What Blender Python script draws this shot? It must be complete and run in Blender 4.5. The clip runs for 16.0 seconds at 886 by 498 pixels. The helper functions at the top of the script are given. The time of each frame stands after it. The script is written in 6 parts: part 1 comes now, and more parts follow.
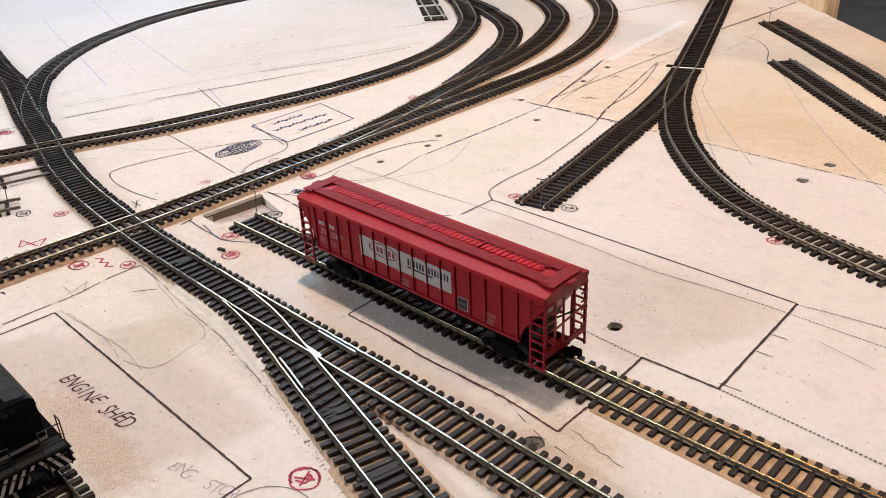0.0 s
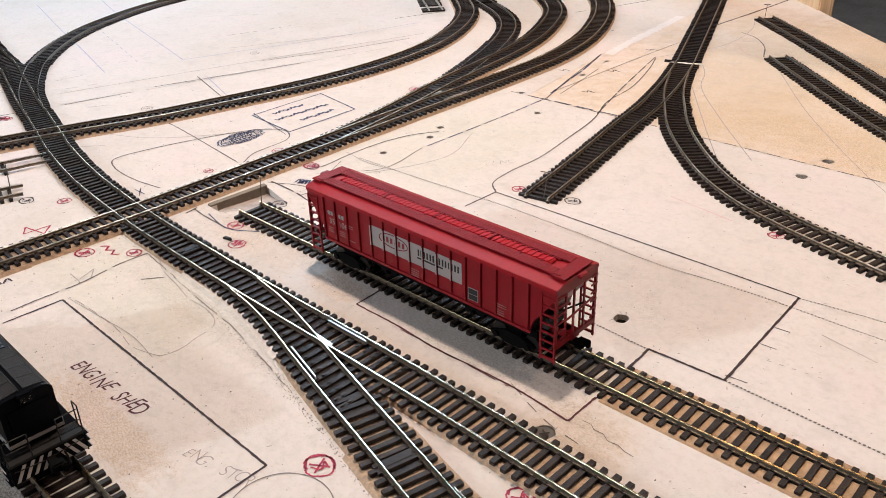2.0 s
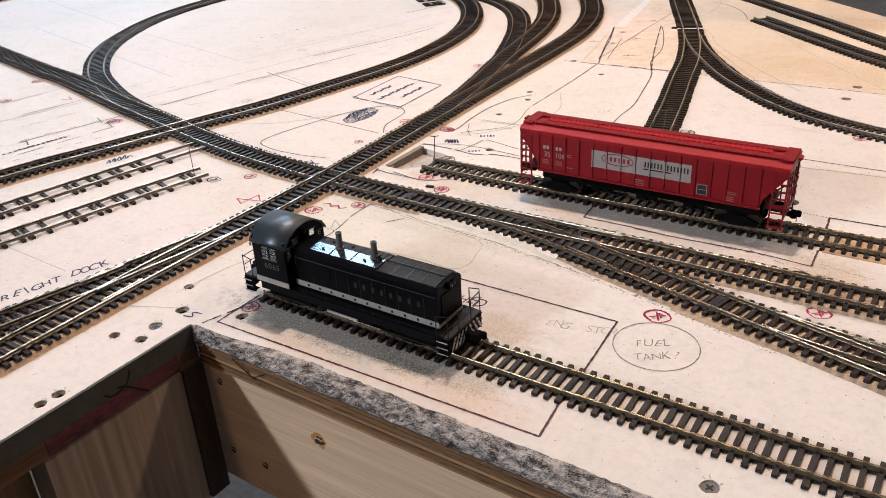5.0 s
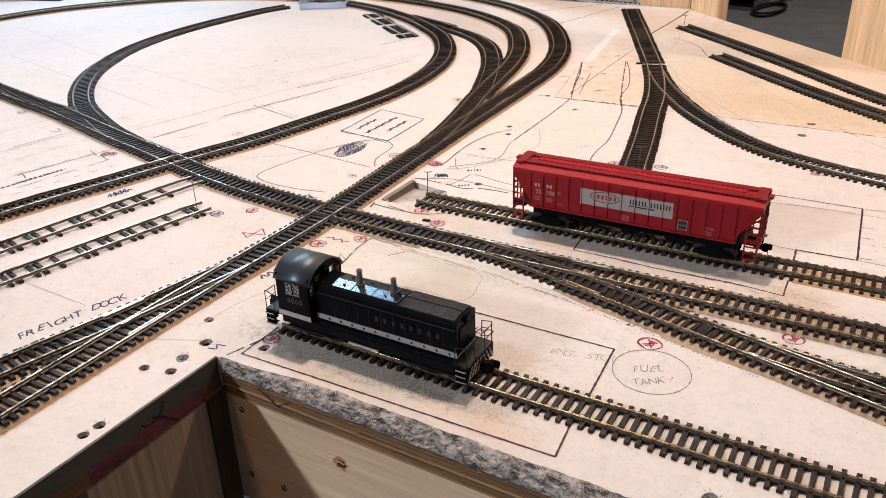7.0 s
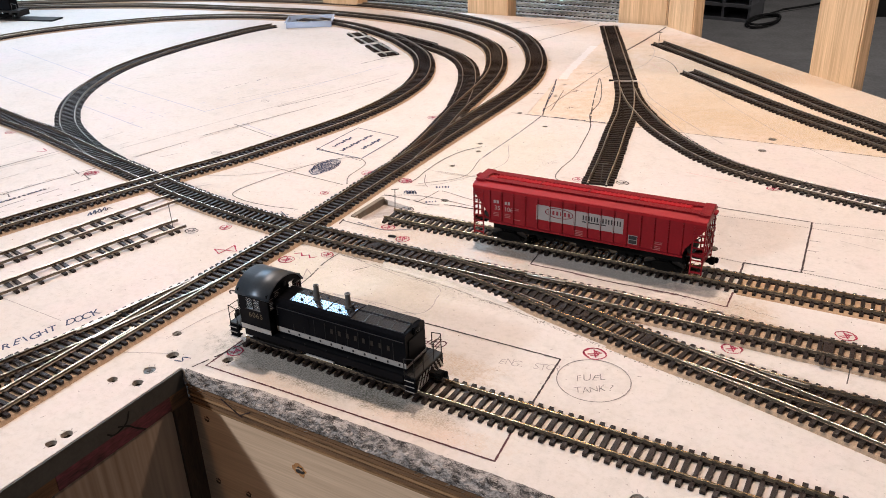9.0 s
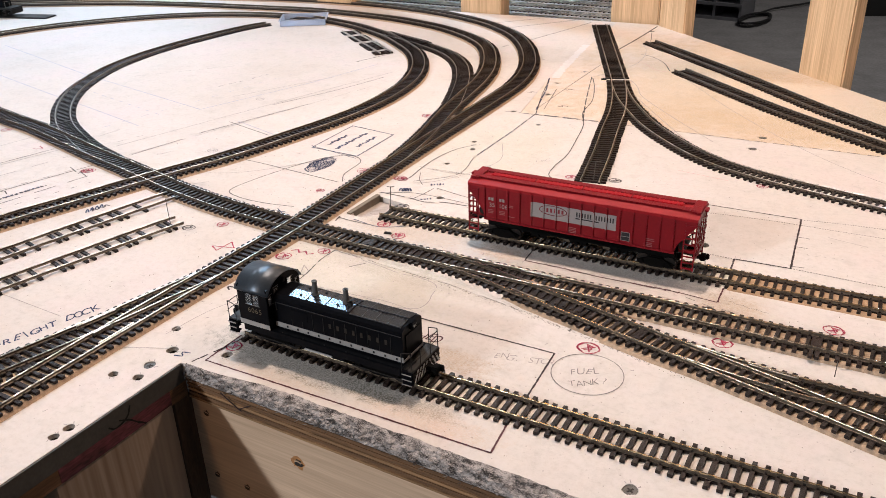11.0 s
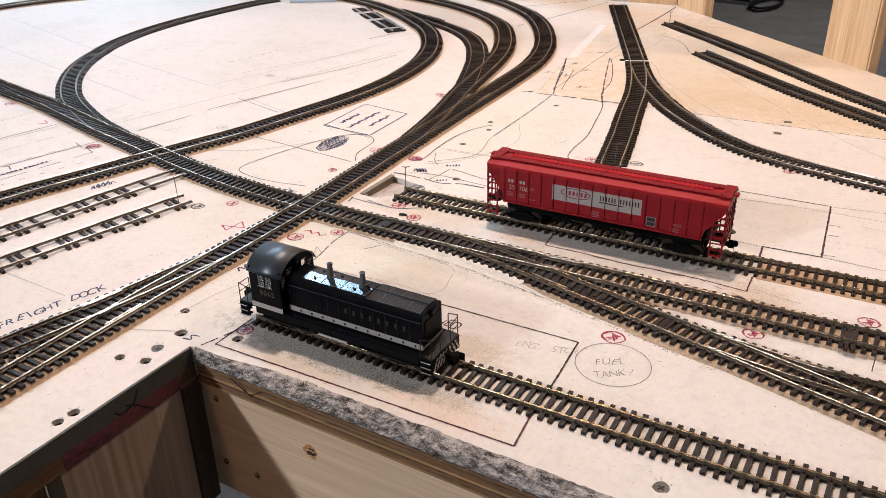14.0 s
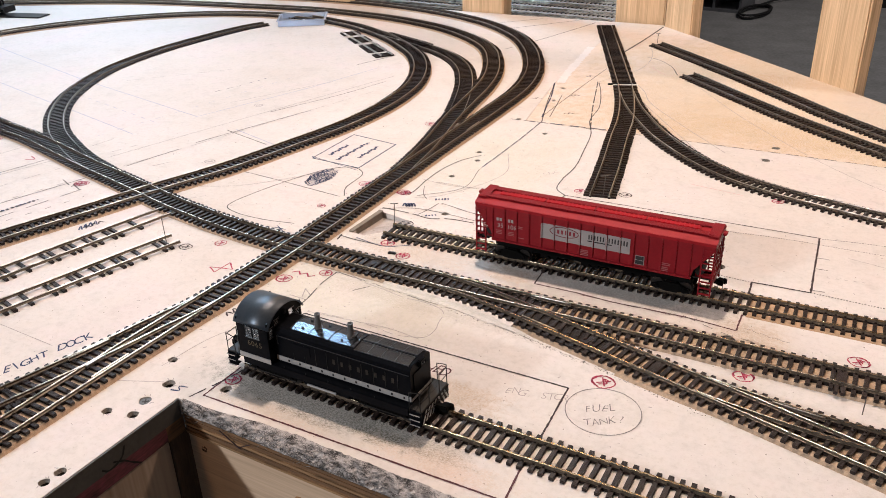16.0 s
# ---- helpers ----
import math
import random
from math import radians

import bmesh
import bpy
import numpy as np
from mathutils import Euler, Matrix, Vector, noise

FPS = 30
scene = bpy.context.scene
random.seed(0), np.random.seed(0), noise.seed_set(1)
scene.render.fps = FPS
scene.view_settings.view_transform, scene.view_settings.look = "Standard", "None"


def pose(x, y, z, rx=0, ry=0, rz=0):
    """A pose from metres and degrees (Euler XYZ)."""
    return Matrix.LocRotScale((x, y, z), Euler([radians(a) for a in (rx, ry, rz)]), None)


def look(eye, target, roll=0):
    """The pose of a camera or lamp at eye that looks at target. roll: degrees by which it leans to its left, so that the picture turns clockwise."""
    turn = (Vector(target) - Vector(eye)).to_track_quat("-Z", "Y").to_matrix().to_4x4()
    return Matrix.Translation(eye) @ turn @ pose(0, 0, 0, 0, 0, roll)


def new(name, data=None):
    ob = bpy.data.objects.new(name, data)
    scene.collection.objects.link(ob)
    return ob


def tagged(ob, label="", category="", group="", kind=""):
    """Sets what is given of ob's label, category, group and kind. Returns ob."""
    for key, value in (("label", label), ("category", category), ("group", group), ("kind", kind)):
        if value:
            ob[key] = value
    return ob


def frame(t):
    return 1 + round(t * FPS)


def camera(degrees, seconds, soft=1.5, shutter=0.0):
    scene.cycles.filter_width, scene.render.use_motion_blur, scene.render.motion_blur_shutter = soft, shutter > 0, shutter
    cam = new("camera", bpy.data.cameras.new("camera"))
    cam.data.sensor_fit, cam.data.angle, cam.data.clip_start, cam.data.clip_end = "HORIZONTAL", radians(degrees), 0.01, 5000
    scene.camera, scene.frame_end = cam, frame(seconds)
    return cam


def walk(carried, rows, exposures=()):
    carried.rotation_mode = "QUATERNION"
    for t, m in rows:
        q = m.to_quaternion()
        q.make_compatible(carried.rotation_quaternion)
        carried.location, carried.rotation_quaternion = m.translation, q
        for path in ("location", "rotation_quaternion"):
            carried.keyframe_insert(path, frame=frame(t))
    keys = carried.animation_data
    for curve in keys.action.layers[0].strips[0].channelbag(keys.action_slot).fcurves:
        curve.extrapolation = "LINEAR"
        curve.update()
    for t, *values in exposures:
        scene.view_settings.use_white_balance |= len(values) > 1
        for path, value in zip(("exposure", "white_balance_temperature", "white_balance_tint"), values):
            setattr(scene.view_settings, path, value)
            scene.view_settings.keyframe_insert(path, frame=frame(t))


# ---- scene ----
cam = camera(55.48, 16.0, soft=0.65, shutter=0.3)
walk(cam, [
    (0.0, look((0.4732, 0.0010, 0.2529), (0.0818, 0.3583, -0.0284), -2.94)),
    (0.5, look((0.4748, -0.0035, 0.2528), (0.0856, 0.3548, -0.0303), -2.68)),
    (1.0, look((0.4736, -0.0062, 0.2517), (0.0866, 0.3532, -0.0330), -2.43)),
    (1.5, look((0.4707, -0.0072, 0.2552), (0.0864, 0.3541, -0.0308), -2.08)),
    (2.0, look((0.4671, -0.0111, 0.2555), (0.0849, 0.3515, -0.0317), -1.82)),
    (2.5, look((0.4619, -0.0169, 0.2587), (0.0808, 0.3460, -0.0296), -1.82)),
    (3.0, look((0.4557, -0.0386, 0.2633), (0.0783, 0.3270, -0.0264), -2.01)),
    (3.5, look((0.4513, -0.0600, 0.2661), (0.0827, 0.3145, -0.0235), -2.49)),
    (4.0, look((0.4200, -0.1216, 0.2687), (0.0716, 0.2719, -0.0206), -2.67)),
    (4.2, look((0.4123, -0.1485, 0.2666), (0.0719, 0.2460, -0.0193), -3.30)),
    (4.5, look((0.3837, -0.2095, 0.2646), (0.0609, 0.2058, -0.0241), -2.70)),
    (4.7, look((0.3701, -0.2304, 0.2584), (0.0552, 0.1925, -0.0278), -2.88)),
    (6.8, look((0.3447, -0.2974, 0.2884), (0.0676, 0.1589, 0.0144), -1.72)),
    (7.0, look((0.3459, -0.2948, 0.2903), (0.0676, 0.1609, 0.0166), -1.69)),
    (7.5, look((0.3625, -0.2898, 0.2987), (0.0809, 0.1653, 0.0273), -1.75)),
    (8.0, look((0.3782, -0.2918, 0.3103), (0.0948, 0.1635, 0.0413), -1.88)),
    (8.5, look((0.3811, -0.2935, 0.3133), (0.0981, 0.1632, 0.0462), -1.98)),
    (9.0, look((0.3842, -0.2978, 0.3038), (0.1029, 0.1603, 0.0373), -2.12)),
    (9.2, look((0.3874, -0.2998, 0.3065), (0.1079, 0.1597, 0.0405), -2.21)),
    (11.5, look((0.3848, -0.3066, 0.3068), (0.1098, 0.1541, 0.0382), -1.71)),
    (12.0, look((0.3818, -0.3038, 0.3032), (0.1069, 0.1559, 0.0329), -1.38)),
    (12.5, look((0.3843, -0.3013, 0.3015), (0.1092, 0.1566, 0.0284), -1.16)),
    (13.0, look((0.3812, -0.2992, 0.2995), (0.1060, 0.1573, 0.0241), -1.03)),
    (13.5, look((0.3739, -0.2999, 0.2990), (0.0980, 0.1552, 0.0219), -1.08)),
    (14.0, look((0.3667, -0.2948, 0.2972), (0.0911, 0.1594, 0.0184), -1.19)),
    (14.5, look((0.3608, -0.2894, 0.2962), (0.0855, 0.1647, 0.0168), -1.34)),
    (15.0, look((0.3545, -0.2826, 0.2967), (0.0802, 0.1721, 0.0175), -1.52)),
    (15.5, look((0.3596, -0.2816, 0.3098), (0.0853, 0.1745, 0.0328), -1.77)),
    (16.0, look((0.3641, -0.2812, 0.3181), (0.0908, 0.1773, 0.0440), -1.86)),
], exposures=[(0.0, -0.28, 6430, 8.3), (3.5, -0.27, 6430, 8.3), (4.5, -0.25, 6470, 9.2), (7.0, -0.2, 6600, 11.0), (16.0, -0.2, 6600, 11.0)])

# ---- light ----
world = bpy.data.worlds.new("room")
scene.world = world
world.use_nodes = True
world.node_tree.nodes["Background"].inputs[0].default_value = (0.75, 0.8, 0.9, 1)
world.node_tree.nodes["Background"].inputs[1].default_value = 0.05


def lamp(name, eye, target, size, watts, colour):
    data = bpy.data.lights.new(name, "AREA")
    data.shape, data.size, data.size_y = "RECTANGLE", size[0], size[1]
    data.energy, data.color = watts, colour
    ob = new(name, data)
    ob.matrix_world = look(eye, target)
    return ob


lamp("ceiling_lamp_back", (-1.28, 1.36, 1.4), (-0.45, 0.35, 0), (0.3, 0.5), 34, (0.45, 0.72, 1.0))
lamp("ceiling_lamp_warm", (-0.35, 2.0, 1.4), (0.25, 0.2, 0), (0.32, 0.32), 6, (1.0, 0.52, 0.18))
lamp("ceiling_lamp_side", (1.05, 0.93, 1.33), (0.15, 0.2, 0), (0.09, 0.09), 9.5, (1.0, 0.7, 0.54))
lamp("ceiling_lamp_over", (-0.03, 0.52, 1.35), (0.15, 0.1, 0), (0.08, 0.08), 20.5, (1.0, 0.785, 0.65))
# unseen, added so that the nearer left rails glint
lamp("ceiling_lamp_far", (-2.2, 1.5, 1.45), (0.0, 0.1, 0), (0.3, 0.3), 9, (0.95, 0.92, 0.95))
lamp("ceiling_lamp_front", (-1.5, -3.7, 1.95), (0.1, 0.0, 0), (0.18, 0.18), 152, (0.86, 0.92, 1.0))
# unseen orange fill, added to warm the shaded front fascia
lamp("ceiling_lamp_low", (-0.2, -2.6, 1.5), (0.1, 0.0, -0.1), (0.15, 0.15), 9, (1.0, 0.6, 0.33))
# unseen long strip, added so that the far left rails glint
lamp("ceiling_lamp_end", (-3.6, 2.1, 1.55), (-0.3, 0.3, 0), (2.2, 0.4), 20, (0.72, 0.86, 1.0))
# unseen fill, added to brighten the far floor
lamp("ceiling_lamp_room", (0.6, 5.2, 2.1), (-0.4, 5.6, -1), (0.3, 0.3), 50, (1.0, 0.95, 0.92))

# ---- materials ----
def material(name, colour, rough=0.6, metal=0.0, vary=0.15, scale=60.0, bump=0.0, bump_scale=400.0, stretch=(1, 1, 1), second=None, island=False, coat=0.0, spec=0.5):
    """A surface with colour that varies at two scales, and fine relief."""
    m = bpy.data.materials.new(name)
    m.use_nodes = True
    nt = m.node_tree
    nd, ln = nt.nodes, nt.links
    b = nd["Principled BSDF"]
    b.inputs["Roughness"].default_value, b.inputs["Metallic"].default_value = rough, metal
    b.inputs["Coat Weight"].default_value, b.inputs["Specular IOR Level"].default_value = coat, spec
    tc, mp = nd.new("ShaderNodeTexCoord"), nd.new("ShaderNodeMapping")
    mp.inputs["Scale"].default_value = stretch
    ln.new(tc.outputs["Object"], mp.inputs[0])
    n1, n2 = nd.new("ShaderNodeTexNoise"), nd.new("ShaderNodeTexNoise")
    n1.inputs["Scale"].default_value, n2.inputs["Scale"].default_value = scale, scale * 9
    n1.inputs["Detail"].default_value = n2.inputs["Detail"].default_value = 6
    for n in (n1, n2):
        ln.new(mp.outputs[0], n.inputs["Vector"])
    mix = nd.new("ShaderNodeMath")
    mix.operation = "ADD"
    ln.new(n1.outputs[0], mix.inputs[0])
    ln.new(n2.outputs[0], mix.inputs[1])
    ramp = nd.new("ShaderNodeValToRGB")
    lo = [c * (1 - vary) for c in colour]
    hi = [min(1, c * (1 + vary)) for c in (second or colour)]
    ramp.color_ramp.elements[0].position, ramp.color_ramp.elements[1].position = 0.35, 0.65
    ramp.color_ramp.elements[0].color, ramp.color_ramp.elements[1].color = (*lo, 1), (*hi, 1)
    half = nd.new("ShaderNodeMath")
    half.operation, half.inputs[1].default_value = "MULTIPLY", 0.5
    ln.new(mix.outputs[0], half.inputs[0])
    ln.new(half.outputs[0], ramp.inputs[0])
    out = ramp.outputs[0]
    if island:
        info, hsv = nd.new("ShaderNodeObjectInfo"), nd.new("ShaderNodeHueSaturation")
        rng = nd.new("ShaderNodeMapRange")
        rng.inputs["To Min"].default_value, rng.inputs["To Max"].default_value = 0.6, 1.45
        ln.new(info.outputs["Random"], rng.inputs[0])
        ln.new(rng.outputs[0], hsv.inputs["Value"])
        ln.new(out, hsv.inputs["Color"])
        out = hsv.outputs[0]
    ln.new(out, b.inputs["Base Color"])
    if bump:
        n3, bp = nd.new("ShaderNodeTexNoise"), nd.new("ShaderNodeBump")
        n3.inputs["Scale"].default_value, n3.inputs["Detail"].default_value = bump_scale, 8
        bp.inputs["Strength"].default_value, bp.inputs["Distance"].default_value = bump, 0.001
        ln.new(mp.outputs[0], n3.inputs["Vector"])
        ln.new(n3.outputs[0], bp.inputs["Height"])
        ln.new(bp.outputs[0], b.inputs["Normal"])
    return m


def board_material(name, tones, stain, spots=()):
    """Painted fibreboard: broad stains, blotches, specks and a pressed, fibrous grain."""
    m = bpy.data.materials.new(name)
    m.use_nodes = True
    nd, ln = m.node_tree.nodes, m.node_tree.links
    b = nd["Principled BSDF"]
    b.inputs["Roughness"].default_value, b.inputs["Specular IOR Level"].default_value = 0.8, 0.25
    tc = nd.new("ShaderNodeTexCoord")

    def noise_of(scale, detail=5, rough=0.6, stretch=None, distort=0.0):
        n = nd.new("ShaderNodeTexNoise")
        n.inputs["Scale"].default_value, n.inputs["Detail"].default_value = scale, detail
        n.inputs["Roughness"].default_value, n.inputs["Distortion"].default_value = rough, distort
        if stretch:
            mp = nd.new("ShaderNodeMapping")
            mp.inputs["Scale"].default_value, mp.inputs["Rotation"].default_value = stretch, (0, 0, 0.5)
            ln.new(tc.outputs["Object"], mp.inputs[0])
            ln.new(mp.outputs[0], n.inputs["Vector"])
        else:
            ln.new(tc.outputs["Object"], n.inputs["Vector"])
        return n.outputs[0]

    def ramp_of(src, stops):
        r = nd.new("ShaderNodeValToRGB")
        els = r.color_ramp.elements
        while len(els) < len(stops):
            els.new(0.5)
        for e, (pos, col) in zip(els, stops):
            e.position, e.color = pos, (*col, 1)
        ln.new(src, r.inputs[0])
        return r.outputs[0]

    def mixed(kind, fac, a, c):
        x = nd.new("ShaderNodeMix")
        x.data_type, x.blend_type = "RGBA", kind
        x.inputs[0].default_value = fac
        ln.new(a, x.inputs[6])
        ln.new(c, x.inputs[7])
        return x.outputs[2]

    base = ramp_of(noise_of(9, 7, 0.62), [(0.33, tones[0]), (0.5, tones[1]), (0.66, tones[2])])
    blot = ramp_of(noise_of(65, 6, 0.65, distort=0.6), [(0.3, (0.91, 0.915, 0.91)), (0.5, (1, 1, 1)), (0.75, (1.0, 0.985, 0.97))])
    fine = ramp_of(noise_of(230, 6, 0.75), [(0.3, (0.9, 0.895, 0.88)), (0.5, (1, 1, 1)), (0.7, (1.03, 1.03, 1.04))])
    spec = ramp_of(noise_of(420, 3, 0.5), [(0.24, (0.6, 0.58, 0.56)), (0.32, (1, 1, 1))])
    scrat = ramp_of(noise_of(55, 8, 0.75, (1, 9, 1)), [(0.3, (0.9, 0.89, 0.88)), (0.42, (1, 1, 1))])
    broad = ramp_of(noise_of(2.6, 4), [(0.35, stain), (0.62, (1, 1, 1))])
    col = mixed("MULTIPLY", 1.0, base, blot)
    for layer in (fine, spec, scrat, broad):
        col = mixed("MULTIPLY", 1.0, col, layer)
    # worn and dirty places and painted-in shade, each with a ragged outline
    grain = nd.new("ShaderNodeMapRange")
    grain.inputs["From Min"].default_value, grain.inputs["From Max"].default_value = 0.43, 0.57
    grain.inputs["To Min"].default_value, grain.inputs["To Max"].default_value = 0.15, 1.15
    ln.new(noise_of(640, 5, 0.7, (1, 2.0, 1)), grain.inputs[0])
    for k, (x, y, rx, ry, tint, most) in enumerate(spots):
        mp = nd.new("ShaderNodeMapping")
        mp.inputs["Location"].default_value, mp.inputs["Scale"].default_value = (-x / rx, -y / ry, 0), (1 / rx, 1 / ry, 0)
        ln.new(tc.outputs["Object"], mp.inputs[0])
        # squared twice, so that a patch is more a rounded rectangle than an oval
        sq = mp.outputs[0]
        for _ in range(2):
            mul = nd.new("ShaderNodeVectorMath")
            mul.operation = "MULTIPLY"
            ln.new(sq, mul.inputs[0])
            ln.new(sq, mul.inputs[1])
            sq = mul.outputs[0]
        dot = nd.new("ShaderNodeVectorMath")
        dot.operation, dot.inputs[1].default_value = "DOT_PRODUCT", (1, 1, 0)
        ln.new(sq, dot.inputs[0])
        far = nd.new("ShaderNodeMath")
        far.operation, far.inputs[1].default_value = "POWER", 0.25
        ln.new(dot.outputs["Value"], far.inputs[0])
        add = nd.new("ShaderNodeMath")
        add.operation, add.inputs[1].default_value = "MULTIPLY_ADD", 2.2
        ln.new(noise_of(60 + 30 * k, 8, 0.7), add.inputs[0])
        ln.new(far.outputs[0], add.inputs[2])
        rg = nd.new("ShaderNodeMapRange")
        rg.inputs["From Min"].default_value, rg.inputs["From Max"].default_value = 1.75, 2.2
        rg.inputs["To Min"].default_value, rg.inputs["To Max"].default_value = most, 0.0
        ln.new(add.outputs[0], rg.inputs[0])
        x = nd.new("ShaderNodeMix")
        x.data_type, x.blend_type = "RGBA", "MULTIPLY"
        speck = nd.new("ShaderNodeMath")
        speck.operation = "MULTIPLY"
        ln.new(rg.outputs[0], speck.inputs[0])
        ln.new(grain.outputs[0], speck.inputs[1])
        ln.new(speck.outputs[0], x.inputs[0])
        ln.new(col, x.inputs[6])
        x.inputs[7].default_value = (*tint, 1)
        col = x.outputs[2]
    ln.new(col, b.inputs["Base Color"])
    hgt = nd.new("ShaderNodeMath")
    hgt.operation = "ADD"
    ln.new(noise_of(900, 8, 0.75, (1, 2.2, 1)), hgt.inputs[0])
    half = nd.new("ShaderNodeMath")
    half.operation, half.inputs[1].default_value = "MULTIPLY", 2.2
    ln.new(noise_of(110, 7, 0.7), half.inputs[0])
    ln.new(half.outputs[0], hgt.inputs[1])
    # the faint screen pattern that is pressed into the sheet
    for k, axis in enumerate(("X", "Y")):
        wv = nd.new("ShaderNodeTexWave")
        wv.bands_direction = axis
        for key, val in (("Scale", 230 - 30 * k), ("Distortion", 11.0), ("Detail", 4.0), ("Detail Scale", 1.6)):
            wv.inputs[key].default_value = val
        ln.new(tc.outputs["Object"], wv.inputs["Vector"])
        more = nd.new("ShaderNodeMath")
        more.operation, more.inputs[1].default_value = "MULTIPLY_ADD", 0.08
        ln.new(wv.outputs["Fac"], more.inputs[0])
        ln.new(hgt.outputs[0], more.inputs[2])
        hgt = more
    bp = nd.new("ShaderNodeBump")
    bp.inputs["Strength"].default_value, bp.inputs["Distance"].default_value = 1.0, 0.00032
    ln.new(hgt.outputs[0], bp.inputs["Height"])
    ln.new(bp.outputs[0], b.inputs["Normal"])
    return m


# peach tint for patches along the front edge and near the car
PEACH = (0.95, 0.82, 0.7)
GRIME = (0.74, 0.72, 0.68)
# tan of a stain, and of the locomotive's soft shadow painted on its far side
TAN = (0.82, 0.7, 0.56)
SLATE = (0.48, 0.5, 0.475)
# grey patches along locomotive and car: rough grain, with their shade painted in
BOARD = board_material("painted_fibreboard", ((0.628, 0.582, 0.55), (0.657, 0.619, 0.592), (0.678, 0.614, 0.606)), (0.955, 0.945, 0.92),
                       ((0.062, 0.017, 0.05, 0.007, PEACH, 0.6), (0.17, 0.025, 0.05, 0.01, PEACH, 0.6), (0.075, 0.036, 0.078, 0.0155, SLATE, 0.95), (0.15, 0.037, 0.04, 0.013, (0.6, 0.615, 0.57), 0.85),
                        (0.13, 0.084, 0.055, 0.013, TAN, 0.85), (0.18, 0.25, 0.1, 0.0165, (0.68, 0.68, 0.65), 0.9), (0.112, 0.237, 0.022, 0.012, PEACH, 0.9), (0.295, 0.226, 0.024, 0.024, TAN, 0.7),
                        (0.1, 0.168, 0.12, 0.012, GRIME, 0.5), (0.03, 0.24, 0.05, 0.02, PEACH, 0.7), (0.0, 0.24, 0.04, 0.02, GRIME, 0.5), (0.03, 0.15, 0.09, 0.035, (0.93, 0.95, 0.84), 0.8), (0.0, 0.45, 0.07, 0.1, (0.93, 0.95, 0.86), 0.9)))
BOARD_WARM = board_material("bare_fibreboard", ((0.67, 0.575, 0.49), (0.7, 0.62, 0.56), (0.715, 0.615, 0.56)), (0.96, 0.94, 0.9),
                            ((0.25, 0.8, 0.3, 0.26, (0.87, 0.81, 0.66), 1.0), (0.2, 0.64, 0.14, 0.05, (0.9, 0.83, 0.7), 0.8), (0.25, 0.86, 0.12, 0.03, (0.9, 0.78, 0.66), 0.8)))
GREYBOARD = material("cut_fibreboard", (0.2, 0.17, 0.135), 0.9, 0, 0.2, 200, 0.5, 800)
TIE = material("tie_plastic", (0.0132, 0.0082, 0.0072), 0.45, 0, 0.35, 300, 0.4, 1500, island=True, spec=0.27)
RAIL = material("nickel_rail", (0.58, 0.55, 0.5), 0.29, 1.0, 0.5, 90)
# nickel too; the warm lamp's golden reflection is tinted into these two
GOLD_LIT = material("gold_lit_rail", (0.5, 0.41, 0.27), 0.25, 1.0, 0.4, 70)
WARM_LIT = material("warm_lit_nickel_rail", (0.56, 0.5, 0.41), 0.24, 1.0, 0.4, 80)
DULL_RAIL = material("dull_grey_rail", (0.26, 0.24, 0.215), 0.42, 1.0, 0.3, 90)
WEB = material("dull_rail_side", (0.16, 0.13, 0.1), 0.5, 0.7, 0.35, 300)
CORK = material("cork", (0.4, 0.295, 0.205), 0.9, 0, 0.35, 500, 0.5, 900)
FIBRE = material("grey_fibre", (0.035, 0.03, 0.028), 0.95, 0, 0.3, 260, 1.0, 500, (0.5, 1, 1.5), second=(0.36, 0.325, 0.305))
for n in FIBRE.node_tree.nodes:
    if n.type == "VALTORGB":
        n.color_ramp.elements[0].position, n.color_ramp.elements[1].position = 0.42, 0.58
PLY = material("plywood_edge", (0.15, 0.08, 0.038), 0.8, 0, 0.55, 120, 0.5, 400, (0.1, 0.1, 3))
PLY_PALE = material("plywood_layer", (0.27, 0.155, 0.075), 0.8, 0, 0.5, 120, 0.5, 400, (0.1, 0.1, 3))
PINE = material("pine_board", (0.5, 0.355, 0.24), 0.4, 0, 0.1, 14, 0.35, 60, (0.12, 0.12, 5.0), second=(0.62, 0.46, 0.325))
PINE_DARK = material("dark_pine", (0.34, 0.18, 0.075), 0.6, 0, 0.3, 20, 0.2, 200, (3.0, 3.0, 0.2))
DARK_WOOD = material("dark_brown_timber", (0.06, 0.034, 0.018), 0.7, 0, 0.5, 40, 0.4, 200, (3.0, 3.0, 0.4))
STUD = material("pine_stud", (0.58, 0.37, 0.2), 0.55, 0, 0.16, 60, 0.2, 200, (1, 1, 0.03), second=(0.73, 0.53, 0.33))
GREYPAINT = material("grey_paint", (0.075, 0.073, 0.066), 0.6, 0, 0.2, 50, 0.2, 500)
REDPAINT = material("dark_red_paint", (0.062, 0.014, 0.02), 0.6, 0, 0.5, 50, 0.2, 300, (0.4, 0.4, 2), second=(0.15, 0.035, 0.05))
# pine darkened for the side board, part of its shade held in the colour
PANEL = material("shaded_streaky_pine", (0.27, 0.195, 0.14), 0.6, 0, 0.2, 6, 0.1, 100, (0.6, 4, 0.12), second=(0.42, 0.335, 0.26))
CONCRETE = material("concrete_floor", (0.2, 0.195, 0.195), 0.7, 0, 0.25, 6, 0.2, 60)
WALL = material("dark_wall", (0.12, 0.12, 0.125), 0.8, 0, 0.1, 3)
# the car's red, lightened for roof, chord and hatch, which catch the light
RED_LIT = material("red_lit_roof", (0.28, 0.0095, 0.015), 0.48, 0, 0.12, 60, 0.08, 900, spec=0.2)
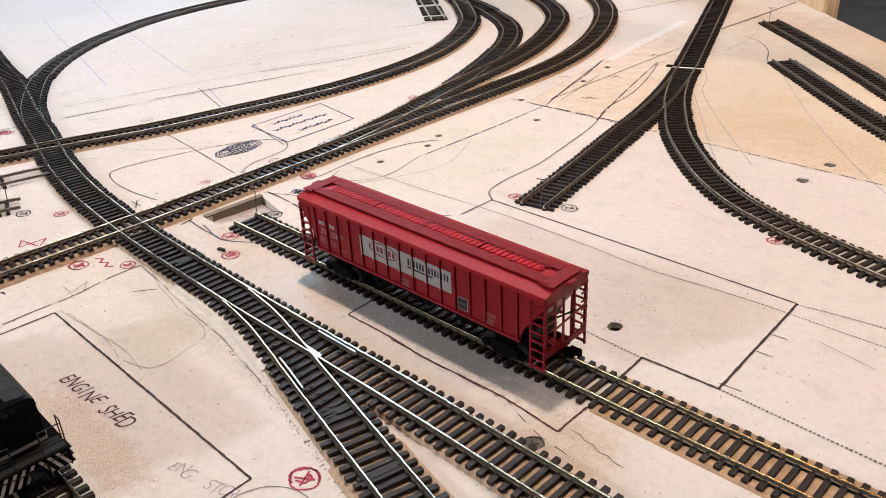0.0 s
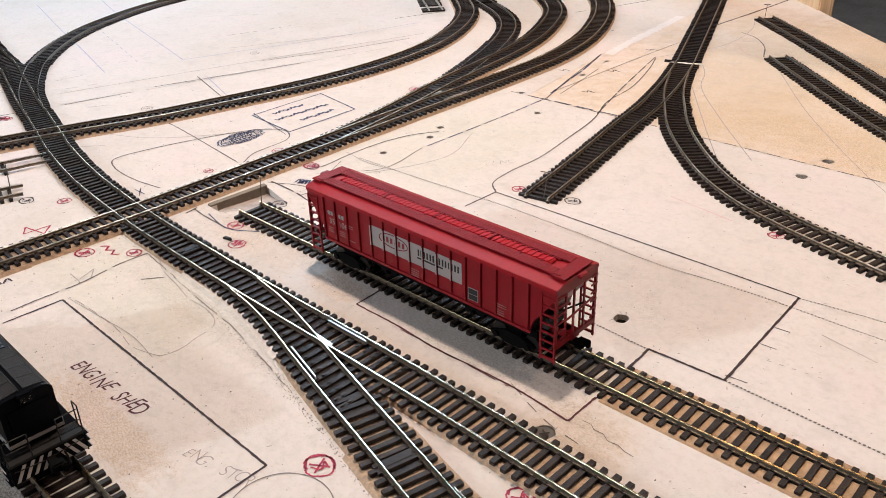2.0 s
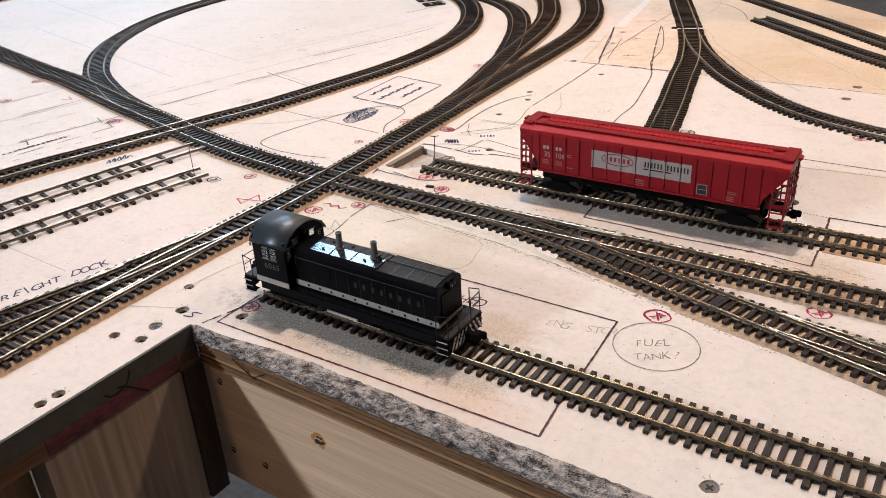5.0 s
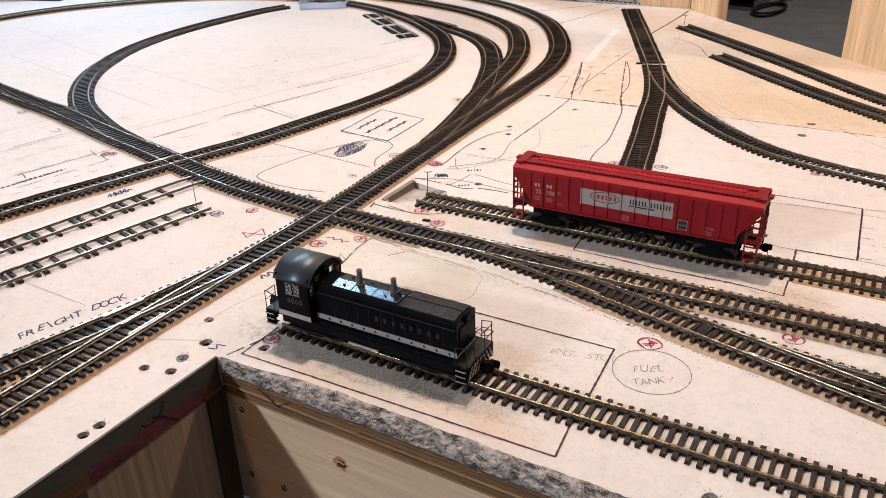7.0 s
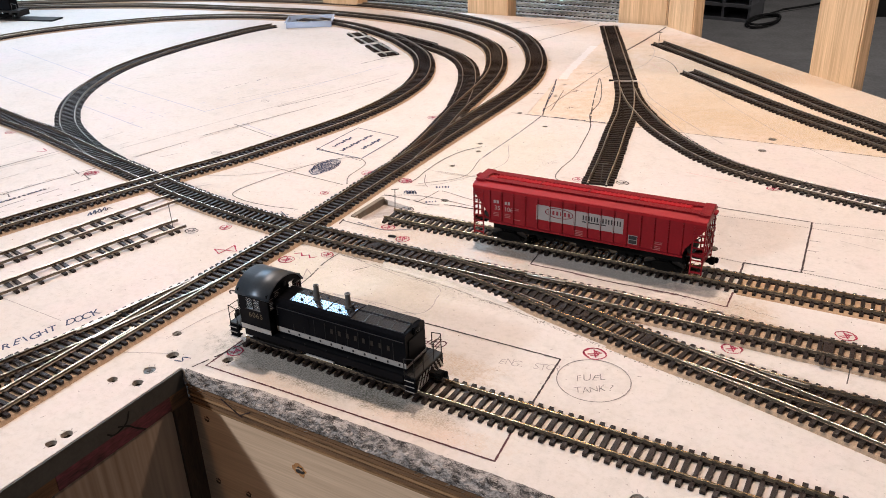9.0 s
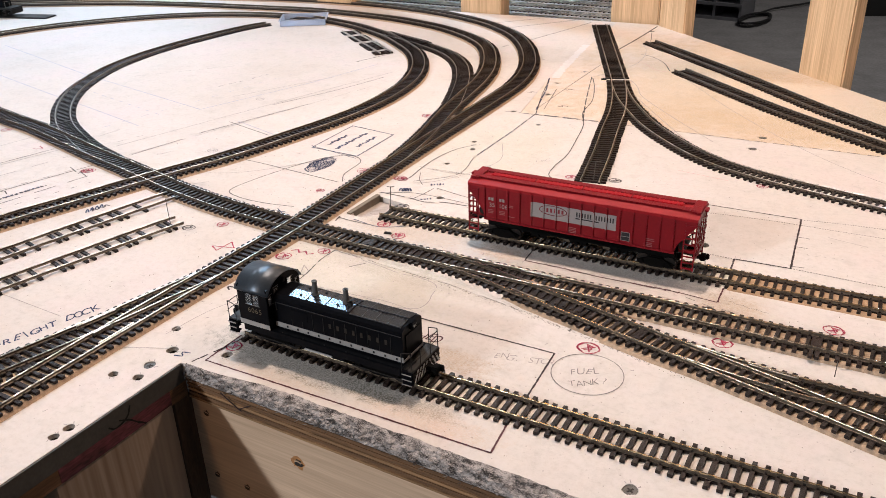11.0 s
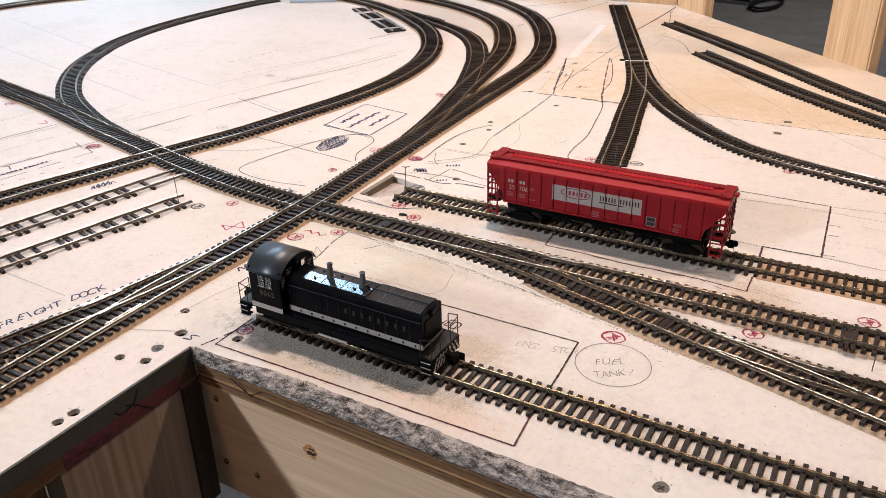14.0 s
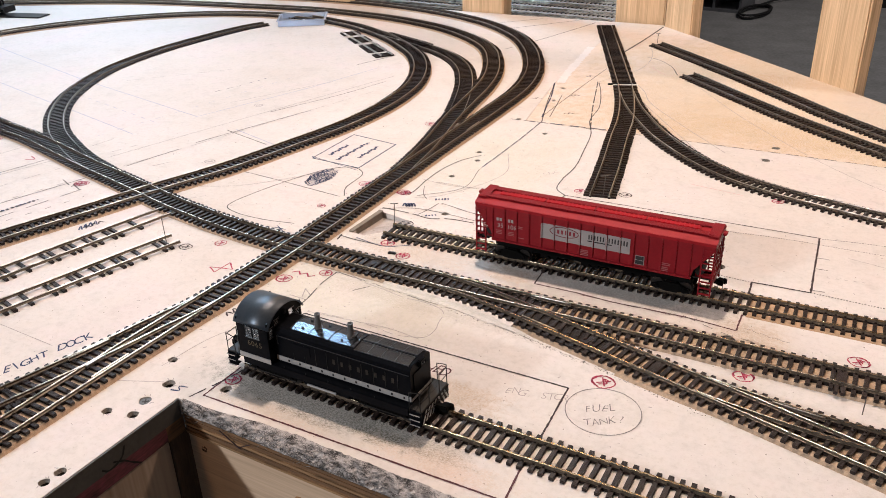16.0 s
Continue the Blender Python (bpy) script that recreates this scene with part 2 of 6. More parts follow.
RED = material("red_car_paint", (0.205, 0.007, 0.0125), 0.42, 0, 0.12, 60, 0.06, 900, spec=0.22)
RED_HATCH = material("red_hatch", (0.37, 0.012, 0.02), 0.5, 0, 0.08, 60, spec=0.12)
RED_INK = material("red_ink", (0.2, 0.012, 0.022), 0.5, 0, 0.1, 100)
PALE_DIM = material("dim_print", (0.27, 0.085, 0.085), 0.5, 0, 0.2, 900)
# bluish metallic bases put the cool sheen of the tops into the colour
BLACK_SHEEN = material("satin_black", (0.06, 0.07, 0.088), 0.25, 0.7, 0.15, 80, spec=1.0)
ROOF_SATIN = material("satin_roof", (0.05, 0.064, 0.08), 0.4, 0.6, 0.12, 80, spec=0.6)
# near-absorbing black: unlit underside of the car, also the black bogies and couplers
UNDER = material("unlit_black", (0.003, 0.003, 0.003), 0.8, 0, 0.2, 200, spec=0.05)
STACK_DIM = material("dim_edge", (0.03, 0.03, 0.032), 0.4, 0, 0.2, 300)
RED_ROOF = material("red_walkway", (0.19, 0.008, 0.013), 0.55, 0, 0.15, 300, 0.3, 1800, spec=0.15)
BLACK = material("black_loco_paint", (0.004, 0.0045, 0.006), 0.28, 0, 0.3, 80, spec=0.035)
DARK = material("black_plastic", (0.009, 0.009, 0.009), 0.55, 0, 0.3, 200, spec=0.3)

# ---- building helpers ----
def thing(name, label, category, group="", kind="", at=(0, 0, 0), turn=0.0):
    ob = new(name)
    ob.empty_display_size = 0.01
    ob.matrix_world = pose(*at, 0, 0, turn)
    return tagged(ob, label, category, group, kind)


def mesh_of(bm, material_, smooth=False):
    me = bpy.data.meshes.new("mesh")
    if smooth:
        for f in bm.faces:
            f.smooth = True
    bm.to_mesh(me)
    bm.free()
    for m in material_ if isinstance(material_, (list, tuple)) else [material_]:
        me.materials.append(m)
    return me


def part(name, bm, material_, parent, label="", kind="", smooth=False):
    """Links a bmesh as one mesh object under a thing or a part, in the thing's own space."""
    me = bm if isinstance(bm, bpy.types.Mesh) else mesh_of(bm, material_, smooth)
    ob = new(name, me)
    ob.parent = parent
    return tagged(ob, label, "", "", kind)


def box(bm, x0, x1, y0, y1, z0, z1, bevel=0.0):
    m = Matrix.LocRotScale(((x0 + x1) / 2, (y0 + y1) / 2, (z0 + z1) / 2), None, (x1 - x0, y1 - y0, z1 - z0))
    vs = bmesh.ops.create_cube(bm, size=1.0, matrix=m)["verts"]
    if bevel:
        es = list({e for v in vs for e in v.link_edges})
        bmesh.ops.bevel(bm, geom=es, offset=bevel, segments=2, affect="EDGES")
    return bm


def boxes(*rows, bevel=0.0):
    bm = bmesh.new()
    for r in rows:
        box(bm, *r, bevel=bevel)
    return bm


def rod(bm, a, b, r, sides=8, r2=None):
    a, b = Vector(a), Vector(b)
    d = b - a
    m = Matrix.Translation((a + b) / 2) @ d.to_track_quat("Z", "Y").to_matrix().to_4x4()
    bmesh.ops.create_cone(bm, cap_ends=True, segments=sides, radius1=r, radius2=r if r2 is None else r2, depth=d.length, matrix=m)
    return bm


def rods(points, r, sides=6):
    bm = bmesh.new()
    for a, b in zip(points, points[1:]):
        rod(bm, a, b, r, sides)
    return bm


def prism(profile, x0, x1, axis="x"):
    """A profile of (a, b) pairs drawn out from x0 to x1: along x the pairs are y, z; along y they are x, z."""
    bm = bmesh.new()
    rings = []
    for x in (x0, x1):
        rings.append([bm.verts.new((x, a, b) if axis == "x" else (a, x, b)) for a, b in profile])
    n = len(profile)
    for i in range(n):
        bm.faces.new((rings[0][i], rings[0][(i + 1) % n], rings[1][(i + 1) % n], rings[1][i]))
    bm.faces.new(rings[0][::-1])
    bm.faces.new(rings[1])
    bmesh.ops.recalc_face_normals(bm, faces=bm.faces)
    return bm


def smooth_path(ctrl, step=0.004):
    """Points at even steps on a smooth curve through the control points."""
    p = np.array(ctrl, float)
    if len(p) > 2:
        q = np.vstack([2 * p[0] - p[1], p, 2 * p[-1] - p[-2]])
        out = []
        for i in range(1, len(q) - 2):
            d = [max(np.linalg.norm(q[i + k] - q[i + k - 1]) ** 0.5, 1e-6) for k in range(0, 3)]
            t0, t1 = 0.0, d[0]
            t2 = t1 + d[1]
            t3 = t2 + d[2]
            for t in np.linspace(t1, t2, 24, endpoint=False):
                a1 = ((t1 - t) * q[i - 1] + (t - t0) * q[i]) / (t1 - t0)
                a2 = ((t2 - t) * q[i] + (t - t1) * q[i + 1]) / (t2 - t1)
                a3 = ((t3 - t) * q[i + 1] + (t - t2) * q[i + 2]) / (t3 - t2)
                b1 = ((t2 - t) * a1 + (t - t0) * a2) / (t2 - t0)
                b2 = ((t3 - t) * a2 + (t - t1) * a3) / (t3 - t1)
                out.append(((t2 - t) * b1 + (t - t1) * b2) / (t2 - t1))
        p = np.array(out + [p[-1]])
    s = np.r_[0, np.cumsum(np.linalg.norm(np.diff(p, axis=0), axis=1))]
    n = max(2, int(round(s[-1] / step)) + 1)
    u = np.linspace(0, s[-1], n)
    return np.stack([np.interp(u, s, p[:, k]) for k in range(p.shape[1])], 1)


def sides_of(path):
    d = np.gradient(path, axis=0)
    d /= np.linalg.norm(d, axis=1)[:, None]
    return d, np.stack([-d[:, 1], d[:, 0]], 1)


def sweep(path, profile, closed=True, head=()):
    """Draws a profile of (across, up) pairs along a path in the plan."""
    _, nrm = sides_of(path)
    bm = bmesh.new()
    rings = [[bm.verts.new((p[0] + n[0] * a, p[1] + n[1] * a, z)) for a, z in profile] for p, n in zip(path, nrm)]
    k = len(profile)
    for r, q in zip(rings, rings[1:]):
        for i in range(k if closed else k - 1):
            fc = bm.faces.new((r[i], q[i], q[(i + 1) % k], r[(i + 1) % k]))
            if head and i not in head:
                fc.material_index = 1
            elif head:
                fc.smooth = i in (6, 8)
    if closed:
        bm.faces.new(rings[0])
        bm.faces.new(rings[-1][::-1])
    bmesh.ops.recalc_face_normals(bm, faces=bm.faces)
    return bm


# ---- track ----
GAUGE, PITCH, TIE_LEN, TIE_W, TIE_H, RAIL_H = 0.0174, 0.0063, 0.030, 0.0027, 0.0021, 0.0024


def tie_mesh(length=TIE_LEN, plates=True):
    bm = boxes((-TIE_W / 2, TIE_W / 2, -length / 2, length / 2, 0, TIE_H))
    if plates:
        for y in (-GAUGE / 2, GAUGE / 2):
            for k in (-1, 1):
                box(bm, -0.0007, 0.0007, y + k * 0.0011 - 0.0005, y + k * 0.0011 + 0.0005, TIE_H, TIE_H + 0.0006)
    return mesh_of(bm, TIE)


TIE_MESH = tie_mesh()


HEAD = (5, 6, 7, 8, 9)  # faces of a rail that trains polish


def rail_profile(across, z, w=0.00043, h=RAIL_H):
    return [(across - 0.0011, z), (across + 0.0011, z), (across + 0.0011, z + 0.0003), (across + w * 0.5, z + 0.0006), (across + w * 0.5, z + h - 0.0009),
            (across + w, z + h - 0.0006), (across + w, z + h - 0.00018), (across + w * 0.6, z + h), (across - w * 0.6, z + h), (across - w, z + h - 0.00018), (across - w, z + h - 0.0006), (across - w * 0.5, z + h - 0.0009),
            (across - w * 0.5, z + 0.0006), (across - 0.0011, z + 0.0003)]


def nearest(point, path):
    d = np.linalg.norm(path - point, axis=1)
    return d.min()


def rail_lines(path, gauge=GAUGE):
    _, nrm = sides_of(path)
    return path - nrm * gauge / 2, path + nrm * gauge / 2


def clear_of(line, lines, least):
    """The part of a line after it has drawn clear of the others."""
    for i, p in enumerate(line):
        if min(nearest(p, o) for o in lines) > least:
            return line[i:]
    return line


def track(ctrl, label, bed=0.0, far=False, main=None, cross=(), clear=0.0135, branches=(), missing=None, near_to=None, pad=False, bed_half=0.0182, metal=None, level=0):
    """A length of model track: ties, two rails and, where it has one, its roadbed. main: the path that it branches from; cross: paths
    whose ties it leaves alone; branches: paths under which its ties run on."""
    path = smooth_path(ctrl)
    ob = thing("railway_track", label, "track", "railway tracks")
    d, nrm = sides_of(path)
    z = bed
    if bed:
        w = bed_half
        part("roadbed", sweep(path, [(-w, 0.0), (w, 0.0), (w - 0.002, bed - 0.0003 * level), (-w + 0.002, bed - 0.0003 * level)]), CORK, ob, "tan cork strip")
    for k, line in zip((-1, 1), rail_lines(path)):
        drop = 0.0
        if main is not None:
            line, drop = clear_of(line, [smooth_path(r, 0.0008) for r in rail_lines(main)], 0.0009), 0.00008
        if len(line) > 3:
            part("rail", sweep(line, rail_profile(0.0, z + TIE_H - drop), head=HEAD), [metal or RAIL, WEB], ob, "shiny metal rail")
            if not missing:
                zw = max(0.0001, z - 0.0004)
                part("tie_web", sweep(line, [(-0.0012, zw), (0.0012, zw), (0.0012, z + 0.0014), (-0.0012, z + 0.0014)]), TIE, ob, "dark plastic strip that joins the ties")
    seg = np.r_[0, np.cumsum(np.linalg.norm(np.diff(path, axis=0), axis=1))]
    verts, faces, rng, made = [], [], random.Random(len(path)), 0
    if pad:
        part("bedding_mat", sweep(path, [(-0.0135, 0.0002), (0.0135, 0.0002), (0.0135, 0.0012), (-0.0135, 0.0012)]), DARK, ob, "dark plastic web between the ties")
    z -= 0.00011 * level
    for i, u in enumerate(np.arange(PITCH / 2, seg[-1], PITCH)):
        if missing and missing(i):
            continue
        c = np.array([np.interp(u, seg, path[:, 0]), np.interp(u, seg, path[:, 1])])
        if main is not None and nearest(c, main) < 0.028:
            continue
        if any(nearest(c, a) < clear for a in cross):
            continue
        j = min(int(np.searchsorted(seg, u)), len(path) - 1)
        turn = math.atan2(d[j][1], d[j][0]) + rng.uniform(-0.025, 0.025)
        length, shift = TIE_LEN * (0.86 if missing else 1.0) * rng.uniform(0.985, 1.015), rng.uniform(-0.0004, 0.0004)
        for b in branches:
            rel = b - c
            q = rel[(np.abs(rel @ d[j]) + (np.linalg.norm(rel, axis=1) > 0.04)).argmin()]
            off, along = float(q @ nrm[j]), float(q @ d[j])
            if abs(along) < 0.004 and 0.0006 < abs(off) < 0.03:
                length, shift = TIE_LEN + abs(off), off / 2
        c = c + nrm[j] * shift
        close = made < 300 and (near_to is None or near_to(c))
        if not close:
            base = len(verts)
            cs, sn = math.cos(turn), math.sin(turn)
            for x in (-TIE_W / 2, TIE_W / 2):
                for y in (-length / 2, length / 2):
                    for zz in (z, z + TIE_H):
                        verts.append((c[0] + x * cs - y * sn, c[1] + x * sn + y * cs, zz))
            for q in ((0, 1, 3, 2), (4, 6, 7, 5), (0, 4, 5, 1), (2, 3, 7, 6), (1, 5, 7, 3)):
                faces.append([base + v for v in q])
        else:
            t = new("tie", TIE_MESH)
            t.parent = ob
            t.matrix_local = pose(c[0], c[1], z, 0, 0, math.degrees(turn)) @ Matrix.Diagonal((rng.uniform(0.92, 1.08), length / TIE_LEN, 1, 1))
            made += 1
    if verts:
        me = bpy.data.meshes.new("far_ties")
        me.from_pydata(verts, [], faces)
        me.materials.append(TIE)
        part("tie_bed", me, None, ob, "", "stuff")
    return ob


def guard_rails(ob, ctrl, side, at, z, length=0.035):
    """A short check rail inside a running rail."""
    path = smooth_path(ctrl, 0.002)
    i = int(np.linalg.norm(path - np.array(at), axis=1).argmin())
    n = int(length / 0.002 / 2)
    seg = path[max(0, i - n):i + n]
    part("guard_rail", sweep(seg, rail_profile(side * (GAUGE / 2 - 0.0022), z + TIE_H + 0.0001), head=HEAD), [RAIL, WEB], ob, "short check rail")


def ribbon(points, width, z=0.00022, dash=None, wobble=0.0, step=0.002, seed=1, curve=True):
    """A flat stroke of ink or pencil along a line, whole or in dashes, with an uneven edge."""
    p = smooth_path(points, step) if curve else np.vstack([smooth_path([a, b], step) for a, b in zip(points, points[1:])])
    if len(p) < 3:
        p = np.linspace(p[0], p[-1], 3)
    rng = random.Random(seed)
    d, nrm = sides_of(p)
    bm = bmesh.new()
    last, run = None, 0.0
    for i, (q, n) in enumerate(zip(p, nrm)):
        run += np.linalg.norm(p[i] - p[i - 1]) if i else 0
        if dash and (run % (dash[0] + dash[1])) > dash[0]:
            last = None
            continue
        w = width / 2 * rng.uniform(0.75, 1.25)
        o = rng.uniform(-wobble, wobble)
        pair = [bm.verts.new((q[0] + n[0] * (o + k * w), q[1] + n[1] * (o + k * w), z)) for k in (-1, 1)]
        if last:
            bm.faces.new((last[0], pair[0], pair[1], last[1]))
        last = pair
    return bm


def lettering(text, size, material_, parent, matrix, name="lettering", label="", shear=0.0, space=1.0, thin=0.0):
    """Writing in the built-in font, as a thin mesh part."""
    cu = bpy.data.curves.new("text", "FONT")
    cu.body, cu.size, cu.shear, cu.space_character = text, size, shear, space
    cu.offset = -thin
    cu.align_x, cu.align_y = "CENTER", "CENTER"
    tmp = new("text_source", cu)
    bpy.context.view_layer.update()
    me = bpy.data.meshes.new_from_object(tmp.evaluated_get(bpy.context.evaluated_depsgraph_get()))
    bpy.data.objects.remove(tmp)
    me.materials.clear()
    me.materials.append(material_)
    ob = part(name, me, None, parent, label)
    ob.matrix_local = matrix
    return ob


def handwriting(text, size, mat, parent, x, y, turn, advance=0.72, seed=2, label="handwritten words", thin=0.00013):
    """Words in loose capitals: each letter leans and jumps a little."""
    r = random.Random(seed)
    n = len(text)
    for i, ch in enumerate(text):
        if ch == " ":
            continue
        u = (i - (n - 1) / 2) * size * advance
        m = pose(x, y, 0.0002, 0, 0, turn) @ pose(u + r.uniform(-0.05, 0.05) * size, r.uniform(-0.09, 0.09) * size, 0, 0, 0, r.uniform(-11, 11)) @ Matrix.Diagonal((r.uniform(0.8, 1.0), r.uniform(0.9, 1.2), 1, 1))
        lettering(ch, size, mat, parent, m, "handwritten_letter", label, r.uniform(0.1, 0.45), 1.0, thin)

# ---- board and benchwork ----
INK_BROWN = material("brown_marker", (0.07, 0.016, 0.022), 0.7, 0, 0.4, 400)
INK_RED = material("red_marker", (0.33, 0.022, 0.06), 0.7, 0, 0.3, 300)
INK_DARK = material("dark_marker", (0.028, 0.014, 0.016), 0.7, 0, 0.5, 300)
INK_BLUE = material("blue_marker", (0.022, 0.034, 0.09), 0.7, 0, 0.4, 300)
PENCIL = material("pencil", (0.1, 0.092, 0.09), 0.8, 0, 0.4, 500)
LEAD = material("soft_pencil", (0.2, 0.185, 0.18), 0.8, 0, 0.4, 500)
FAINT = material("faint_pencil", (0.34, 0.31, 0.3), 0.8, 0, 0.2, 500)
FAINT_BLUE = material("faint_blue_line", (0.4, 0.41, 0.5), 0.8, 0, 0.2, 500)
FAINT_RED = material("faint_red_line", (0.62, 0.36, 0.36), 0.8, 0, 0.2, 500)
# near-black, so holes, slots and bores carry their inner shade as colour
PIT = material("recess_black", (0.03, 0.026, 0.022), 0.95, 0, 0.5, 900, 0.8, 1500)
KNOT = material("knot_wood", (0.4, 0.19, 0.07), 0.7, 0, 0.4, 300, 0.8, 900)
FRAY = material("frayed_fibre", (0.26, 0.23, 0.2), 0.95, 0, 0.6, 700, 1.0, 1500)
TORN = material("torn_paper", (0.4, 0.35, 0.32), 0.9, 0, 0.25, 150, 1.0, 500)
STEEL = material("screw_steel", (0.11, 0.105, 0.1), 0.5, 0.6, 0.3, 400)
PLASTER = material("thin_plaster", (0.7, 0.62, 0.56), 0.9, 0, 0.2, 150, 0.8, 700)
WHITE = material("white_plaster", (0.78, 0.74, 0.7), 0.9, 0, 0.1, 120, 0.8, 600)

# holes in the board: x, y, radius
HOLES = [(-0.034, 0.029, 0.0034), (-0.016, 0.008, 0.0042), (-0.029, -0.03, 0.0034), (-0.012, -0.025, 0.0036), (0.021, 0.021, 0.0036), (-0.008, -0.08, 0.0036),
         (-0.009, -0.09, 0.0034), (0.255, 0.322, 0.0045), (0.243, 0.607, 0.0045), (0.241, 0.567, 0.0045), (-0.031, 0.463, 0.0032), (-0.021, 0.441, 0.003),
         (-0.024, 0.392, 0.003), (0.014, 0.312, 0.0035), (-0.04, 0.58, 0.003), (0.008, 0.546, 0.003), (-0.031, 0.662, 0.003), (-0.041, 0.716, 0.003)]
SCREWS = [(0.295, 0.025, 0.0042), (-0.016, -0.0115, 0.0042), (0.284, 0.222, 0.005)]
NOTCH = [(-0.038, 0.243), (-0.043, 0.291), (-0.004, 0.284), (-0.009, 0.262), (-0.027, 0.243)]
SEAM = [(-0.03, 0.581), (0.06, 0.583), (0.15, 0.588), (0.28, 0.594), (0.36, 0.597), (0.66, 0.605)]


def sheet(outline, inner, z, thick, mat, name):
    """A board with openings cut through its face."""
    bm = bmesh.new()
    loops = []
    for loop in [outline] + inner:
        vs = [bm.verts.new((x, y, z)) for x, y in loop]
        loops.append(vs)
        for i in range(len(vs)):
            bm.edges.new((vs[i], vs[(i + 1) % len(vs)]))
    bmesh.ops.triangle_fill(bm, use_beauty=True, use_dissolve=False, edges=bm.edges[:], normal=(0, 0, 1))
    for vs in loops:
        low = [bm.verts.new((v.co.x, v.co.y, z - thick)) for v in vs]
        n = len(vs)
        for i in range(n):
            bm.faces.new((vs[i], vs[(i + 1) % n], low[(i + 1) % n], low[i]))
    bmesh.ops.recalc_face_normals(bm, faces=bm.faces)
    return mesh_of(bm, mat)


def ring(x, y, r, n=12, wob=0.12):
    rng = random.Random(int(x * 9000) + int(y * 7000))
    return [(x + r * (1 + rng.uniform(-wob, wob)) * math.cos(a), y + r * (1 + rng.uniform(-wob, wob)) * math.sin(a)) for a in np.linspace(0, 2 * math.pi, n, endpoint=False)]


OUTLINE = [(0, 0), (0, -0.75), (-1.7, -0.75), (-1.7, 1.3), (-0.72, 1.075), (-0.3, 1.098), (-0.03, 1.118), (0.05, 1.047), (0.66, 0.525), (0.95, 0.28), (0.95, 0.0)]
BT = 0.0108


def torn_y(x):
    """How far the torn top edge has crept in from the front of the board."""
    u = min(1.0, max(0.0, (x - 0.02) / 0.06))
    return 0.0006 + 0.0055 * u * u * (3 - 2 * u) + (0.3 + u) * (0.0011 * noise.noise(Vector((x * 60, 3, 1))) + 0.0007 * noise.noise(Vector((x * 310, 7, 1))))


TORN_EDGE = [(x, max(0.0003, torn_y(x))) for x in np.arange(0.947, 0.004, -0.003)]
board = thing("layout_board", "off-white painted fibreboard layout top with pencil lines", "layout board", "", "structure")
high_holes = [h for h in HOLES if h[1] > 0.6 and h[0] > 0.0]
low_holes = [h for h in HOLES + SCREWS if h not in high_holes]
# the big sheet ends at the seam; the second sheet goes on behind it
front_out = OUTLINE[:6] + [(-0.1003, 1.112), (-0.0603, 0.73), (-0.0303, 0.5775)] + SEAM[1:5] + [(0.5745, 0.6025), (0.66, 0.525), (0.95, 0.28), (0.95, 0.006)] + TORN_EDGE
back_out = [(-0.03, 0.5779)] + [(x, y + 0.0004) for x, y in SEAM[1:5]] + [(0.5745, 0.603), (0.05, 1.047), (-0.03, 1.118), (-0.1, 1.112), (-0.06, 0.73)]
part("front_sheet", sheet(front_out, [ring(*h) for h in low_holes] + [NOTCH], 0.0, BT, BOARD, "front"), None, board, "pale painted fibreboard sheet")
part("back_sheet", sheet(back_out, [ring(*h) for h in high_holes], 0.0, BT, BOARD_WARM, "back"), None, board, "peach-toned fibreboard sheet")


def pit(x, y, r, screw=False):
    bm = bmesh.new()
    rings = []
    for k, (rr, z) in enumerate(((1.02, -0.0002), (0.74, -0.0026), (0.55, -0.011 if not screw else -0.0032))):
        rings.append([bm.verts.new((px, py, z)) for px, py in ring(x, y, r * rr)])
    for a, b in zip(rings, rings[1:]):
        for i in range(len(a)):
            bm.faces.new((a[i], a[(i + 1) % len(a)], b[(i + 1) % len(a)], b[i])).material_index = 1 if a is rings[0] else 0
    bm.faces.new(rings[-1])
    bmesh.ops.recalc_face_normals(bm, faces=bm.faces)
    part("screw_hole", bm, [PIT, FRAY], board, "dark ragged hole in the board")
    rng = random.Random(int(x * 5000))
    for _ in range(4):
        a = rng.uniform(0, 6.3)
        p0, p1 = (x + r * 1.05 * math.cos(a), y + r * 1.05 * math.sin(a)), (x + r * rng.uniform(1.2, 1.7) * math.cos(a + 0.15), y + r * rng.uniform(1.2, 1.7) * math.sin(a + 0.15))
        part("torn_edge", ribbon([p0, p1], 0.0005, 0.0002, seed=int(a * 100)), FAINT, board)


for h in HOLES:
    pit(*h)
for x, y, r in SCREWS:
    pit(x, y, r, True)
    ob = thing("wood_screw", "grey steel countersunk screw in the board", "screw", "board screws", at=(x, y, -0.0016))
    bm = bmesh.new()
    bmesh.ops.create_cone(bm, cap_ends=True, segments=20, radius1=r * 0.45, radius2=r * 0.9, depth=0.0016, matrix=pose(0, 0, 0))
    part("head", bm, STEEL, ob)
    part("slot", boxes((-r * 0.5, r * 0.5, -0.0004, 0.0004, 0.0008, 0.001), (-0.0004, 0.0004, -r * 0.5, r * 0.5, 0.0008, 0.00102)), PIT, ob, "dark cross recess", "").rotation_euler = (0, 0, 0.7 + x)

# the notch beside the track: a torn floor that slopes up towards its mouth
bm = bmesh.new()
vs = [bm.verts.new((x, y, z)) for (x, y), z in zip(NOTCH, (-0.0045, -0.006, -0.003, -0.001, -0.0025))]
bm.faces.new(vs)
bmesh.ops.subdivide_edges(bm, edges=bm.edges[:], cuts=1)
bmesh.ops.triangulate(bm, faces=bm.faces)
bmesh.ops.subdivide_edges(bm, edges=bm.edges[:], cuts=3)
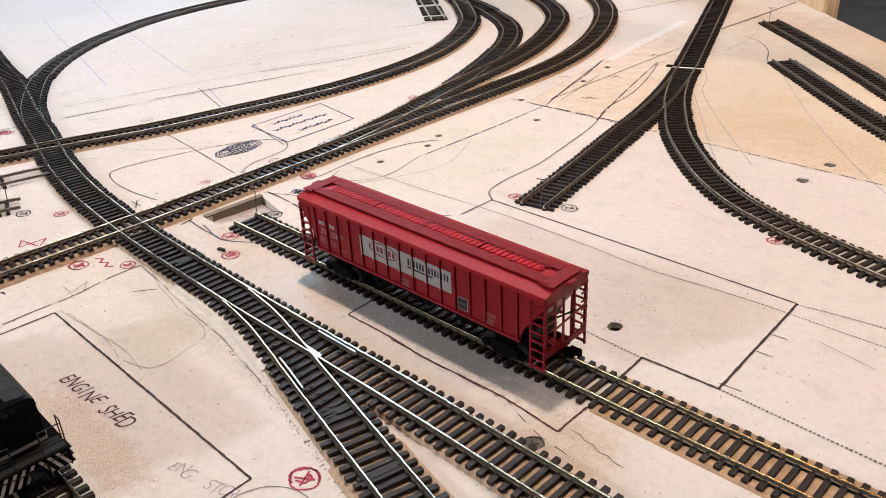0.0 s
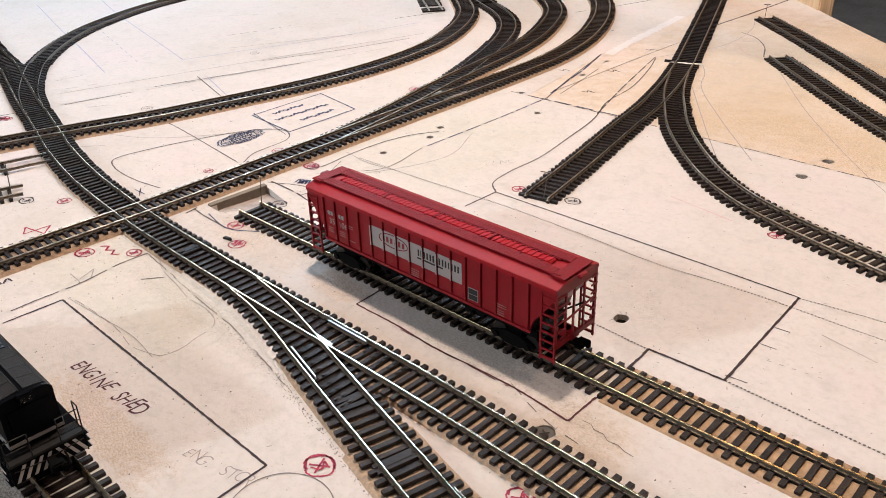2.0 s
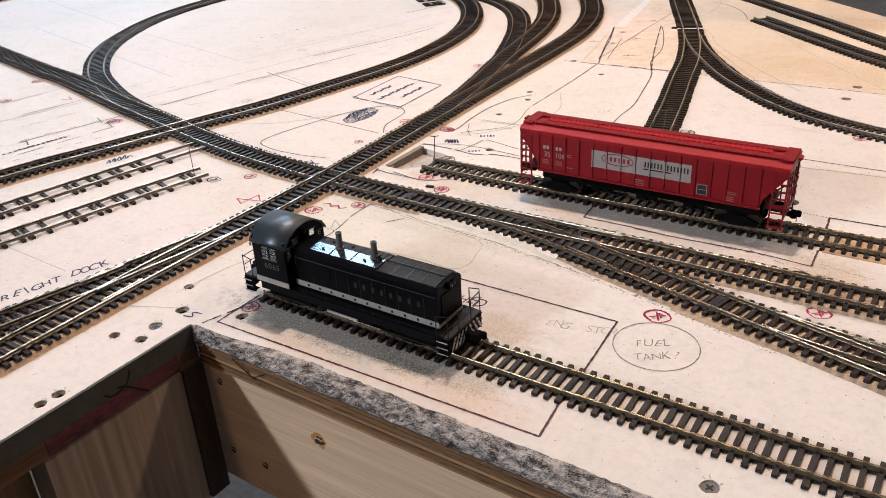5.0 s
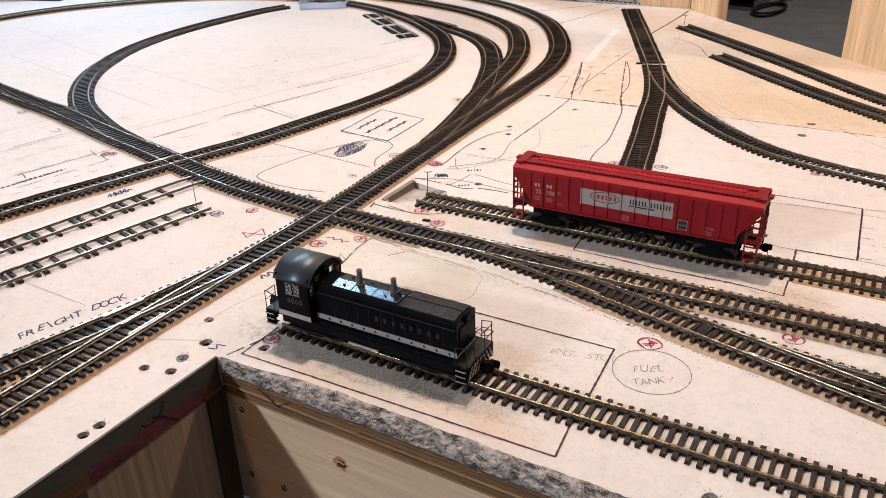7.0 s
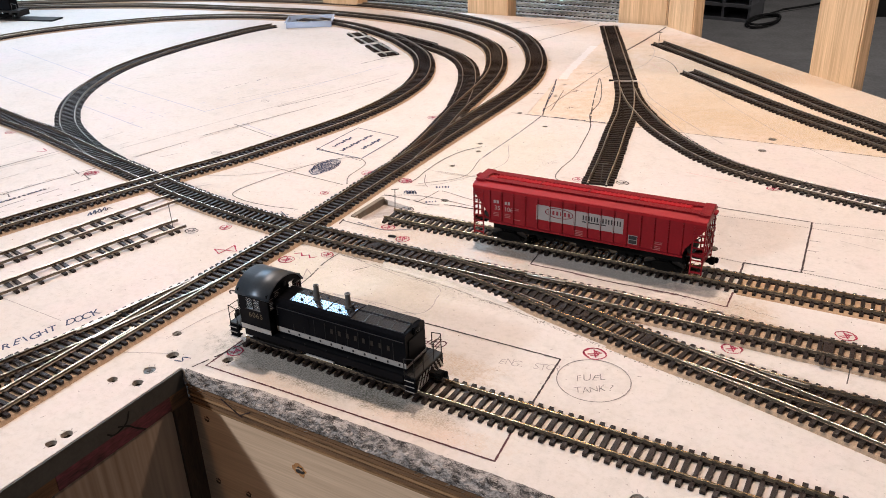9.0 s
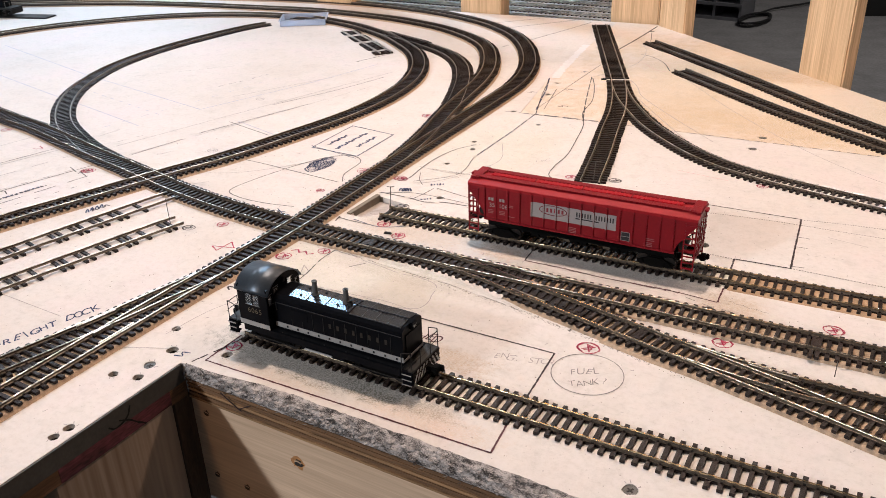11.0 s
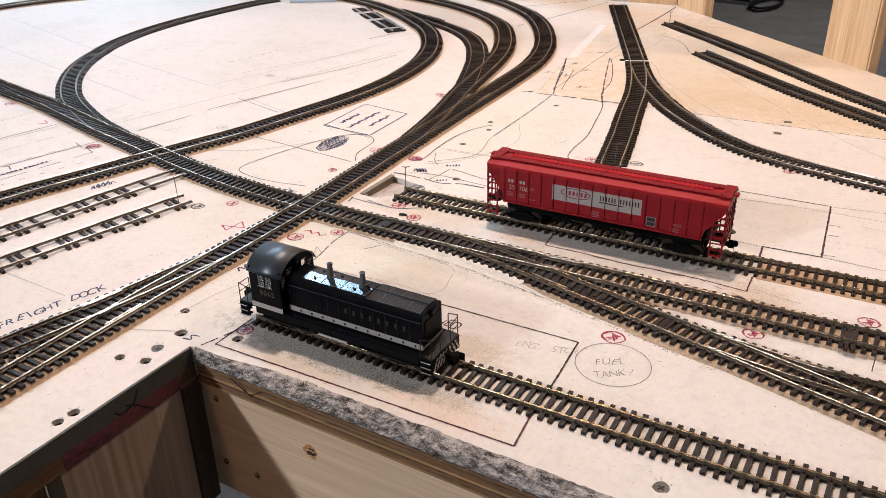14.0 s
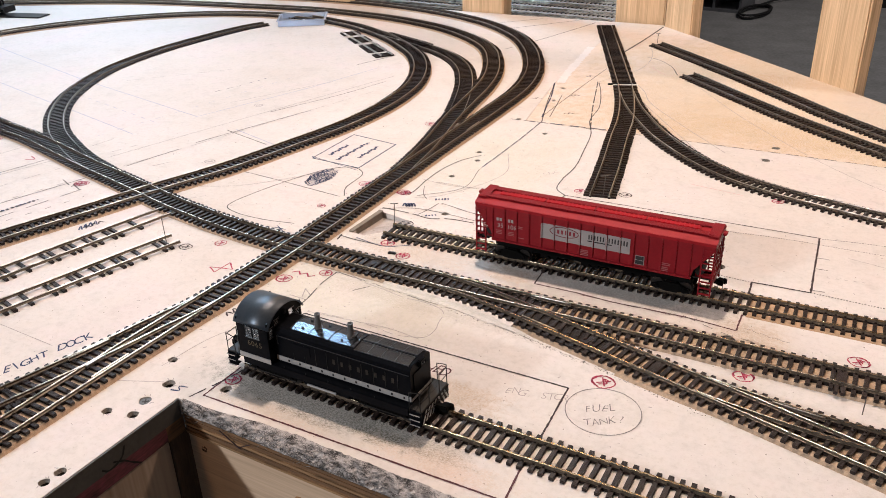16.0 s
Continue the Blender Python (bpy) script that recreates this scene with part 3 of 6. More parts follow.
for v in bm.verts:
    v.co.z += 0.0012 * noise.noise(v.co * 220)
part("notch_floor", bm, TORN, board, "white torn fibre floor of a cut notch")
part("notch_wall", prism([(-0.0385, -0.008), (-0.0385, 0.0012), (-0.0425, 0.0015), (-0.0425, -0.008)], 0.243, 0.2905, "y"), GREYBOARD, board, "grey cut edge of the notch")
part("notch_wall", boxes((-0.0425, -0.0045, 0.2895, 0.2925, -0.008, -0.0002)), GREYBOARD, board, "grey cut edge of the notch")

# ragged grey edge of the fibreboard
bm = bmesh.new()
nx, nz = 560, 8
rows = []
for i in range(nx + 1):
    col = []
    for k in range(nz + 1):
        x, u = 0.004 + 0.94 * i / nx, k / nz
        z = -BT + 0.0002 + (BT + 0.0002) * u
        edge = 1 - abs(u * 2 - 1) ** 4
        y = -0.0006 + (torn_y(x) + 0.0009) * u ** 1.5 - 0.003 * edge * (0.45 + 0.7 * noise.noise(Vector((x * 150 + z * 140, z * 230, 1))) + 0.5 * noise.noise(Vector((x * 380 + z * 300, z * 460, 5))))
        col.append(bm.verts.new((x, y, z)))
    rows.append(col)
for a, b in zip(rows, rows[1:]):
    for k in range(nz):
        bm.faces.new((a[k], b[k], b[k + 1], a[k + 1]))
part("torn_front_edge", bm, FIBRE, board, "ragged grey torn fibre edge")
# loose fibres that stand out of the edge
rng = random.Random(5)
bm = bmesh.new()
for i in range(700):
    x, z = rng.uniform(0.004, 0.6), rng.uniform(-BT, -0.0005)
    a = Vector((x, -0.0018 + torn_y(x) * (1 + z / BT) ** 1.5, z))
    b = a + Vector((rng.uniform(-0.003, 0.003), rng.uniform(-0.0035, -0.001), rng.uniform(-0.0015, 0.0015)))
    w = Vector((0, 0, rng.uniform(0.0002, 0.0005)))
    q = [bm.verts.new(v) for v in (a - w, a + w, b)]
    bm.faces.new(q)
part("loose_fibre", bm, FRAY, board, "fuzz of grey fibres", "stuff")

fas = thing("front_fascia", "pale pine board under the layout edge", "fascia", "", "structure")
part("pine_panel", boxes((-0.0006, 0.95, 0.0035, 0.022, -0.116, -0.0277)), PINE, fas, "planed pine board with sheen")
part("plywood_strip", boxes((0.0012, 0.95, 0.0016, 0.25, -0.0275, -BT - 0.0002)), PLY, fas, "brown plywood edge")
for k in range(5):
    part("ply_layer", boxes((0.0012, 0.95, 0.0006 + 0.0004 * (k % 2), 0.0016, -0.0272 + 0.0033 * k, -0.0256 + 0.0033 * k)), PLY_PALE if k in (0, 2) else PLY, fas)
KNOTS = [(0.088, -0.0505, 0.0042, 0), (0.0105, -0.092, 0.003, 1), (0.038, -0.092, 0.0032, 1), (0.205, -0.083, 0.0035, 0), (0.011, -0.039, 0.003, 1)]
for x, z, r, plug in KNOTS:
    ob = thing("pocket_hole", "small dark drilled hole in the pine fascia", "screw hole", "fascia holes", at=(x, 0.0034, z))
    for nm, mat, rr, y, wob, n in (("rim", KNOT, 1.15, 0.0, 0.3, 17), ("bore", DARK_WOOD if plug else PIT, 0.72, -0.0003, 0.35, 13)):
        if plug and nm == "rim":
            continue
        bm = bmesh.new()
        rim = ring(0.0003 * r, 0.0, r * rr, n, wob) if nm == "rim" else ring(0.12 * r, -0.1 * r, r * rr, n, wob)
        lo = [bm.verts.new((u, y, v)) for u, v in rim]
        hi = [bm.verts.new((u * 1.1, y + 0.0005, v * 1.1)) for u, v in rim]
        bm.faces.new(lo)
        for i in range(n):
            bm.faces.new((lo[i], lo[(i + 1) % n], hi[(i + 1) % n], hi[i]))
        bmesh.ops.recalc_face_normals(bm, faces=bm.faces)
        part(nm, bm, mat, ob, "splintered orange rim" if nm == "rim" else "dark bore")
    part("splinter", rods([(-r * 0.5, -0.0005, r * 0.2), (r * 0.1, -0.0009, r * 0.5), (r * 0.7, -0.0004, r * 0.1)], r * 0.1, 5), PINE, ob)

sid = thing("side_fascia", "dark grey painted edge with a dark red strip below", "fascia", "", "structure")
part("painted_edge", boxes((-0.003, 0.0012, -0.75, -0.0005, -0.0136, -0.0004)), GREYPAINT, sid, "dark grey painted fibreboard edge")
part("red_strip", boxes((-0.003, 0.0004, -0.098, -0.0135, -0.0247, -0.0138)), REDPAINT, sid, "dark red painted strip")
part("plywood_edge", boxes((-0.003, 0.0002, -0.75, -0.0982, -0.0247, -0.0138)), PLY, sid, "brown plywood edge")
part("plywood_edge", boxes((-0.003, 0.0, -0.0133, 0.0012, -0.0262, -0.0138)), PLY, sid, "brown plywood edge")
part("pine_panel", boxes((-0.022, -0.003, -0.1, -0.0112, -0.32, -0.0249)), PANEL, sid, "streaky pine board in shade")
part("corner_post", boxes((-0.02, -0.0004, -0.011, 0.0034, -0.126, -0.0264)), DARK_WOOD, sid, "dark timber corner post")
part("check_mark", ribbon([(-0.062, -0.0095), (-0.058, -0.0128), (-0.048, -0.0105), (-0.0445, -0.004)], 0.0012, 0, seed=3), DARK, sid, "black tick in marker").matrix_local = Matrix(((0, 0, 1, 0.0015), (1, 0, 0, 0), (0, 1, 0, 0), (0, 0, 0, 1)))
part("check_mark", ribbon([(-0.054, -0.0095), (-0.047, -0.0135), (-0.042, -0.0185), (-0.036, -0.0235)], 0.0011, 0, seed=4), DARK, sid, "black tick in marker").matrix_local = Matrix(((0, 0, 1, 0.0015), (1, 0, 0, 0), (0, 1, 0, 0), (0, 0, 0, 1)))
leg = tagged(new("bench_leg", mesh_of(boxes((-0.1, -0.02, -0.19, -0.101, -1.0, -0.0287), bevel=0.002), PINE_DARK)), "dark timber leg below the layout", "leg")
part("scribe_line", rods([(0.034, -0.0016, -0.0115), (0.046, 0.0006, -0.022), (0.052, 0.003, -0.026)], 0.0004, 5), INK_DARK, fas, "black pen stroke")
part("scribe_line", rods([(0.046, 0.0006, -0.0218), (0.056, 0.0002, -0.0155)], 0.0003, 5), INK_DARK, fas, "black pen stroke")

# ---- what is drawn on the board ----
rng = random.Random(11)


def stroke(points, width, mat, name="pencil_line", **kw):
    return part(name, ribbon(points, width, seed=rng.randrange(999), wobble=width * 0.1, **kw), mat, board)


straight = dict(curve=False)
stroke([(0.013, 0.044), (0.013, 0.0095), (0.219, 0.016), (0.216, 0.042)], 0.0012, INK_BROWN, "marker_line", **straight)
stroke([(0.008, 0.083), (0.008, 0.117), (0.211, 0.122), (0.215, 0.072)], 0.0012, INK_DARK, "marker_line", **straight)
stroke([(0.136, 0.252), (0.138, 0.232)], 0.001, INK_DARK, "marker_line")
stroke([(0.138, 0.232), (0.17, 0.2335), (0.202, 0.233), (0.227, 0.235), (0.255, 0.2365), (0.287, 0.235)], 0.0011, INK_BROWN, "marker_line")
stroke([(0.175, 0.2322), (0.21, 0.2338), (0.25, 0.2352)], 0.0006, INK_BROWN, "marker_line", dash=(0.02, 0.004))
stroke([(0.287, 0.235), (0.286, 0.258)], 0.0013, INK_BROWN, "marker_line")
stroke([(0.284, 0.286), (0.282, 0.308), (0.323, 0.311), (0.315, 0.407)], 0.0015, INK_DARK, "marker_line", **straight)
for a, b in (((0.321, 0.315), (0.332, 0.3165)), ((0.319, 0.37), (0.327, 0.371)), ((0.3205, 0.351), (0.329, 0.352))):
    stroke([a, b], 0.0007, PENCIL)
dots = dict(dash=(0.0014, 0.0006), step=0.0003)
stroke([(0.245, 0.308), (0.282, 0.3075)], 0.0009, PENCIL, **dots)
stroke([(0.323, 0.311), (0.38, 0.311), (0.8, 0.316)], 0.0012, PENCIL, **dots)
stroke([(0.315, 0.406), (0.36, 0.414), (0.7, 0.44)], 0.001, PENCIL, **dots)
stroke([(-0.03, 0.372), (0.028, 0.376), (0.113, 0.384), (0.177, 0.386), (0.237, 0.386), (0.273, 0.391), (0.303, 0.394), (0.351, 0.396), (0.7, 0.42)], 0.0009, PENCIL, **dots)
stroke([(0.094, 0.365), (0.094, 0.397), (0.22, 0.403), (0.315, 0.407)], 0.0011, INK_DARK, "marker_line", **straight)
stroke([(0.094, 0.397), (0.082, 0.407), (0.077, 0.431), (0.076, 0.466), (0.067, 0.513), (0.054, 0.568), (0.037, 0.609), (0.029, 0.66), (0.007, 0.724), (-0.008, 0.758)], 0.0011, PENCIL)
stroke([(-0.008, 0.426), (-0.009, 0.514), (-0.012, 0.583)], 0.0013, INK_BLUE, "marker_line", dash=(0.02, 0.002))
stroke([(-0.012, 0.583), (-0.035, 0.65), (-0.059, 0.73)], 0.001, PENCIL)
stroke([(-0.01, 0.601), (-0.031, 0.689)], 0.0008, PENCIL)
stroke([(-0.05, 0.5758), (-0.03, 0.5775)] + SEAM[1:], 0.0012, PENCIL, "seam_line", dash=(0.014, 0.004))
stroke([(-0.256, 0.997), (-0.173, 1.099)], 0.0014, PENCIL)
stroke([(-0.29, 1.03), (-0.235, 1.09)], 0.0013, PENCIL)
stroke([(-0.183, 0.922), (-0.16, 1.01), (-0.14, 1.092)], 0.0016, PENCIL)
stroke([(-0.201, 0.87), (-0.196, 0.885)], 0.0014, PENCIL)
stroke([(-0.031, 0.924), (-0.028, 1.01), (-0.027, 1.104)], 0.0022, INK_DARK, "marker_line")
stroke([(-0.019, 0.597), (-0.022, 0.72), (-0.023, 0.829)], 0.0008, PENCIL)
stroke([(-0.061, 0.734), (-0.041, 0.677), (-0.031, 0.641), (-0.018, 0.597)], 0.0016, INK_BLUE, "marker_line", dash=(0.03, 0.002))
stroke([(-0.011, 0.762), (0.014, 0.682), (0.029, 0.636), (0.049, 0.579)], 0.0014, PENCIL, dash=(0.03, 0.003))
stroke([(-0.026, 0.5775), (0.017, 0.582), (0.065, 0.586)], 0.0016, INK_BLUE, "marker_line", dash=(0.02, 0.004))
stroke([(0.008, 0.91), (0.029, 0.9), (0.055, 0.872), (0.074, 0.834)], 0.0012, PENCIL)
stroke([(0.034, 0.778), (0.058, 0.744), (0.077, 0.705), (0.131, 0.642), (0.2, 0.57)], 0.0008, FAINT)
for x, y in ((-0.12, 0.82), (-0.1, 0.72), (-0.06, 0.66), (-0.085, 0.62), (0.0, 0.62), (-0.035, 0.78), (-0.02, 0.69)):
    stroke([(x, y), (x + 0.006, y + 0.001), (x + 0.003, y + 0.005), (x + 0.012, y + 0.004)], 0.0011, INK_BLUE if y > 0.7 else INK_DARK, "scribble")
stroke([(-0.822, 0.426), (-0.632, 0.385), (-0.57, 0.373), (-0.42, 0.341)], 0.0012, FAINT_BLUE)
stroke([(-0.979, 0.553), (-0.682, 0.478), (-0.399, 0.422), (-0.348, 0.58), (-0.32, 0.7)], 0.0012, FAINT_BLUE, **straight)
stroke([(-0.592, 0.418), (-0.431, 0.384)], 0.001, FAINT_BLUE, dash=(0.012, 0.01))
stroke([(-0.332, 0.352), (-0.286, 0.502)], 0.0011, PENCIL)
stroke([(-0.321, 0.406), (-0.241, 0.384)], 0.0012, FAINT_BLUE)
stroke([(-0.328, 0.475), (-0.292, 0.569), (-0.271, 0.646)], 0.0011, PENCIL)
stroke([(-0.401, 0.483), (-0.337, 0.617)], 0.0009, FAINT)
stroke([(-0.358, 0.7), (-0.346, 0.739), (-0.335, 0.77)], 0.0016, PENCIL)
stroke([(-0.454, 0.512), (-0.442, 0.549)], 0.001, PENCIL, dash=(0.012, 0.004))
stroke([(-0.439, 0.563), (-0.433, 0.598)], 0.0013, INK_BLUE, "scribble", dash=(0.006, 0.006))
stroke([(-0.385, 0.278), (-0.33, 0.48), (-0.275, 0.673)], 0.001, FAINT)
stroke([(-0.35, 0.265), (-0.3, 0.45), (-0.26, 0.6)], 0.0007, FAINT, dash=(0.03, 0.01))
stroke([(-0.33, 0.40), (-0.255, 0.382)], 0.0011, PENCIL)
stroke([(-0.46, 0.29), (-0.43, 0.45), (-0.4, 0.62)], 0.0008, FAINT_BLUE, dash=(0.012, 0.014))
stroke([(-0.61, 0.5), (-0.5, 0.62)], 0.0008, FAINT, dash=(0.02, 0.012))
stroke([(-0.47, 0.12), (-0.43, 0.255)], 0.001, FAINT)
stroke([(-0.4, 0.09), (-0.365, 0.215)], 0.0009, FAINT, dash=(0.01, 0.012))
stroke([(-0.368, 0.105), (-0.355, 0.165)], 0.003, PENCIL, "scribble", dash=(0.004, 0.001), step=0.001)
stroke([(-0.345, 0.1), (-0.32, 0.19)], 0.0008, PENCIL, dash=(0.008, 0.01))
stroke([(-0.53, 0.09), (-0.5, 0.27)], 0.0009, FAINT)
stroke([(-0.182, 0.371), (-0.185, 0.451), (-0.124, 0.444), (-0.121, 0.369), (-0.182, 0.371)], 0.0014, INK_BLUE, "marker_line", **straight)
stroke([(-0.186, 0.375), (-0.118, 0.363)], 0.0008, INK_BLUE, "marker_line")
for y0, y1, x in ((0.386, 0.42, -0.171), (0.378, 0.436, -0.155), (0.393, 0.43, -0.138)):
    n = int((y1 - y0) / 0.0021)
    stroke([(x + (0.0027 if i % 2 else -0.0027) * (0.6 + 0.4 * math.sin(i * 2.1)), y0 + (y1 - y0) * i / n) for i in range(n + 1)], 0.0017, INK_BLUE, "unreadable_word", **straight)
for o in (0.0, 1.1):
    stroke([(-0.141 + (0.0115 - 0.005 * abs(i - 40) / 40) * math.sin(i * 0.62 + o) + 0.0015 * math.sin(i * 1.7), 0.333 + 0.017 * (i - 40) / 40 + 0.007 * math.cos(i * 0.62 + o) + 0.002 * math.sin(i * 2.3)) for i in range(80)], 0.0008, INK_BLUE, "scribble")
stroke([(-0.096, 0.234), (-0.13, 0.228), (-0.161, 0.229), (-0.177, 0.236), (-0.175, 0.271), (-0.147, 0.353), (-0.127, 0.368), (-0.109, 0.359), (-0.102, 0.32), (-0.092, 0.304)], 0.0011, PENCIL)
stroke([(-0.263, 0.307), (-0.22, 0.309), (-0.095, 0.301)], 0.0011, PENCIL)
stroke([(-0.262, 0.248), (-0.2, 0.28), (-0.15, 0.34)], 0.0007, FAINT)
stroke([(-0.24, 0.213), (-0.213, 0.245)], 0.0007, FAINT)
# pencil sketch between the shed and the turnout
stroke([(0.001, 0.182), (0.019, 0.175), (0.042, 0.172), (0.062, 0.169), (0.076, 0.17), (0.091, 0.168), (0.098, 0.163), (0.101, 0.151), (0.104, 0.14), (0.102, 0.13), (0.094, 0.126)], 0.0006, FAINT, dash=(0.02, 0.001))
stroke([(0.094, 0.126), (0.082, 0.123), (0.065, 0.125), (0.048, 0.125), (0.021, 0.123), (0.008, 0.121)], 0.0005, FAINT, dash=(0.012, 0.002))
stroke([(-0.002, 0.091), (-0.003, 0.109), (-0.003, 0.132), (-0.008, 0.16), (-0.008, 0.179)], 0.0011, PENCIL, dash=(0.03, 0.002))
stroke([(-0.019, 0.133), (-0.005, 0.133)], 0.0008, FAINT)
stroke([(-0.008, 0.134), (-0.014, 0.146), (-0.005, 0.14)], 0.0008, FAINT, **straight)
stroke([(-0.108, 0.22), (-0.095, 0.221)], 0.0009, INK_BLUE, "marker_line")
stroke([(-0.095, 0.217), (-0.107, 0.224)], 0.0009, INK_BLUE, "marker_line")
stroke([(0.291, 0.24), (0.296, 0.2405), (0.299, 0.2385), (0.304, 0.239), (0.308, 0.2365), (0.313, 0.2375), (0.317, 0.236), (0.322, 0.236)], 0.0003, PENCIL, "crack", **straight)
stroke([(0.008, 0.12), (0.04, 0.124), (0.075, 0.128), (0.1, 0.126)], 0.0004, FAINT)
stroke([(0.02, 0.16), (0.028, 0.171)], 0.0008, PENCIL)
stroke([(0.006, 0.004), (0.014, 0.03), (0.018, 0.05), (0.019, 0.056)], 0.0013, INK_DARK, "marker_line", dash=(0.012, 0.002))
stroke([(-0.02, 0.008), (-0.05, -0.006)], 0.0006, FAINT)
stroke([(-0.01, 0.004), (-0.004, 0.006), (-0.008, 0.009), (-0.002, 0.011)], 0.0011, INK_BLUE, "marker_line")
stroke([(-0.035, 0.02), (-0.03, 0.06), (-0.02, 0.085)], 0.0006, FAINT)
stroke([(-0.191, 0.003), (-0.122, 0.002)], 0.0006, FAINT)
stroke([(-0.03, 0.335), (0.0, 0.37), (-0.008, 0.42)], 0.0007, PENCIL)
stroke([(-0.03, 0.33), (-0.01, 0.345), (0.02, 0.42), (0.0, 0.47)], 0.0007, FAINT)
stroke([(0.0, 0.33), (0.05, 0.325), (0.09, 0.36)], 0.0008, PENCIL)
stroke([(-0.045, 0.295), (-0.015, 0.31), (0.06, 0.31)], 0.0008, PENCIL)
stroke([(-0.03, 0.236), (0.0, 0.233), (0.02, 0.245)], 0.0009, INK_BLUE)
stroke([(0.19, 0.474), (0.24, 0.468)], 0.0006, FAINT_RED)
stroke([(-0.01, 0.76), (0.02, 0.85), (0.01, 0.93), (-0.01, 0.975)], 0.0006, FAINT)
stroke([(0.07, 0.7), (0.16, 0.58), (0.24, 0.48)], 0.0007, FAINT)
stroke([(0.10, 0.81), (0.2, 0.68), (0.33, 0.55), (0.5, 0.45)], 0.0007, FAINT)
stroke([(0.03, 0.86), (0.06, 0.83), (0.09, 0.83)], 0.0007, FAINT_RED)
stroke([(0.33, 0.34), (0.36, 0.345)], 0.0005, FAINT, dash=(0.004, 0.002))
stroke([(0.34, 0.38), (0.37, 0.375)], 0.0005, FAINT)
stroke([(0.25, 0.238), (0.28, 0.228), (0.3, 0.226)], 0.0005, PENCIL, dash=(0.01, 0.004))


SMEAR = material("white_filler", (0.69, 0.66, 0.65), 0.85, 0, 0.05, 120, 0.3, 500)
stroke([(-0.054, 0.738), (-0.064, 0.79), (-0.075, 0.86), (-0.087, 0.935)], 0.011, SMEAR, "filler_smear")


def mark(x, y, r, mat, bars=2, turn=0.6, name="ringed_cross"):
    """A hand-drawn ring with strokes through it."""
    k0 = x * 911 % 6.28
    pts = [(x + r * (1 + 0.1 * math.sin(2.3 * a + k0)) * math.cos(a + k0), y + r * 0.9 * (1 + 0.07 * math.sin(1.7 * a)) * math.sin(a + k0)) for a in np.linspace(0, 10.2, 36)]
    ob = part(name, ribbon(pts, r * 0.13, step=0.0006, seed=int(abs(x) * 999), wobble=r * 0.04), mat, board, "hand-drawn ring with strokes in it")
    for k in range(bars):
        a = turn + k * 1.45
        part("ring_stroke", ribbon([(x - r * 0.7 * math.cos(a), y - r * 0.7 * math.sin(a)), (x + r * 0.7 * math.cos(a), y + r * 0.7 * math.sin(a))], r * 0.15, 0.00028, seed=k), mat, ob)
    part("ring_stroke", ribbon([(x - r * 0.3, y - r * 0.5), (x + r * 0.35, y - r * 0.1), (x - r * 0.1, y + r * 0.45), (x + r * 0.5, y + r * 0.3)], r * 0.14, 0.0003, step=0.0006, seed=7), mat, ob)


for x, y, r in ((0.228, 0.138, 0.0068), (-0.039, 0.151, 0.0062), (-0.015, 0.173, 0.005), (0.0, 0.239, 0.0055), (0.024, 0.225, 0.0058), (0.103, 0.412, 0.005), (0.271, 0.468, 0.005), (-0.128, 0.175, 0.005),
                (-0.085, 0.342, 0.005), (-0.098, 0.276, 0.004), (-0.043, 0.336, 0.005), (0.303, 0.184, 0.006), (0.364, 0.233, 0.0062), (0.018, 0.031, 0.0055), (-0.351, 0.211, 0.006), (-0.126, 0.52, 0.006), (-0.52, 0.2, 0.006)):
    mark(x, y, r, INK_RED)
for x, y in ((-0.006, 0.279), (-0.15, 0.156), (0.144, 0.422), (-0.275, 0.315), (-0.36, 0.49)):
    mark(x, y, 0.0055, INK_DARK if x > -0.2 else FAINT, 1, 0.3)
stroke([(-0.1055, 0.1385), (-0.096, 0.1335), (-0.0955, 0.1515), (-0.086, 0.1437), (-0.1055, 0.1385)], 0.0011, INK_RED, "red_triangles", **straight)
stroke([(-0.04 + 0.004 * i, 0.163 + (0.003 if i % 2 else -0.001)) for i in range(6)], 0.0012, INK_RED, "red_zigzag", **straight)
stroke([(0.0, 0.3), (0.008, 0.306)], 0.003, INK_BLUE, "scribble", dash=(0.002, 0.0008), step=0.0006)
stroke([(-0.01, 0.335), (0.002, 0.342)], 0.004, INK_BLUE, "scribble", dash=(0.002, 0.0008), step=0.0006)
stroke([(0.02, 0.226), (0.026, 0.229)], 0.003, INK_RED, "scribble", dash=(0.002, 0.001), step=0.0006)
handwriting("ENGINE SHED", 0.0105, INK_BROWN, board, 0.106, 0.0985, 6, 0.53, 3, "dark red handwritten words", 0.0)
handwriting("ENG. STOR", 0.0088, FAINT, board, 0.196, 0.107, 14, 0.5, 4, "grey pencilled words")
handwriting("FUEL", 0.009, LEAD, board, 0.2355, 0.1115, 33, 0.56, 12, "grey pencilled word")
handwriting("TANK?", 0.0085, LEAD, board, 0.2415, 0.1012, 33, 0.56, 13, "grey pencilled word")
handwriting("FREIGHT DOCK", 0.0112, INK_BLUE, board, -0.1185, -0.012, 74, 0.545, 7, "black handwritten words", -0.00006)
handwriting("INC", 0.009, FAINT, board, 0.06, 0.441, 50, 0.75, 8, "faint pencilled letters")
for x, y, a in ((-0.04, 0.096, 80), (-0.258, 0.15, 78)):
    for k in range(3):
        part("unreadable_word", ribbon([(-0.008 + 0.006 * k, -0.002), (-0.005 + 0.006 * k, 0.003), (-0.003 + 0.006 * k, -0.002)], 0.0013, step=0.001, seed=k), INK_DARK, board).matrix_local = pose(x, y, 0, 0, 0, a)
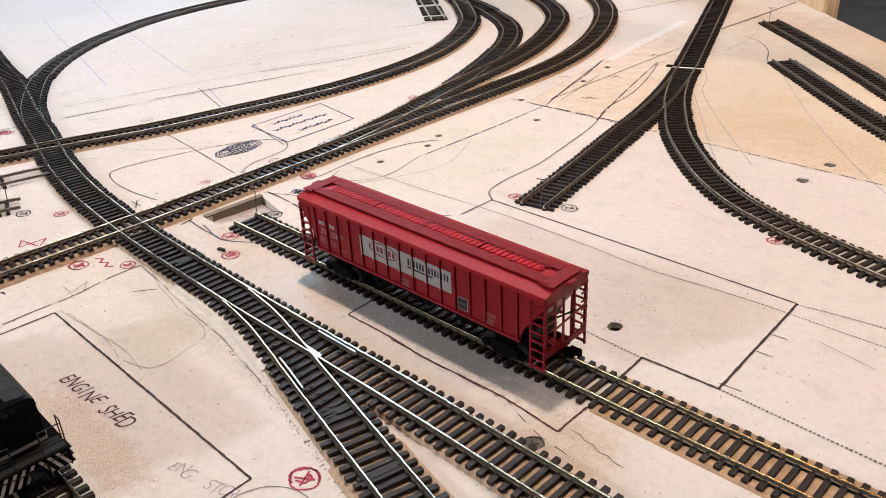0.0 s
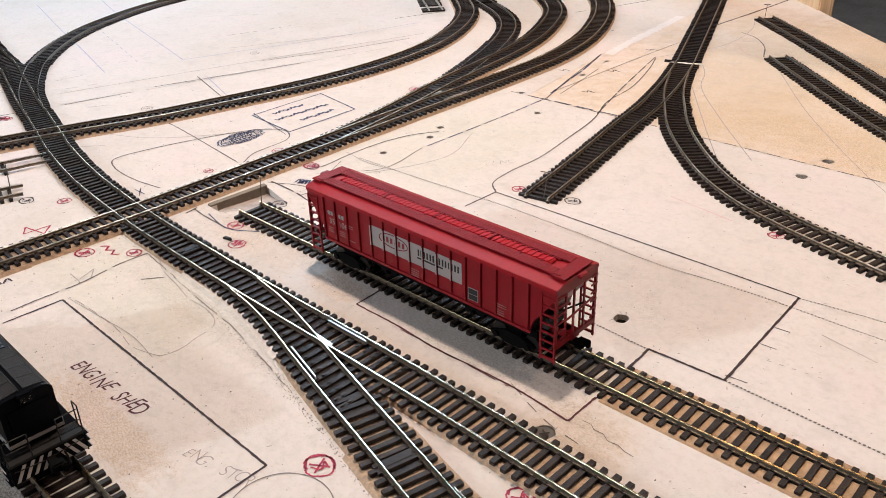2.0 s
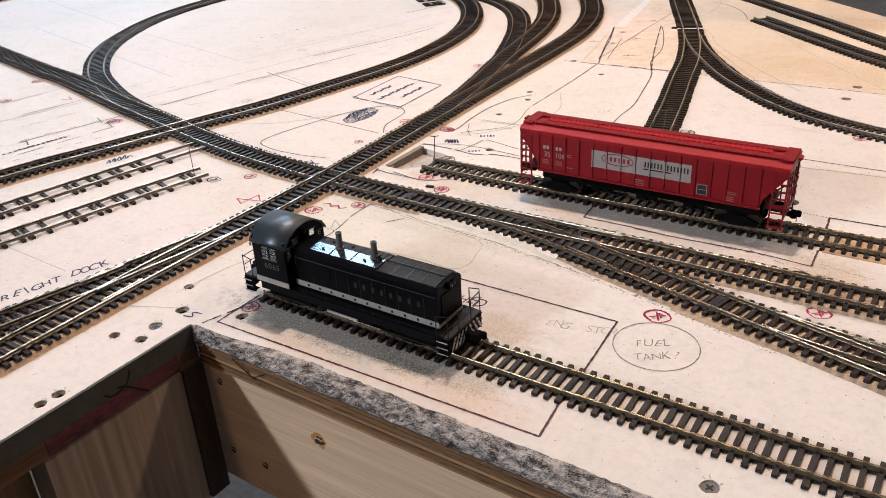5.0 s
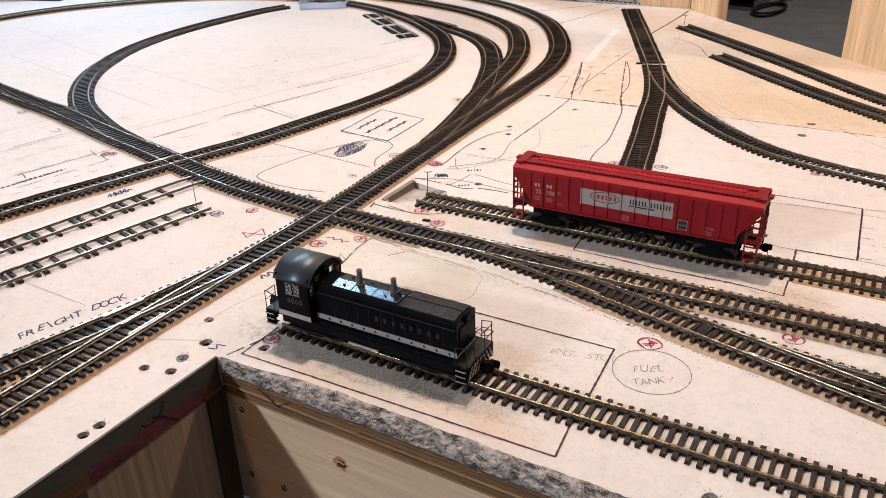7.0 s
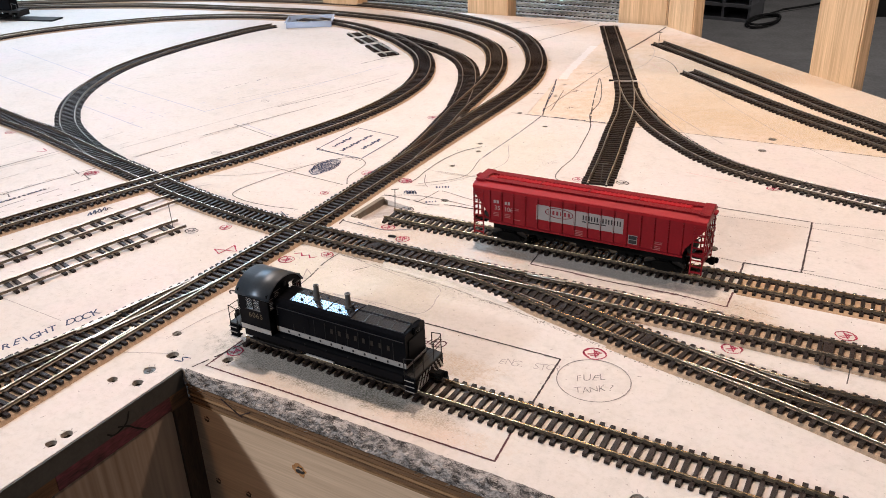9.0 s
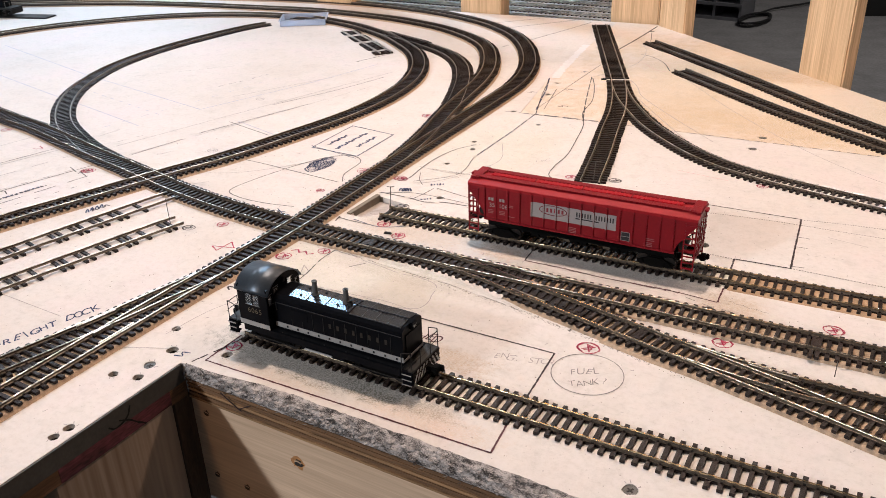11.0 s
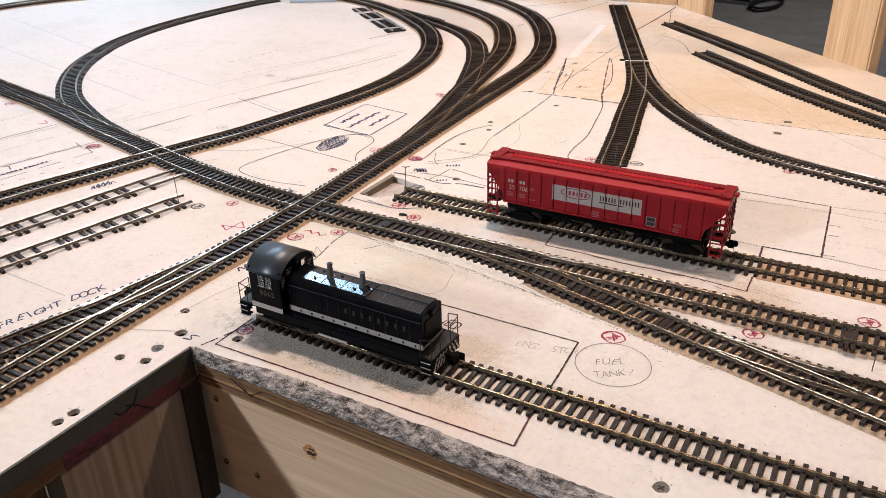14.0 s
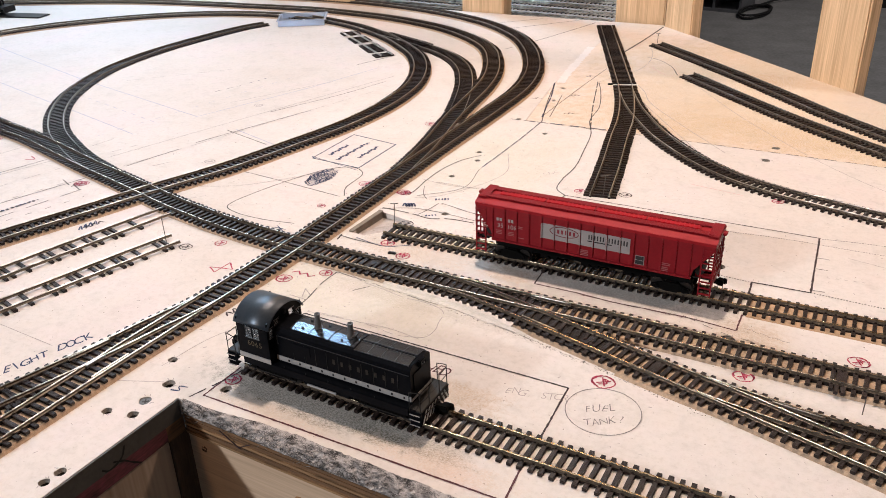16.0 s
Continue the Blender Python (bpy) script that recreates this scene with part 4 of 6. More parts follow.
pts = [(0.238 + 0.0225 * math.cos(a), 0.1105 + 0.022 * math.sin(a)) for a in np.linspace(0.2, 6.55, 40)]
stroke(pts, 0.0006, LEAD, "pencil_ring", dash=(0.05, 0.0015))
stroke([(-0.4578, 0.1806), (-0.4425, 0.2411)], 0.0011, PENCIL)
stroke([(-0.4233, 0.1574), (-0.4066, 0.231)], 0.001, FAINT, dash=(0.02, 0.014))
stroke([(-0.3843, 0.1311), (-0.3572, 0.2289)], 0.0011, PENCIL)
stroke([(-0.355, 0.1114), (-0.3369, 0.2051)], 0.001, PENCIL, dash=(0.024, 0.01))
stroke([(-0.366, 0.1188), (-0.3615, 0.1385), (-0.3569, 0.161)], 0.0034, INK_BLUE, "unreadable_word", dash=(0.003, 0.0012), step=0.0008)
stroke([(-0.3766, 0.2102), (-0.3588, 0.2035)], 0.0011, PENCIL)
stroke([(-0.3522, 0.2007), (-0.356, 0.2109)], 0.0011, PENCIL)
stroke([(-0.3565, 0.2064), (-0.3369, 0.1992)], 0.0011, PENCIL)
stroke([(-0.4666, 0.2402), (-0.4552, 0.2351), (-0.465, 0.2304)], 0.0011, INK_RED)
stroke([(-0.3467, 0.2662), (-0.3407, 0.2962), (-0.3335, 0.328)], 0.0011, PENCIL)
stroke([(-0.3213, 0.2783), (-0.309, 0.3043)], 0.001, FAINT, dash=(0.02, 0.01))
stroke([(-0.432, 0.2928), (-0.429, 0.3209)], 0.0009, FAINT)
stroke([(-0.3964, 0.2876), (-0.3865, 0.3179)], 0.0009, FAINT, dash=(0.012, 0.008))
stroke([(-0.3816, 0.1324), (-0.3804, 0.1357), (-0.3699, 0.1317)], 0.0013, PENCIL)
stroke([(-0.2613, 0.1366), (-0.2664, 0.1428), (-0.2591, 0.1386)], 0.0014, INK_BLUE, "unreadable_word")
stroke([(-0.2609, 0.1416), (-0.266, 0.1479), (-0.2587, 0.1437)], 0.0014, INK_BLUE, "unreadable_word")
stroke([(-0.2598, 0.146), (-0.2649, 0.1524), (-0.2575, 0.1481)], 0.0014, INK_BLUE, "unreadable_word")
stroke([(-0.2586, 0.1505), (-0.2637, 0.157), (-0.2564, 0.1526)], 0.0014, INK_BLUE, "unreadable_word")
stroke([(-0.0436, 0.3295), (-0.0385, 0.3402), (-0.041, 0.367), (-0.0423, 0.3929), (-0.0407, 0.4152), (-0.0349, 0.437), (-0.0243, 0.4551)], 0.0012, PENCIL)
stroke([(-0.0441, 0.2979), (-0.0276, 0.2985), (-0.0086, 0.298), (0.0064, 0.2966), (0.0223, 0.3035), (0.0463, 0.3059)], 0.0012, INK_DARK, "marker_line", dash=(0.03, 0.002))
stroke([(-0.007, 0.2987), (-0.0039, 0.3151), (-0.0026, 0.3285)], 0.0009, PENCIL)
stroke([(-0.0452, 0.2332), (-0.0292, 0.2323), (-0.0095, 0.2326)], 0.0011, PENCIL)
stroke([(-0.0426, 0.2256), (-0.0449, 0.2356)], 0.0012, INK_DARK)
stroke([(-0.0469, 0.3729), (-0.0167, 0.3701), (0.0104, 0.3749)], 0.0007, FAINT)
stroke([(-0.0356, 0.3582), (-0.0259, 0.3408), (-0.0172, 0.3318)], 0.0006, PENCIL)
stroke([(-0.0291, 0.3089), (-0.0315, 0.3159), (-0.0249, 0.3089), (-0.0268, 0.3141)], 0.0013, INK_BLUE, "unreadable_word")
stroke([(-0.0267, 0.31), (-0.0291, 0.3171), (-0.0225, 0.3101), (-0.0248, 0.315)], 0.0013, INK_BLUE, "unreadable_word")
stroke([(-0.0243, 0.3112), (-0.0267, 0.3183), (-0.0201, 0.3112), (-0.0229, 0.316)], 0.0013, INK_BLUE, "unreadable_word")
stroke([(-0.0219, 0.3124), (-0.0243, 0.3194), (-0.0177, 0.3124), (-0.021, 0.3169)], 0.0013, INK_BLUE, "unreadable_word")
for x, y in [(-0.5556, 0.2605), (-0.349, 0.2125), (-0.0912, 0.3371), (-0.046, 0.3365)]:
    mark(x, y, 0.006, INK_RED, 1)
# specks and scuffs
for i in range(420):
    x, y = rng.uniform(-0.35, 0.42), rng.uniform(-0.1, 0.6)
    if x > -0.02 and y < 0.004:
        continue
    a = rng.uniform(0, 3.14)
    l = rng.uniform(0.0006, 0.0028)
    stroke([(x, y), (x + l * math.cos(a), y + l * math.sin(a))], rng.uniform(0.0003, 0.0007), rng.choice((PENCIL, FAINT, FAINT, FAINT)), "scuff")

# crumbs of fibre and ballast that lie about
verts, faces = [], []
for i in range(900):
    x, y = rng.gauss(0.05, 0.18), rng.gauss(0.2, 0.16)
    if y < 0.006 or (x > 0.9) or y > 0.57:
        continue
    r = rng.uniform(0.0002, 0.00065)
    b0 = len(verts)
    a = rng.uniform(0, 6.3)
    for k in range(3):
        verts.append((x + r * math.cos(a + 2.1 * k) * rng.uniform(0.6, 1.3), y + r * math.sin(a + 2.1 * k), 0.0))
    verts.append((x, y, r * rng.uniform(0.6, 1.2)))
    faces += [(b0, b0 + 1, b0 + 3), (b0 + 1, b0 + 2, b0 + 3), (b0 + 2, b0, b0 + 3)]
me = bpy.data.meshes.new("crumbs")
me.from_pydata(verts, [], faces)
me.materials.append(FRAY)
tagged(new("crumb_litter", me), "scattered crumbs of grey fibre on the board", "debris", "", "stuff")

# ---- tracks ----
BED = 0.0024
T3 = [(-1.0, 0.375), (-0.8, 0.327), (-0.583, 0.285), (-0.515, 0.275), (-0.443, 0.259), (-0.375, 0.243), (-0.32, 0.232), (-0.266, 0.2205), (-0.224, 0.2115), (-0.18, 0.2045), (-0.143, 0.2), (-0.09, 0.1965), (-0.036, 0.195),
      (0.078, 0.1965), (0.22, 0.2015), (0.331, 0.204), (0.95, 0.219)]
T3_LOW = [(0.04, 0.196), (0.078, 0.1955), (0.111, 0.1925), (0.139, 0.187), (0.165, 0.181), (0.21, 0.171), (0.27, 0.158), (0.321, 0.1465), (0.402, 0.127), (0.7, 0.05)]
T3_SIDE = [(0.235, 0.1655), (0.27, 0.1583), (0.309, 0.1525), (0.349, 0.149), (0.389, 0.1495), (0.45, 0.153), (0.95, 0.175)]
CAR_TRACK = [(-0.012, 0.2585), (0.2, 0.2685), (0.385, 0.2775), (0.95, 0.305)]
LOCO_TRACK = [(0.0165, 0.0527), (0.2, 0.056), (0.355, 0.0589), (0.95, 0.0699)]
T1 = [(-0.062, -0.74), (-0.064, -0.2), (-0.0645, 0.0), (-0.0625, 0.2), (-0.068, 0.33), (-0.073, 0.45), (-0.077, 0.58), (-0.084, 0.679), (-0.1, 0.746), (-0.124, 0.806), (-0.162, 0.874), (-0.209, 0.935), (-0.28, 0.993),
      (-0.355, 1.031), (-0.46, 1.062), (-0.6, 1.078), (-0.74, 1.068), (-0.9, 1.035), (-1.06, 0.985), (-1.27, 0.872), (-1.5, 0.74)]
DOCK = [(-0.0635, 0.12), (-0.0645, 0.088), (-0.0725, 0.046), (-0.08, 0.004), (-0.0865, -0.025), (-0.0945, -0.058), (-0.142, -0.25), (-0.25, -0.7)]
MID = [(-0.0715, 0.38), (-0.079, 0.424), (-0.089, 0.469), (-0.098, 0.504), (-0.108, 0.544), (-0.118, 0.594), (-0.131, 0.66), (-0.149, 0.722), (-0.178, 0.786), (-0.216, 0.847), (-0.265, 0.893), (-0.34, 0.938), (-0.414, 0.964), (-0.484, 0.979),
       (-0.548, 0.985), (-0.615, 0.988), (-0.68, 0.984), (-0.8, 0.965), (-0.94, 0.94), (-1.07, 0.905), (-1.3, 0.8), (-1.5, 0.69)]
THIRD = [(-0.115, 0.565), (-0.132, 0.608), (-0.152, 0.654), (-0.168, 0.686), (-0.199, 0.737), (-0.231, 0.774), (-0.267, 0.802), (-0.3, 0.82), (-0.335, 0.837), (-0.369, 0.85), (-0.42, 0.87)]
T2 = [(-0.345, -0.1), (-0.322, 0.02), (-0.302, 0.102), (-0.285, 0.156), (-0.269, 0.211), (-0.257, 0.25), (-0.24, 0.302), (-0.2205, 0.395), (-0.211, 0.445), (-0.2055, 0.5), (-0.2075, 0.565), (-0.221, 0.635),
      (-0.243, 0.689), (-0.272, 0.738), (-0.303, 0.776), (-0.348, 0.814), (-0.393, 0.847), (-0.484, 0.894), (-0.569, 0.918), (-0.64, 0.924), (-0.72, 0.915), (-0.806, 0.886), (-0.896, 0.83), (-0.967, 0.758), (-1.025, 0.678), (-1.06, 0.588), (-1.07, 0.4)]
LOOP = [(-0.345, 0.2375), (-0.398, 0.253), (-0.448, 0.274), (-0.499, 0.3), (-0.542, 0.33), (-0.582, 0.366), (-0.62, 0.411), (-0.652, 0.465), (-0.674, 0.514), (-0.69, 0.578), (-0.696, 0.64), (-0.695, 0.701), (-0.689, 0.764), (-0.68, 0.82), (-0.665, 0.861)]
STUB_A = [(-0.215, 0.2), (-0.221, 0.174), (-0.249, 0.038), (-0.32, -0.3)]
STUB_B = [(-0.165, 0.16), (-0.168, 0.151), (-0.2015, 0.006), (-0.27, -0.29)]
WYE = [(0.125, 0.405), (0.108, 0.482), (0.088, 0.563), (0.074, 0.624), (0.053, 0.691), (0.028, 0.756)]
WYE_END = [(0.024, 0.765), (-0.012, 0.845), (-0.115, 1.073)]
WYE_SIDE = [(0.032, 0.745), (0.053, 0.7), (0.072, 0.665), (0.0925, 0.634), (0.124, 0.59), (0.165, 0.547), (0.197, 0.52), (0.232, 0.499), (0.271, 0.485), (0.299, 0.478), (0.371, 0.463), (0.95, 0.37)]
FAR_A = [(-0.001, 0.984), (0.083, 0.914), (0.16, 0.847), (0.212, 0.799), (0.282, 0.734), (0.343, 0.684), (0.55, 0.52)]
FAR_B = [(0.0875, 0.8365), (0.157, 0.776), (0.228, 0.716), (0.283, 0.675), (0.348, 0.63), (0.55, 0.5)]
P = {n: smooth_path(c) for n, c in (("t3", T3), ("low", T3_LOW), ("side", T3_SIDE), ("t1", T1), ("dock", DOCK), ("mid", MID), ("third", THIRD), ("t2", T2), ("loop", LOOP), ("wye", WYE), ("wye_side", WYE_SIDE))}
t1 = track(T1, "long curving track that crosses the board on tan cork", BED, branches=(P["dock"], P["mid"]), bed_half=0.0163)
t3 = track(T3, "main track with a crossing and turnouts on cork", BED, cross=(P["t1"], P["t2"]), branches=(P["low"], P["loop"]), bed_half=0.0152, level=1, metal=WARM_LIT)
low = track(T3_LOW, "track that leaves a turnout towards the board edge", BED, main=P["t3"], branches=(P["side"],), bed_half=0.016, level=2, metal=WARM_LIT)
side = track(T3_SIDE, "siding that leaves a turnout between two tracks", BED, main=P["low"], level=3, metal=WARM_LIT)
dock = track(DOCK, "track beside the words freight dock", BED, main=P["t1"], level=1)
mid = track(MID, "middle curving track that leaves a turnout on cork", BED, main=P["t1"], branches=(P["third"],), level=1, bed_half=0.0166)
track(THIRD, "short curved connecting track without roadbed", 0.0, main=P["mid"])
t2 = track(T2, "inner curving track with dark ties on cork", BED, branches=(P["third"],), level=2, bed_half=0.0164)
track(LOOP, "curved dark track that ends open on bare board", 0.0, main=P["t3"], pad=True, metal=DULL_RAIL)
siding = track(CAR_TRACK, "straight siding of dark ties and worn gold-lit rails", 0.0, metal=GOLD_LIT)
track(LOCO_TRACK, "straight siding of dark ties and gold-lit rails", 0.0, metal=GOLD_LIT)
holes_a = random.Random(4)
gaps_a = [i % 3 == 1 or holes_a.random() < 0.12 for i in range(200)]
gaps_b = [i % 3 == 0 or holes_a.random() < 0.12 for i in range(200)]
track(STUB_A, "short skeleton track with ties missing", 0.0, missing=lambda i: gaps_a[i] or i < 4)
track(STUB_B, "short skeleton track with ties missing", 0.0, missing=lambda i: gaps_b[i])
wye = track(WYE, "dark track stub with a turnout at one end", 0.0, branches=(P["wye_side"],))
track(WYE_END, "dark straight track piece beyond a rail gap", 0.0, pad=True)
track(WYE_SIDE, "curved branch track on the pale board", 0.0, main=P["wye"])
track(FAR_A, "dark siding track near the board edge", 0.0, metal=DULL_RAIL)
track(FAR_B, "dark siding track near the board edge", 0.0, metal=DULL_RAIL)

# check rails, frogs and throw bars of the turnouts
guard_rails(t3, T3, 1, (0.165, 0.199), BED)
guard_rails(low, T3_LOW, -1, (0.17, 0.18), BED)
guard_rails(t1, T1, -1, (-0.0645, 0.0), BED)
guard_rails(dock, DOCK, -1, (-0.08, 0.004), BED)
guard_rails(t1, T1, -1, (-0.076, 0.52), BED)
guard_rails(side, T3_SIDE, 1, (0.34, 0.149), BED)
for ob, x, y, a in ((t3, 0.1585, 0.1925, -6), (t1, -0.071, 0.0, -97), (mid, -0.086, 0.51, 97)):
    bm = bmesh.new()
    z0, z1 = BED + TIE_H, BED + TIE_H + RAIL_H + 0.0001
    lo = [bm.verts.new(v) for v in ((-0.006, 0, z0), (0.009, -0.0014, z0), (0.009, 0.0014, z0))]
    hi = [bm.verts.new((v.co.x, v.co.y, z1)) for v in lo]
    bm.faces.new(hi)
    for i in range(3):
        bm.faces.new((lo[i], lo[(i + 1) % 3], hi[(i + 1) % 3], hi[i]))
    part("frog", bm, RAIL, ob, "bright metal crossing nose").matrix_local = pose(x, y, 0, 0, 0, a)
for ob, x, y, a, w in ((t3, 0.0155, 0.2, 2, 0.02), (low, 0.2535, 0.161, -12, 0.022), (t3, 0.357, 0.202, 2, 0.03)):
    bm = boxes((-0.0032, -0.0008, -w / 2, w / 2, BED + 0.0003, BED + TIE_H + 0.0003), (0.0008, 0.0032, -w / 2, w / 2, BED + 0.0003, BED + TIE_H + 0.0003),
               (-0.0012, 0.0012, -0.007, 0.007, BED + 0.0005, BED + TIE_H + 0.0005))
    part("throw_bar", bm, TIE, ob, "black plastic throw bar").matrix_local = pose(x, y, 0, 0, 0, a)
part("switch_stand", boxes((-0.005, 0.005, -0.0016, 0.0016, 0, 0.0035), (0.002, 0.0065, -0.001, 0.001, 0.0008, 0.0022), (-0.0065, -0.004, -0.0022, 0.0022, 0, 0.0026), bevel=0.0003), DARK, t3, "small black switch block").matrix_local = pose(0.014, 0.2245, 0, 0, 0, 12) @ Matrix.Diagonal((0.55, 0.55, 0.55, 1))
part("switch_stand", boxes((-0.007, 0.003, -0.0016, 0.0016, 0, 0.003), (-0.009, -0.006, -0.003, 0.003, 0, 0.0026)), DARK, wye, "small black switch block").matrix_local = pose(0.011, 0.757, 0, 0, 0, 20) @ Matrix.Diagonal((0.7, 0.7, 0.7, 1))
part("rail_gap", boxes((-0.016, 0.016, -0.0016, 0.0016, 0.0002, 0.0014)), WHITE, wye, "white gap between rail ends").matrix_local = pose(0.0275, 0.7595, 0, 0, 0, 25)


def feeder(x, y, h, lean, across, label):
    ob = thing("feeder_wire", label, "wire", "feeder wires", at=(x, y, 0))
    part("upright", rods([(0, 0, 0), (lean[0] * 0.5, lean[1] * 0.5, h * 0.5), (lean[0], lean[1], h)], 0.00035, 6), STEEL, ob)
    if across:
        part("cross_wire", rods([(lean[0] - across / 2, lean[1] - across * 0.3, h), (lean[0], lean[1], h - 0.0005), (lean[0] + across / 2, lean[1] + across * 0.3, h)], 0.0004, 6), STEEL, ob)


feeder(-0.012, 0.268, 0.022, (0.0, 0.002), 0.006, "thin upright wire at the end of a siding")
feeder(-0.168, 0.152, 0.024, (-0.004, 0.003), 0.0, "thin leaning wire at a track end")
feeder(0.126, 0.412, 0.019, (0.0, 0.004), 0.009, "thin wire with a cross piece at a track end")
feeder(0.002, 0.975, 0.02, (0.001, 0.0), 0.006, "thin wire at a far track end")
feeder(0.372, 0.1775, 0.011, (0.0, 0.0), 0.0, "short dark wire beside a turnout")

TANBED = material("tan_card", (0.4, 0.27, 0.165), 0.9, 0, 0.3, 200, 0.4, 700)
SCUFF = material("scuffed_grime", (0.045, 0.036, 0.028), 0.9, 0, 0.5, 300)
# bare copper-coloured seam strip and plaster beside the main line
seg = np.array([p for p in smooth_path(T3_LOW, 0.003) if 0.045 < p[0] < 0.19])
seg = np.vstack([[(x, 0.1962) for x in np.arange(0.036, 0.045, 0.003)], seg])
bm = sweep(seg, [(-0.0228, -0.0006), (-0.0216, 0.0004), (-0.0188, 0.0011), (-0.0168, 0.0025), (-0.0154, 0.0025), (-0.0154, -0.0004)])
for v in bm.verts:
    v.co += Vector((0, 1, 0.25)) * 0.0011 * noise.noise(Vector((v.co.x * 90, v.co.y * 80, 2))) * (v.co.z < 0.002)
    v.co.z -= 0.004 * max(0.0, (v.co.x - 0.13) / 0.06)
part("plaster_smear", bm, BOARD, board, "off-white plaster smear along the roadbed")
part("scored_line", ribbon([(-0.007, 0.1785), (0.034, 0.1755), (0.073, 0.172), (0.106, 0.1705), (0.141, 0.1655), (0.17, 0.1605)], 0.0005, 0.0003, wobble=0.0004, seed=9, dash=(0.03, 0.004)), PENCIL, board)
edge = smooth_path([(0.06, 0.1725), (0.11, 0.1675), (0.156, 0.1625), (0.181, 0.1575), (0.205, 0.153), (0.226, 0.1485), (0.271, 0.1385), (0.297, 0.133)], 0.001)
verts, faces = [], []
for i in range(420):
    p = edge[min(len(edge) - 1, int(rng.betavariate(2.0, 1.6) * len(edge)))]
    x, y, r = p[0] + rng.gauss(0, 0.001), p[1] + rng.gauss(0.0003, 0.0011), rng.uniform(0.00015, 0.0005)
    b0, a = len(verts), rng.uniform(0, 6.3)
    for k in range(3):
        verts.append((x + r * math.cos(a + 2.1 * k), y + r * math.sin(a + 2.1 * k) * rng.uniform(0.5, 1.3), 0.0))
    verts.append((x, y, r * rng.uniform(0.5, 1.2)))
    faces += [(b0, b0 + 1, b0 + 3), (b0 + 1, b0 + 2, b0 + 3), (b0 + 2, b0, b0 + 3)]
me = bpy.data.meshes.new("debris")
me.from_pydata(verts, [], faces)
me.materials.append(SCUFF)
tagged(new("roadbed_debris", me), "dark crumbs of cork and glue along the roadbed", "debris", "", "stuff")
# dark plastic base under the turnout and a thin tan strip under the siding
seg = np.array([p for p in smooth_path(T3, 0.003) if 0.0 < p[0] < 0.16])
PLASTER = material("pale_filler", (0.62, 0.56, 0.52), 0.85, 0, 0.12, 160, 0.5, 500)
edge = smooth_path([(0.012, 0.1848), (0.04, 0.1846), (0.065, 0.1838), (0.091, 0.1806), (0.12, 0.1762), (0.15, 0.17)], 0.003)
part("filler_strip", sweep(edge, [(-0.0031, 0.0), (0.0036, 0.0), (0.0036, 0.0028), (0.0, 0.0027), (-0.0026, 0.0016)]), PLASTER, t3, "pale filler smeared along the cork edge")
part("turnout_base", sweep(seg, [(-0.0128, BED - 0.0004), (0.0128, BED - 0.0004), (0.0128, BED + 0.0007), (-0.0128, BED + 0.0007)]), TIE, t3, "dark plastic turnout base")
seg = np.array([p for p in smooth_path(T3_LOW, 0.003) if 0.075 < p[0] < 0.215])
part("turnout_base", sweep(seg, [(-0.0128, BED - 0.0004), (0.0128, BED - 0.0004), (0.0128, BED + 0.0006), (-0.0128, BED + 0.0006)]), TIE, low, "dark plastic turnout base")
seg = np.array([p for p in smooth_path(CAR_TRACK, 0.003) if p[0] > 0.285])
part("thin_bed", sweep(seg, [(-0.0168, 0.0), (0.0168, 0.0), (0.0162, 0.0007), (-0.0162, 0.0007)]), TANBED, siding, "thin tan strip under the ties")
# a loose piece of skeleton track
loose = thing("loose_track", "short loose piece of skeleton track lying on the board", "track", at=(-0.417, 0.811, 0.0002), turn=-37)
for k in (-1, 1):
    part("rail", sweep(np.stack([np.linspace(-0.092, 0.092, 20), 0.003 * np.sin(np.linspace(-1, 1, 20))], 1), rail_profile(k * GAUGE / 2, TIE_H)), RAIL, loose)
for x in (-0.089, -0.0825, -0.076, -0.07, -0.045, -0.0385, -0.032, -0.026, -0.0195, -0.013, 0.012, 0.0185, 0.025, 0.031, 0.0375, 0.044, 0.05, 0.0565, 0.076, 0.0825, 0.089):
    t = new("tie", TIE_MESH)
    t.parent = loose
    t.matrix_local = pose(x, 0, 0, 0, 0, 2 * math.sin(x * 300))

# ---- hopper car ----
PALE = material("pale_decal", (0.28, 0.258, 0.255), 0.45, 0, 0.06, 200)
DECAL = material("black_decal", (0.008, 0.008, 0.01), 0.7, 0, 0.1, 200)
WHEEL = material("wheel_steel", (0.03, 0.026, 0.024), 0.45, 0.6, 0.3, 300)
STACK = material("grey_metal_paint", (0.1, 0.097, 0.094), 0.5, 0.2, 0.15, 300)
RAILTOP = TIE_H + RAIL_H


def wheelset(parent, x, r, z0):
    ax = part("axle", rod(bmesh.new(), (x, -0.0105, z0 + r), (x, 0.0105, z0 + r), 0.0012, 8), WHEEL, parent, "steel axle")
    for s in (-1, 1):
        bm = rod(bmesh.new(), (x, s * 0.0075, z0 + r), (x, s * 0.0101, z0 + r), r, 22)
        rod(bm, (x, s * 0.0068, z0 + r), (x, s * 0.0076, z0 + r), r + 0.0007, 22)
        part("wheel", bm, WHEEL, ax, "steel flanged wheel")


